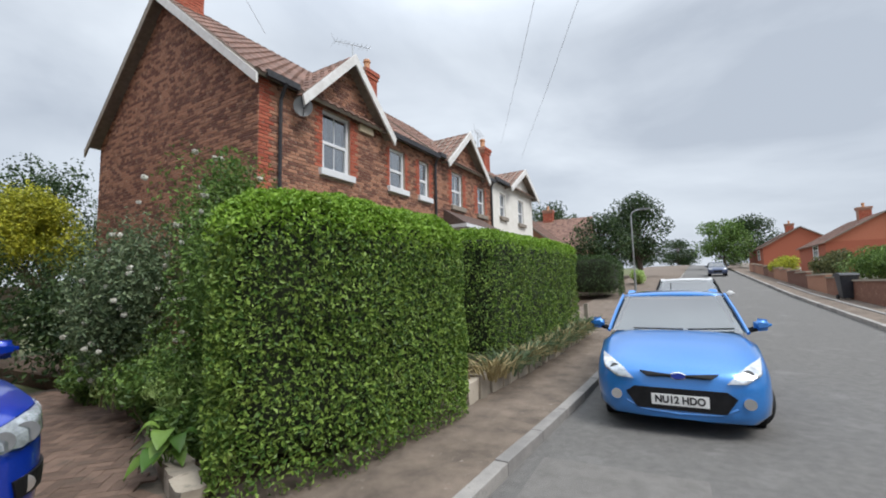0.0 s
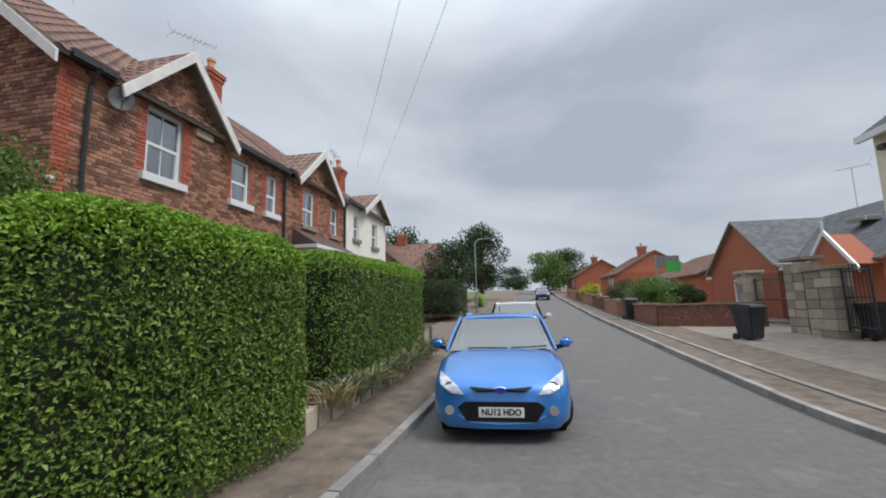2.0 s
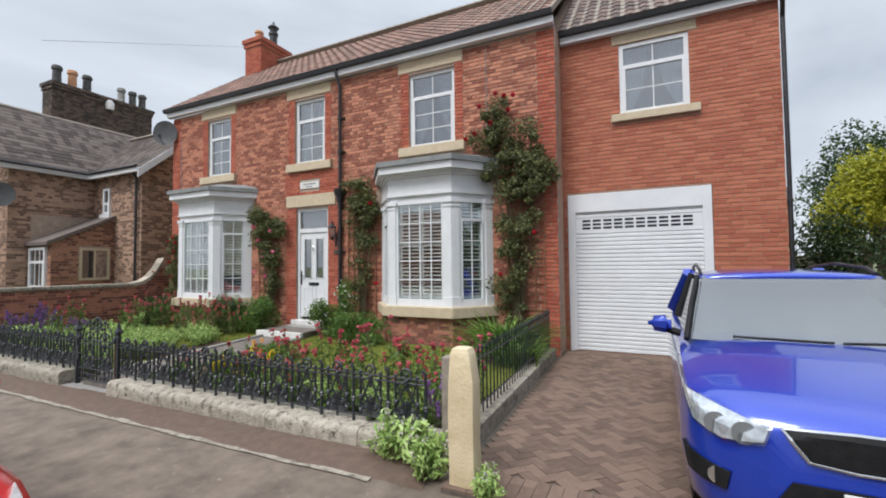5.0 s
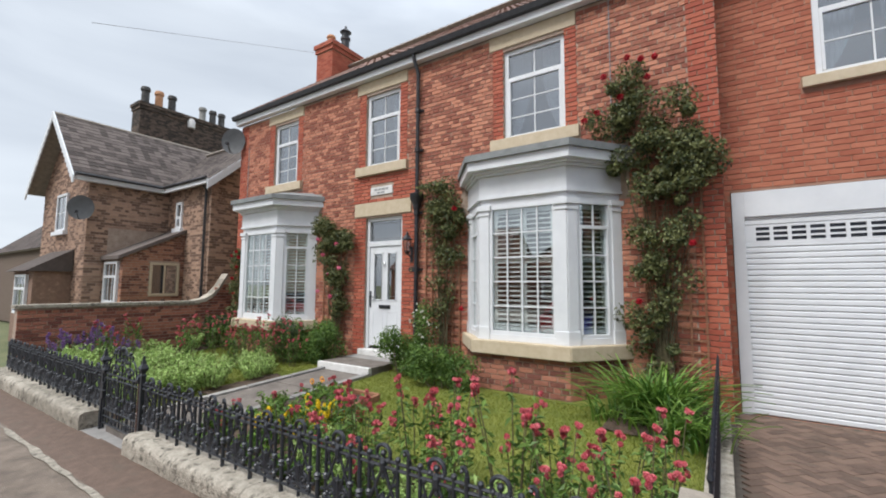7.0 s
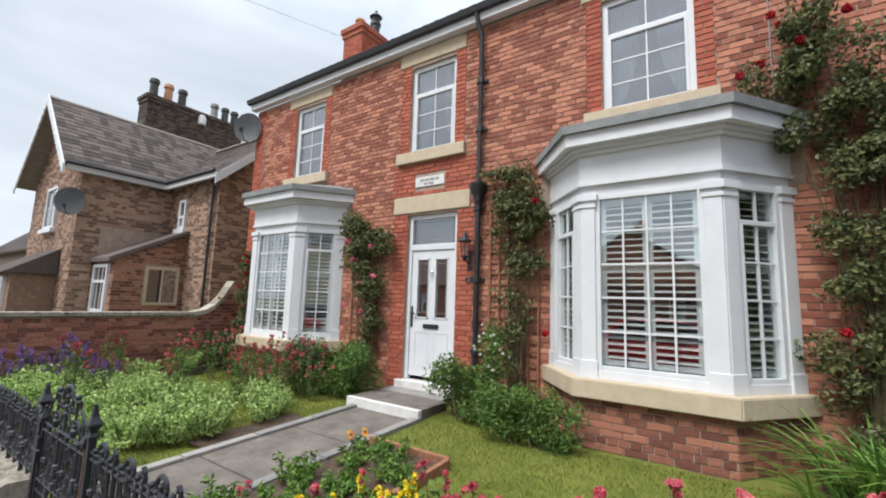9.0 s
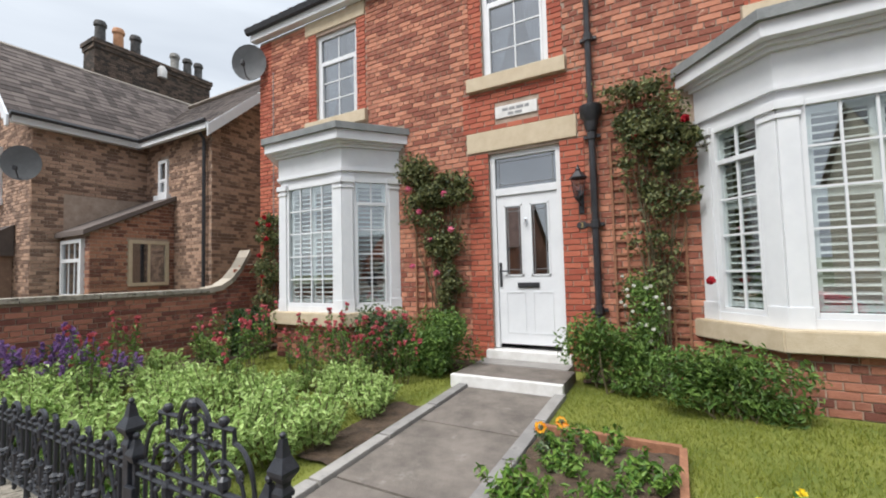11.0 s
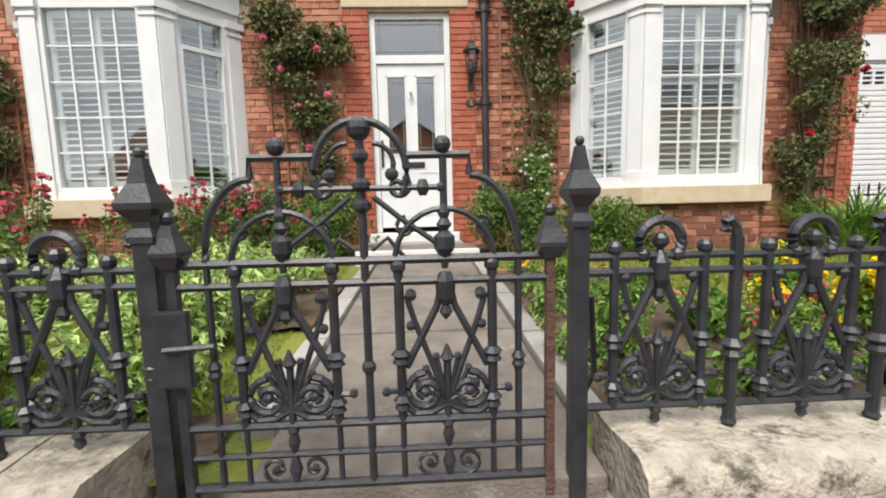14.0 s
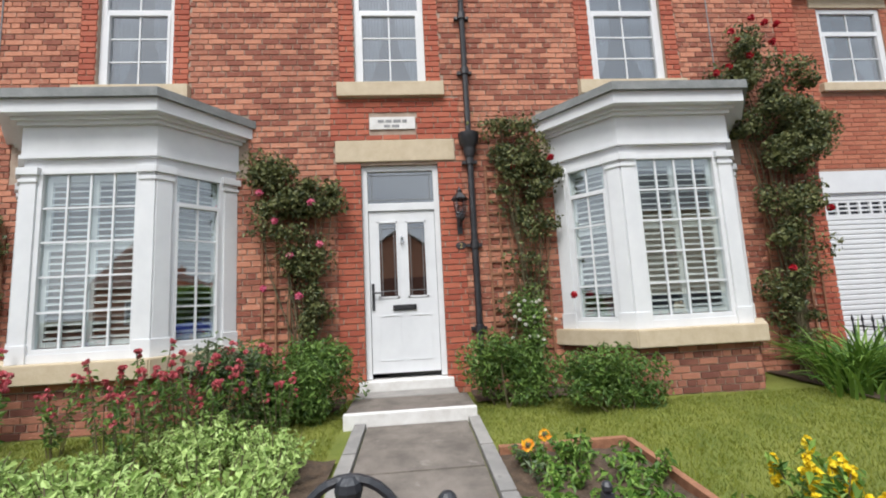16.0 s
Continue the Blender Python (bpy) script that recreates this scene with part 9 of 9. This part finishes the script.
far_house("brick_house_far", "red brick house beside the gabled one across the road", -27, -16, -22, -14, 0.0, 3.2, 6.4, "brick_terrace", "tile_red", "x", [("y+", -25, -23.5, 0.9, 2.3), ("y+", -20, -18.5, 0.9, 2.3)])
bung = far_house("bungalow", "red brick bungalow with a grey tiled roof and white porch gable", 16.2, 28.0, -22, -13.4, 0.5, 3.05, 5.9, "brick_new", "tile_grey", "x", [("y+", 19.6, 21.0, 1.6, 2.7), ("x-", -16, -14.8, 1.6, 2.8)], False)
wing_h = far_house("bungalow", "brick bungalow wing with a grey tiled gabled roof", 21.2, 27.4, -22.5, -13.05, 0.6, 3.3, 5.8, "brick_new", "tile_grey", "y", [("y+", 23.4, 24.9, 1.5, 2.7)], False)
part("fascia", box(B(), 20.98, 21.08, -22.6, -12.9, 3.1, 3.24), "white", wing_h)
pg = prism(B(), [(16.1, 2.75), (18.5, 2.75), (17.3, 3.95)], -13.4, -12.5, "y")
part("porch_gable", pg, "brick_new", bung)
for sg in (-1, 1):
    part("bargeboard", prism(B(), [(17.3 + sg * 1.4, 2.62), (17.3, 4.15), (17.3, 3.95), (17.3 + sg * 1.36, 2.46)][::sg], -12.5, -12.42, "y"), "white", bung)
part("finial", tube(B(), [(17.3, -12.45, 4.0), (17.3, -12.45, 4.5)], 0.045, 6), "white", bung)
part("fascia", box(B(), 18.7, 28.2, -13.2, -13.1, 2.9, 3.05), "white", bung)
part("skylight", box(B(), 19.0, 20.0, -15.9, -15.3, 4.75, 4.95, 0.02), "chrome", bung)
aerial((22.3, -17.6, 6.0), 1.9, 0.4)
far_house("brick_house_far", "red brick bungalow with white windows", 30, 40, -22, -13.5, 1.0, 3.5, 5.4, "brick_new", "tile_red", "x", [("y+", 35, 36.5, 2.3, 3.5), ("x-", -17.5, -16, 2.2, 3.4)], False)
far_house("brick_house_far", "red brick house with chimneys up the hill", 48, 56, -21, -13, 1.8, 4.9, 7.2, "brick_new", "tile_red", "x", [("y+", 50, 51.5, 3.4, 4.8)])
far_house("brick_house_far", "distant red-roofed house on the hill", 68, 78, -20, -12, 2.6, 6.0, 8.4, "brick_new", "tile_red", "x", [("y+", 70, 71.5, 4.4, 5.8)])


def stone_pillar(x0, x1, z1):
    p = tagged(thing("stone_gate_pier", "square pier of weathered sandstone blocks", "gate pier"), group="gate piers")
    z, k = road_z(15), 0
    rp = random.Random(int(x0 * 7))
    while z < z1 - 0.1:
        h = rp.uniform(0.26, 0.36)
        cut = x0 + (x1 - x0) * rp.uniform(0.35, 0.65)
        for a, b in ((x0, cut - 0.006), (cut + 0.006, x1)):
            e = rp.uniform(-0.015, 0.015)
            part("stone_block", box(B(), a, b, -10.6, -10.0 + e, z, min(z + h - 0.012, z1), 0.02), "sandstone", p)
        z += h
    part("pier_cap", box(B(), x0 - 0.08, x1 + 0.08, -10.7, -9.94, z1, z1 + 0.12, 0.02), "sandstone", p)


stone_pillar(18.1, 18.8, 2.65)
stone_pillar(14.9, 15.8, 2.85)
stone_pillar(13.75, 14.85, 2.45)
for gx0_, gx1_, nm in ((15.85, 18.05, "wide"), (12.75, 13.7, "narrow")):
    g = tagged(thing("iron_gate", "tall dark iron gate between stone piers", "gate"), group="iron gates")
    for z in (0.75, 1.6, 2.35):
        part("rail", tube(B(), [(gx0_, -10.3, z), (gx1_, -10.3, z)], 0.025, 6), "iron", g)
    n = int((gx1_ - gx0_) / 0.12)
    for k in range(n + 1):
        x = gx0_ + (gx1_ - gx0_) * k / n
        part("bar", tube(B(), [(x, -10.3, 0.65), (x, -10.3, 2.45 + 0.12 * math.sin(math.pi * k / n))], 0.013 if 0 < k < n else 0.035, 5), "iron", g)
bwall = thing("street_wall", "low red brick wall along the opposite pavement", "wall", kind="structure")
wp = [(17.9, -10.5), (18.9, -6.9), (30, -7.4), (60, -9.3)]
for (xa, ya), (xb, yb) in zip(wp, wp[1:]):
    ln = math.hypot(xb - xa, yb - ya)
    ang = math.atan2(yb - ya, xb - xa)
    n = max(1, int(ln / 3))
    for k in range(n):
        xm, ym = xa + (xb - xa) * k / n, ya + (yb - ya) * k / n
        z = road_z(xm)
        seg = part("wall_length", box(B(), 0, ln / n + 0.02, -0.11, 0.11, -0.2, 1.0), "brick_terrace", bwall)
        seg.matrix_basis = Matrix.Translation((xm, ym, z)) @ Matrix.Rotation(ang, 4, "Z")
        cp = part("coping", box(B(), 0, ln / n + 0.02, -0.16, 0.16, 1.0, 1.07), "sandstone", seg)


def wheelie(x, y, turn):
    w = tagged(thing("wheelie_bin", "dark grey wheelie bin standing on the pavement", "bin", Matrix.Translation((x, y, road_z(x) + 0.1)) @ Matrix.Rotation(turn, 4, "Z")), group="wheelie bins")
    bm = B()
    lo = [bm.verts.new(p) for p in ((-0.22, -0.25, 0.05), (0.22, -0.25, 0.05), (0.22, 0.25, 0.05), (-0.22, 0.25, 0.05))]
    hi = [bm.verts.new(p) for p in ((-0.29, -0.33, 0.98), (0.29, -0.33, 0.98), (0.29, 0.36, 0.98), (-0.29, 0.36, 0.98))]
    bm.faces.new(lo[::-1])
    bm.faces.new(hi)
    for k in range(4):
        bm.faces.new((lo[k], lo[(k + 1) % 4], hi[(k + 1) % 4], hi[k]))
    bmesh.ops.bevel(bm, geom=list(bm.edges), offset=0.03, segments=2, affect="EDGES")
    part("bin_body", bm, "bin", w)
    part("rim", box(B(), -0.31, 0.31, -0.35, 0.38, 0.94, 0.99, 0.015), "bin", w)
    lid = prism(B(), [(-0.38, 0.99), (0.40, 0.99), (0.40, 1.05), (0.1, 1.09), (-0.34, 1.05)], -0.31, 0.31, "x")
    part("lid", lid, "bin", w)
    part("handle", tube(B(), [(-0.25, 0.43, 1.0), (0.25, 0.43, 1.0)], 0.018, 6), "bin", w)
    for s in (-1, 1):
        wl_ = lathe(B(), [(0.1, -0.03), (0.1, 0.03)], (0, 0, 0), 14)
        o = part("wheel", wl_, "rubber", w)
        o.matrix_basis = Matrix.Translation((s * 0.25, 0.28, 0.1)) @ Matrix.Rotation(math.pi / 2, 4, "Y")


wheelie(14.0, -7.8, radians(-70))
wheelie(22.8, -6.85, radians(-90))
wheelie(13.6, -10.9, radians(0))
sign = thing("estate_sign", "green and grey agent's board on a tall post", "sign")
part("post", box(B(), 26.1, 26.2, -9.55, -9.45, 0.8, 4.35), "steel", sign)
part("grey_board", box(B(), 26.02, 26.06, -10.75, -9.55, 3.6, 4.3), "grey_plastic", sign)
part("green_board", box(B(), 26.0, 26.015, -10.8, -10.0, 3.35, 3.95), "green_sign", sign, "bright green board")

lamp = thing("street_lamp", "slim grey street lamp column with a flat head", "street lamp", Matrix.Translation((30, 1.42, road_z(30) + 0.1)))
part("column", tube(B(), [(0, 0, -0.2), (0, 0, 1.2)], 0.075, 8), "steel", lamp)
part("upper_column", tube(B(), [(0, 0, 1.2), (0, 0, 4.9), (-0.02, -0.06, 5.15), (-0.03, -0.3, 5.3), (-0.04, -0.6, 5.33)], 0.045, 8), "steel", lamp)
part("lamp_head", box(B(), -0.13, 0.05, -1.15, -0.55, 5.28, 5.38, 0.03), "grey_plastic", lamp)

tree("street_tree", "dark round-crowned tree by the lamp", (34, 4.0, 1.4), 5.6, 2.8, 6500, 0.2, "leaf_dark", 101, 0.1)
tree("street_tree", "tall leafy tree at the bend of the street", (52, 2.0, 2.3), 9.5, 3.6, 9000, 0.26, "leaf_dark", 102, 0.2)
tree("street_tree", "broad tree beyond the houses", (42, 8.5, 1.8), 7.0, 3.4, 6500, 0.24, "leaf_dark", 103, 0.15)
tree("street_tree", "leafy tree across the road uphill", (75, -8.5, 3.2), 8.0, 4.0, 6500, 0.3, "leaf", 104, 0.1)
tree("street_tree", "leafy tree across the road near the hilltop", (90, -14, 4), 9.0, 5.0, 6500, 0.34, "leaf_dark", 105, 0.1)
tree("street_tree", "distant tree on the crest of the road", (108, 5.0, 5), 8.0, 5.0, 5000, 0.36, "leaf_dark", 106, 0.1)
tree("street_tree", "distant tree at the end of the road", (128, -4.0, 5.2), 8.0, 6.0, 5000, 0.4, "leaf_dark", 107, 0.05)
tree("street_tree", "tree showing above the roofs", (60, 14, 2.6), 11, 5, 7000, 0.3, "leaf_dark", 108, 0.2)
shrub("roadside_shrub", "low green shrubs over the street wall", (24.5, -8.6, 2.2), (3.6, 1.2, 0.9), 7000, 0.12, "leaf", 109, 24)
shrub("roadside_shrub", "dark clipped shrub above the street wall", (25.5, -10.6, 1.9), (2.2, 1.0, 0.8), 4500, 0.12, "leaf_dark", 110, 16)
shrub("roadside_shrub", "russet hedge behind the street wall", (33, -9.2, 2.6), (3.5, 1.0, 1.1), 5000, 0.14, "leaf_rose", 111, 18)
shrub("roadside_shrub", "yellow flowering shrubs along the wall", (42, -8.8, 2.9), (4, 1.0, 0.9), 4000, 0.16, "leaf_gold", 112, 16)
shrub("roadside_shrub", "green garden shrubs beside the lamp", (29, 3.2, 2.2), (2.0, 1.2, 1.4), 4500, 0.13, "leaf", 113, 16)
shrub("roadside_shrub", "pale green garden plants near the kerb", (38, 1.6, 2.3), (2.6, 0.8, 0.9), 3500, 0.14, "leaf_pale", 114, 14)
earth = part("verge", strip("verge", span(12, 60, 24), lambda x: 3.0 + TILT * (x - 12), lambda x: 8.0 + TILT * (x - 12), lambda x, y: road_z(x) + 0.06), "soil")
tagged(earth, "bare earth of the front gardens", "verge", kind="structure")

wires = tagged(thing("overhead_wires", "thin overhead telephone wires across the sky", "wire"), group="")
E0 = Vector((-0.08, -0.4, 1.6))
for (a, da), (b, db) in ((((0.768, 0.197, 0.609), 8.0), ((0.891, 0.318, 0.325), 21.0)), (((0.784, 0.103, 0.612), 8.0), ((0.915, 0.279, 0.291), 23.0))):
    p, q = E0 + Vector(a) * da, E0 + Vector(b) * db
    p0 = p + (p - q) * 0.4
    mid_ = (p0 + q) / 2 - Vector((0, 0, 0.12))
    part("wire", tube(B(), [p0, mid_, q], 0.004, 5), "cable", wires)
p, q = Vector((-0.56, -0.06, 1.69)) + Vector((0.486, 0.643, 0.592)) * 9, Vector((-0.56, -0.06, 1.69)) + Vector((0.571, 0.651, 0.5)) * 13
part("wire", tube(B(), [p + (p - q) * 1.5, p, q], 0.004, 5), "cable", wires)
p, q = Vector((-4.42, 2.68, 1.42)) + Vector((-0.699, 0.404, 0.59)) * 10, Vector((-4.42, 2.68, 1.42)) + Vector((-0.622, 0.545, 0.562)) * 14.5
part("wire", tube(B(), [p + (p - q) * 0.8, p, q], 0.004, 5), "cable", wires)

# ---- single bricks round the door ----
bm = B()
box(bm, 0, 0.216, -0.013, 0, 0, 0.065)
bmesh.ops.delete(bm, geom=[f for f in bm.faces if f.normal.y > 0.9], context="FACES")
bmesh.ops.bevel(bm, geom=[e for e in bm.edges if all(v.co.y < -0.01 for v in e.verts)], offset=0.004, segments=1, affect="EDGES")
brick_me = bpy.data.meshes.new("brick")
bm.to_mesh(brick_me)
bm.free()
brick_me.materials.append(M["brick"])
rb = random.Random(77)
for a, b, z0, z1 in near_bricks:
    ob = new("brick", brick_me)
    ob.parent = wall
    ob.matrix_basis = Matrix.Translation((a, HY + rb.uniform(-0.003, 0.003), z0 + rb.uniform(-0.001, 0.001))) @ Matrix.Rotation(rb.uniform(-0.012, 0.012), 4, "Y")
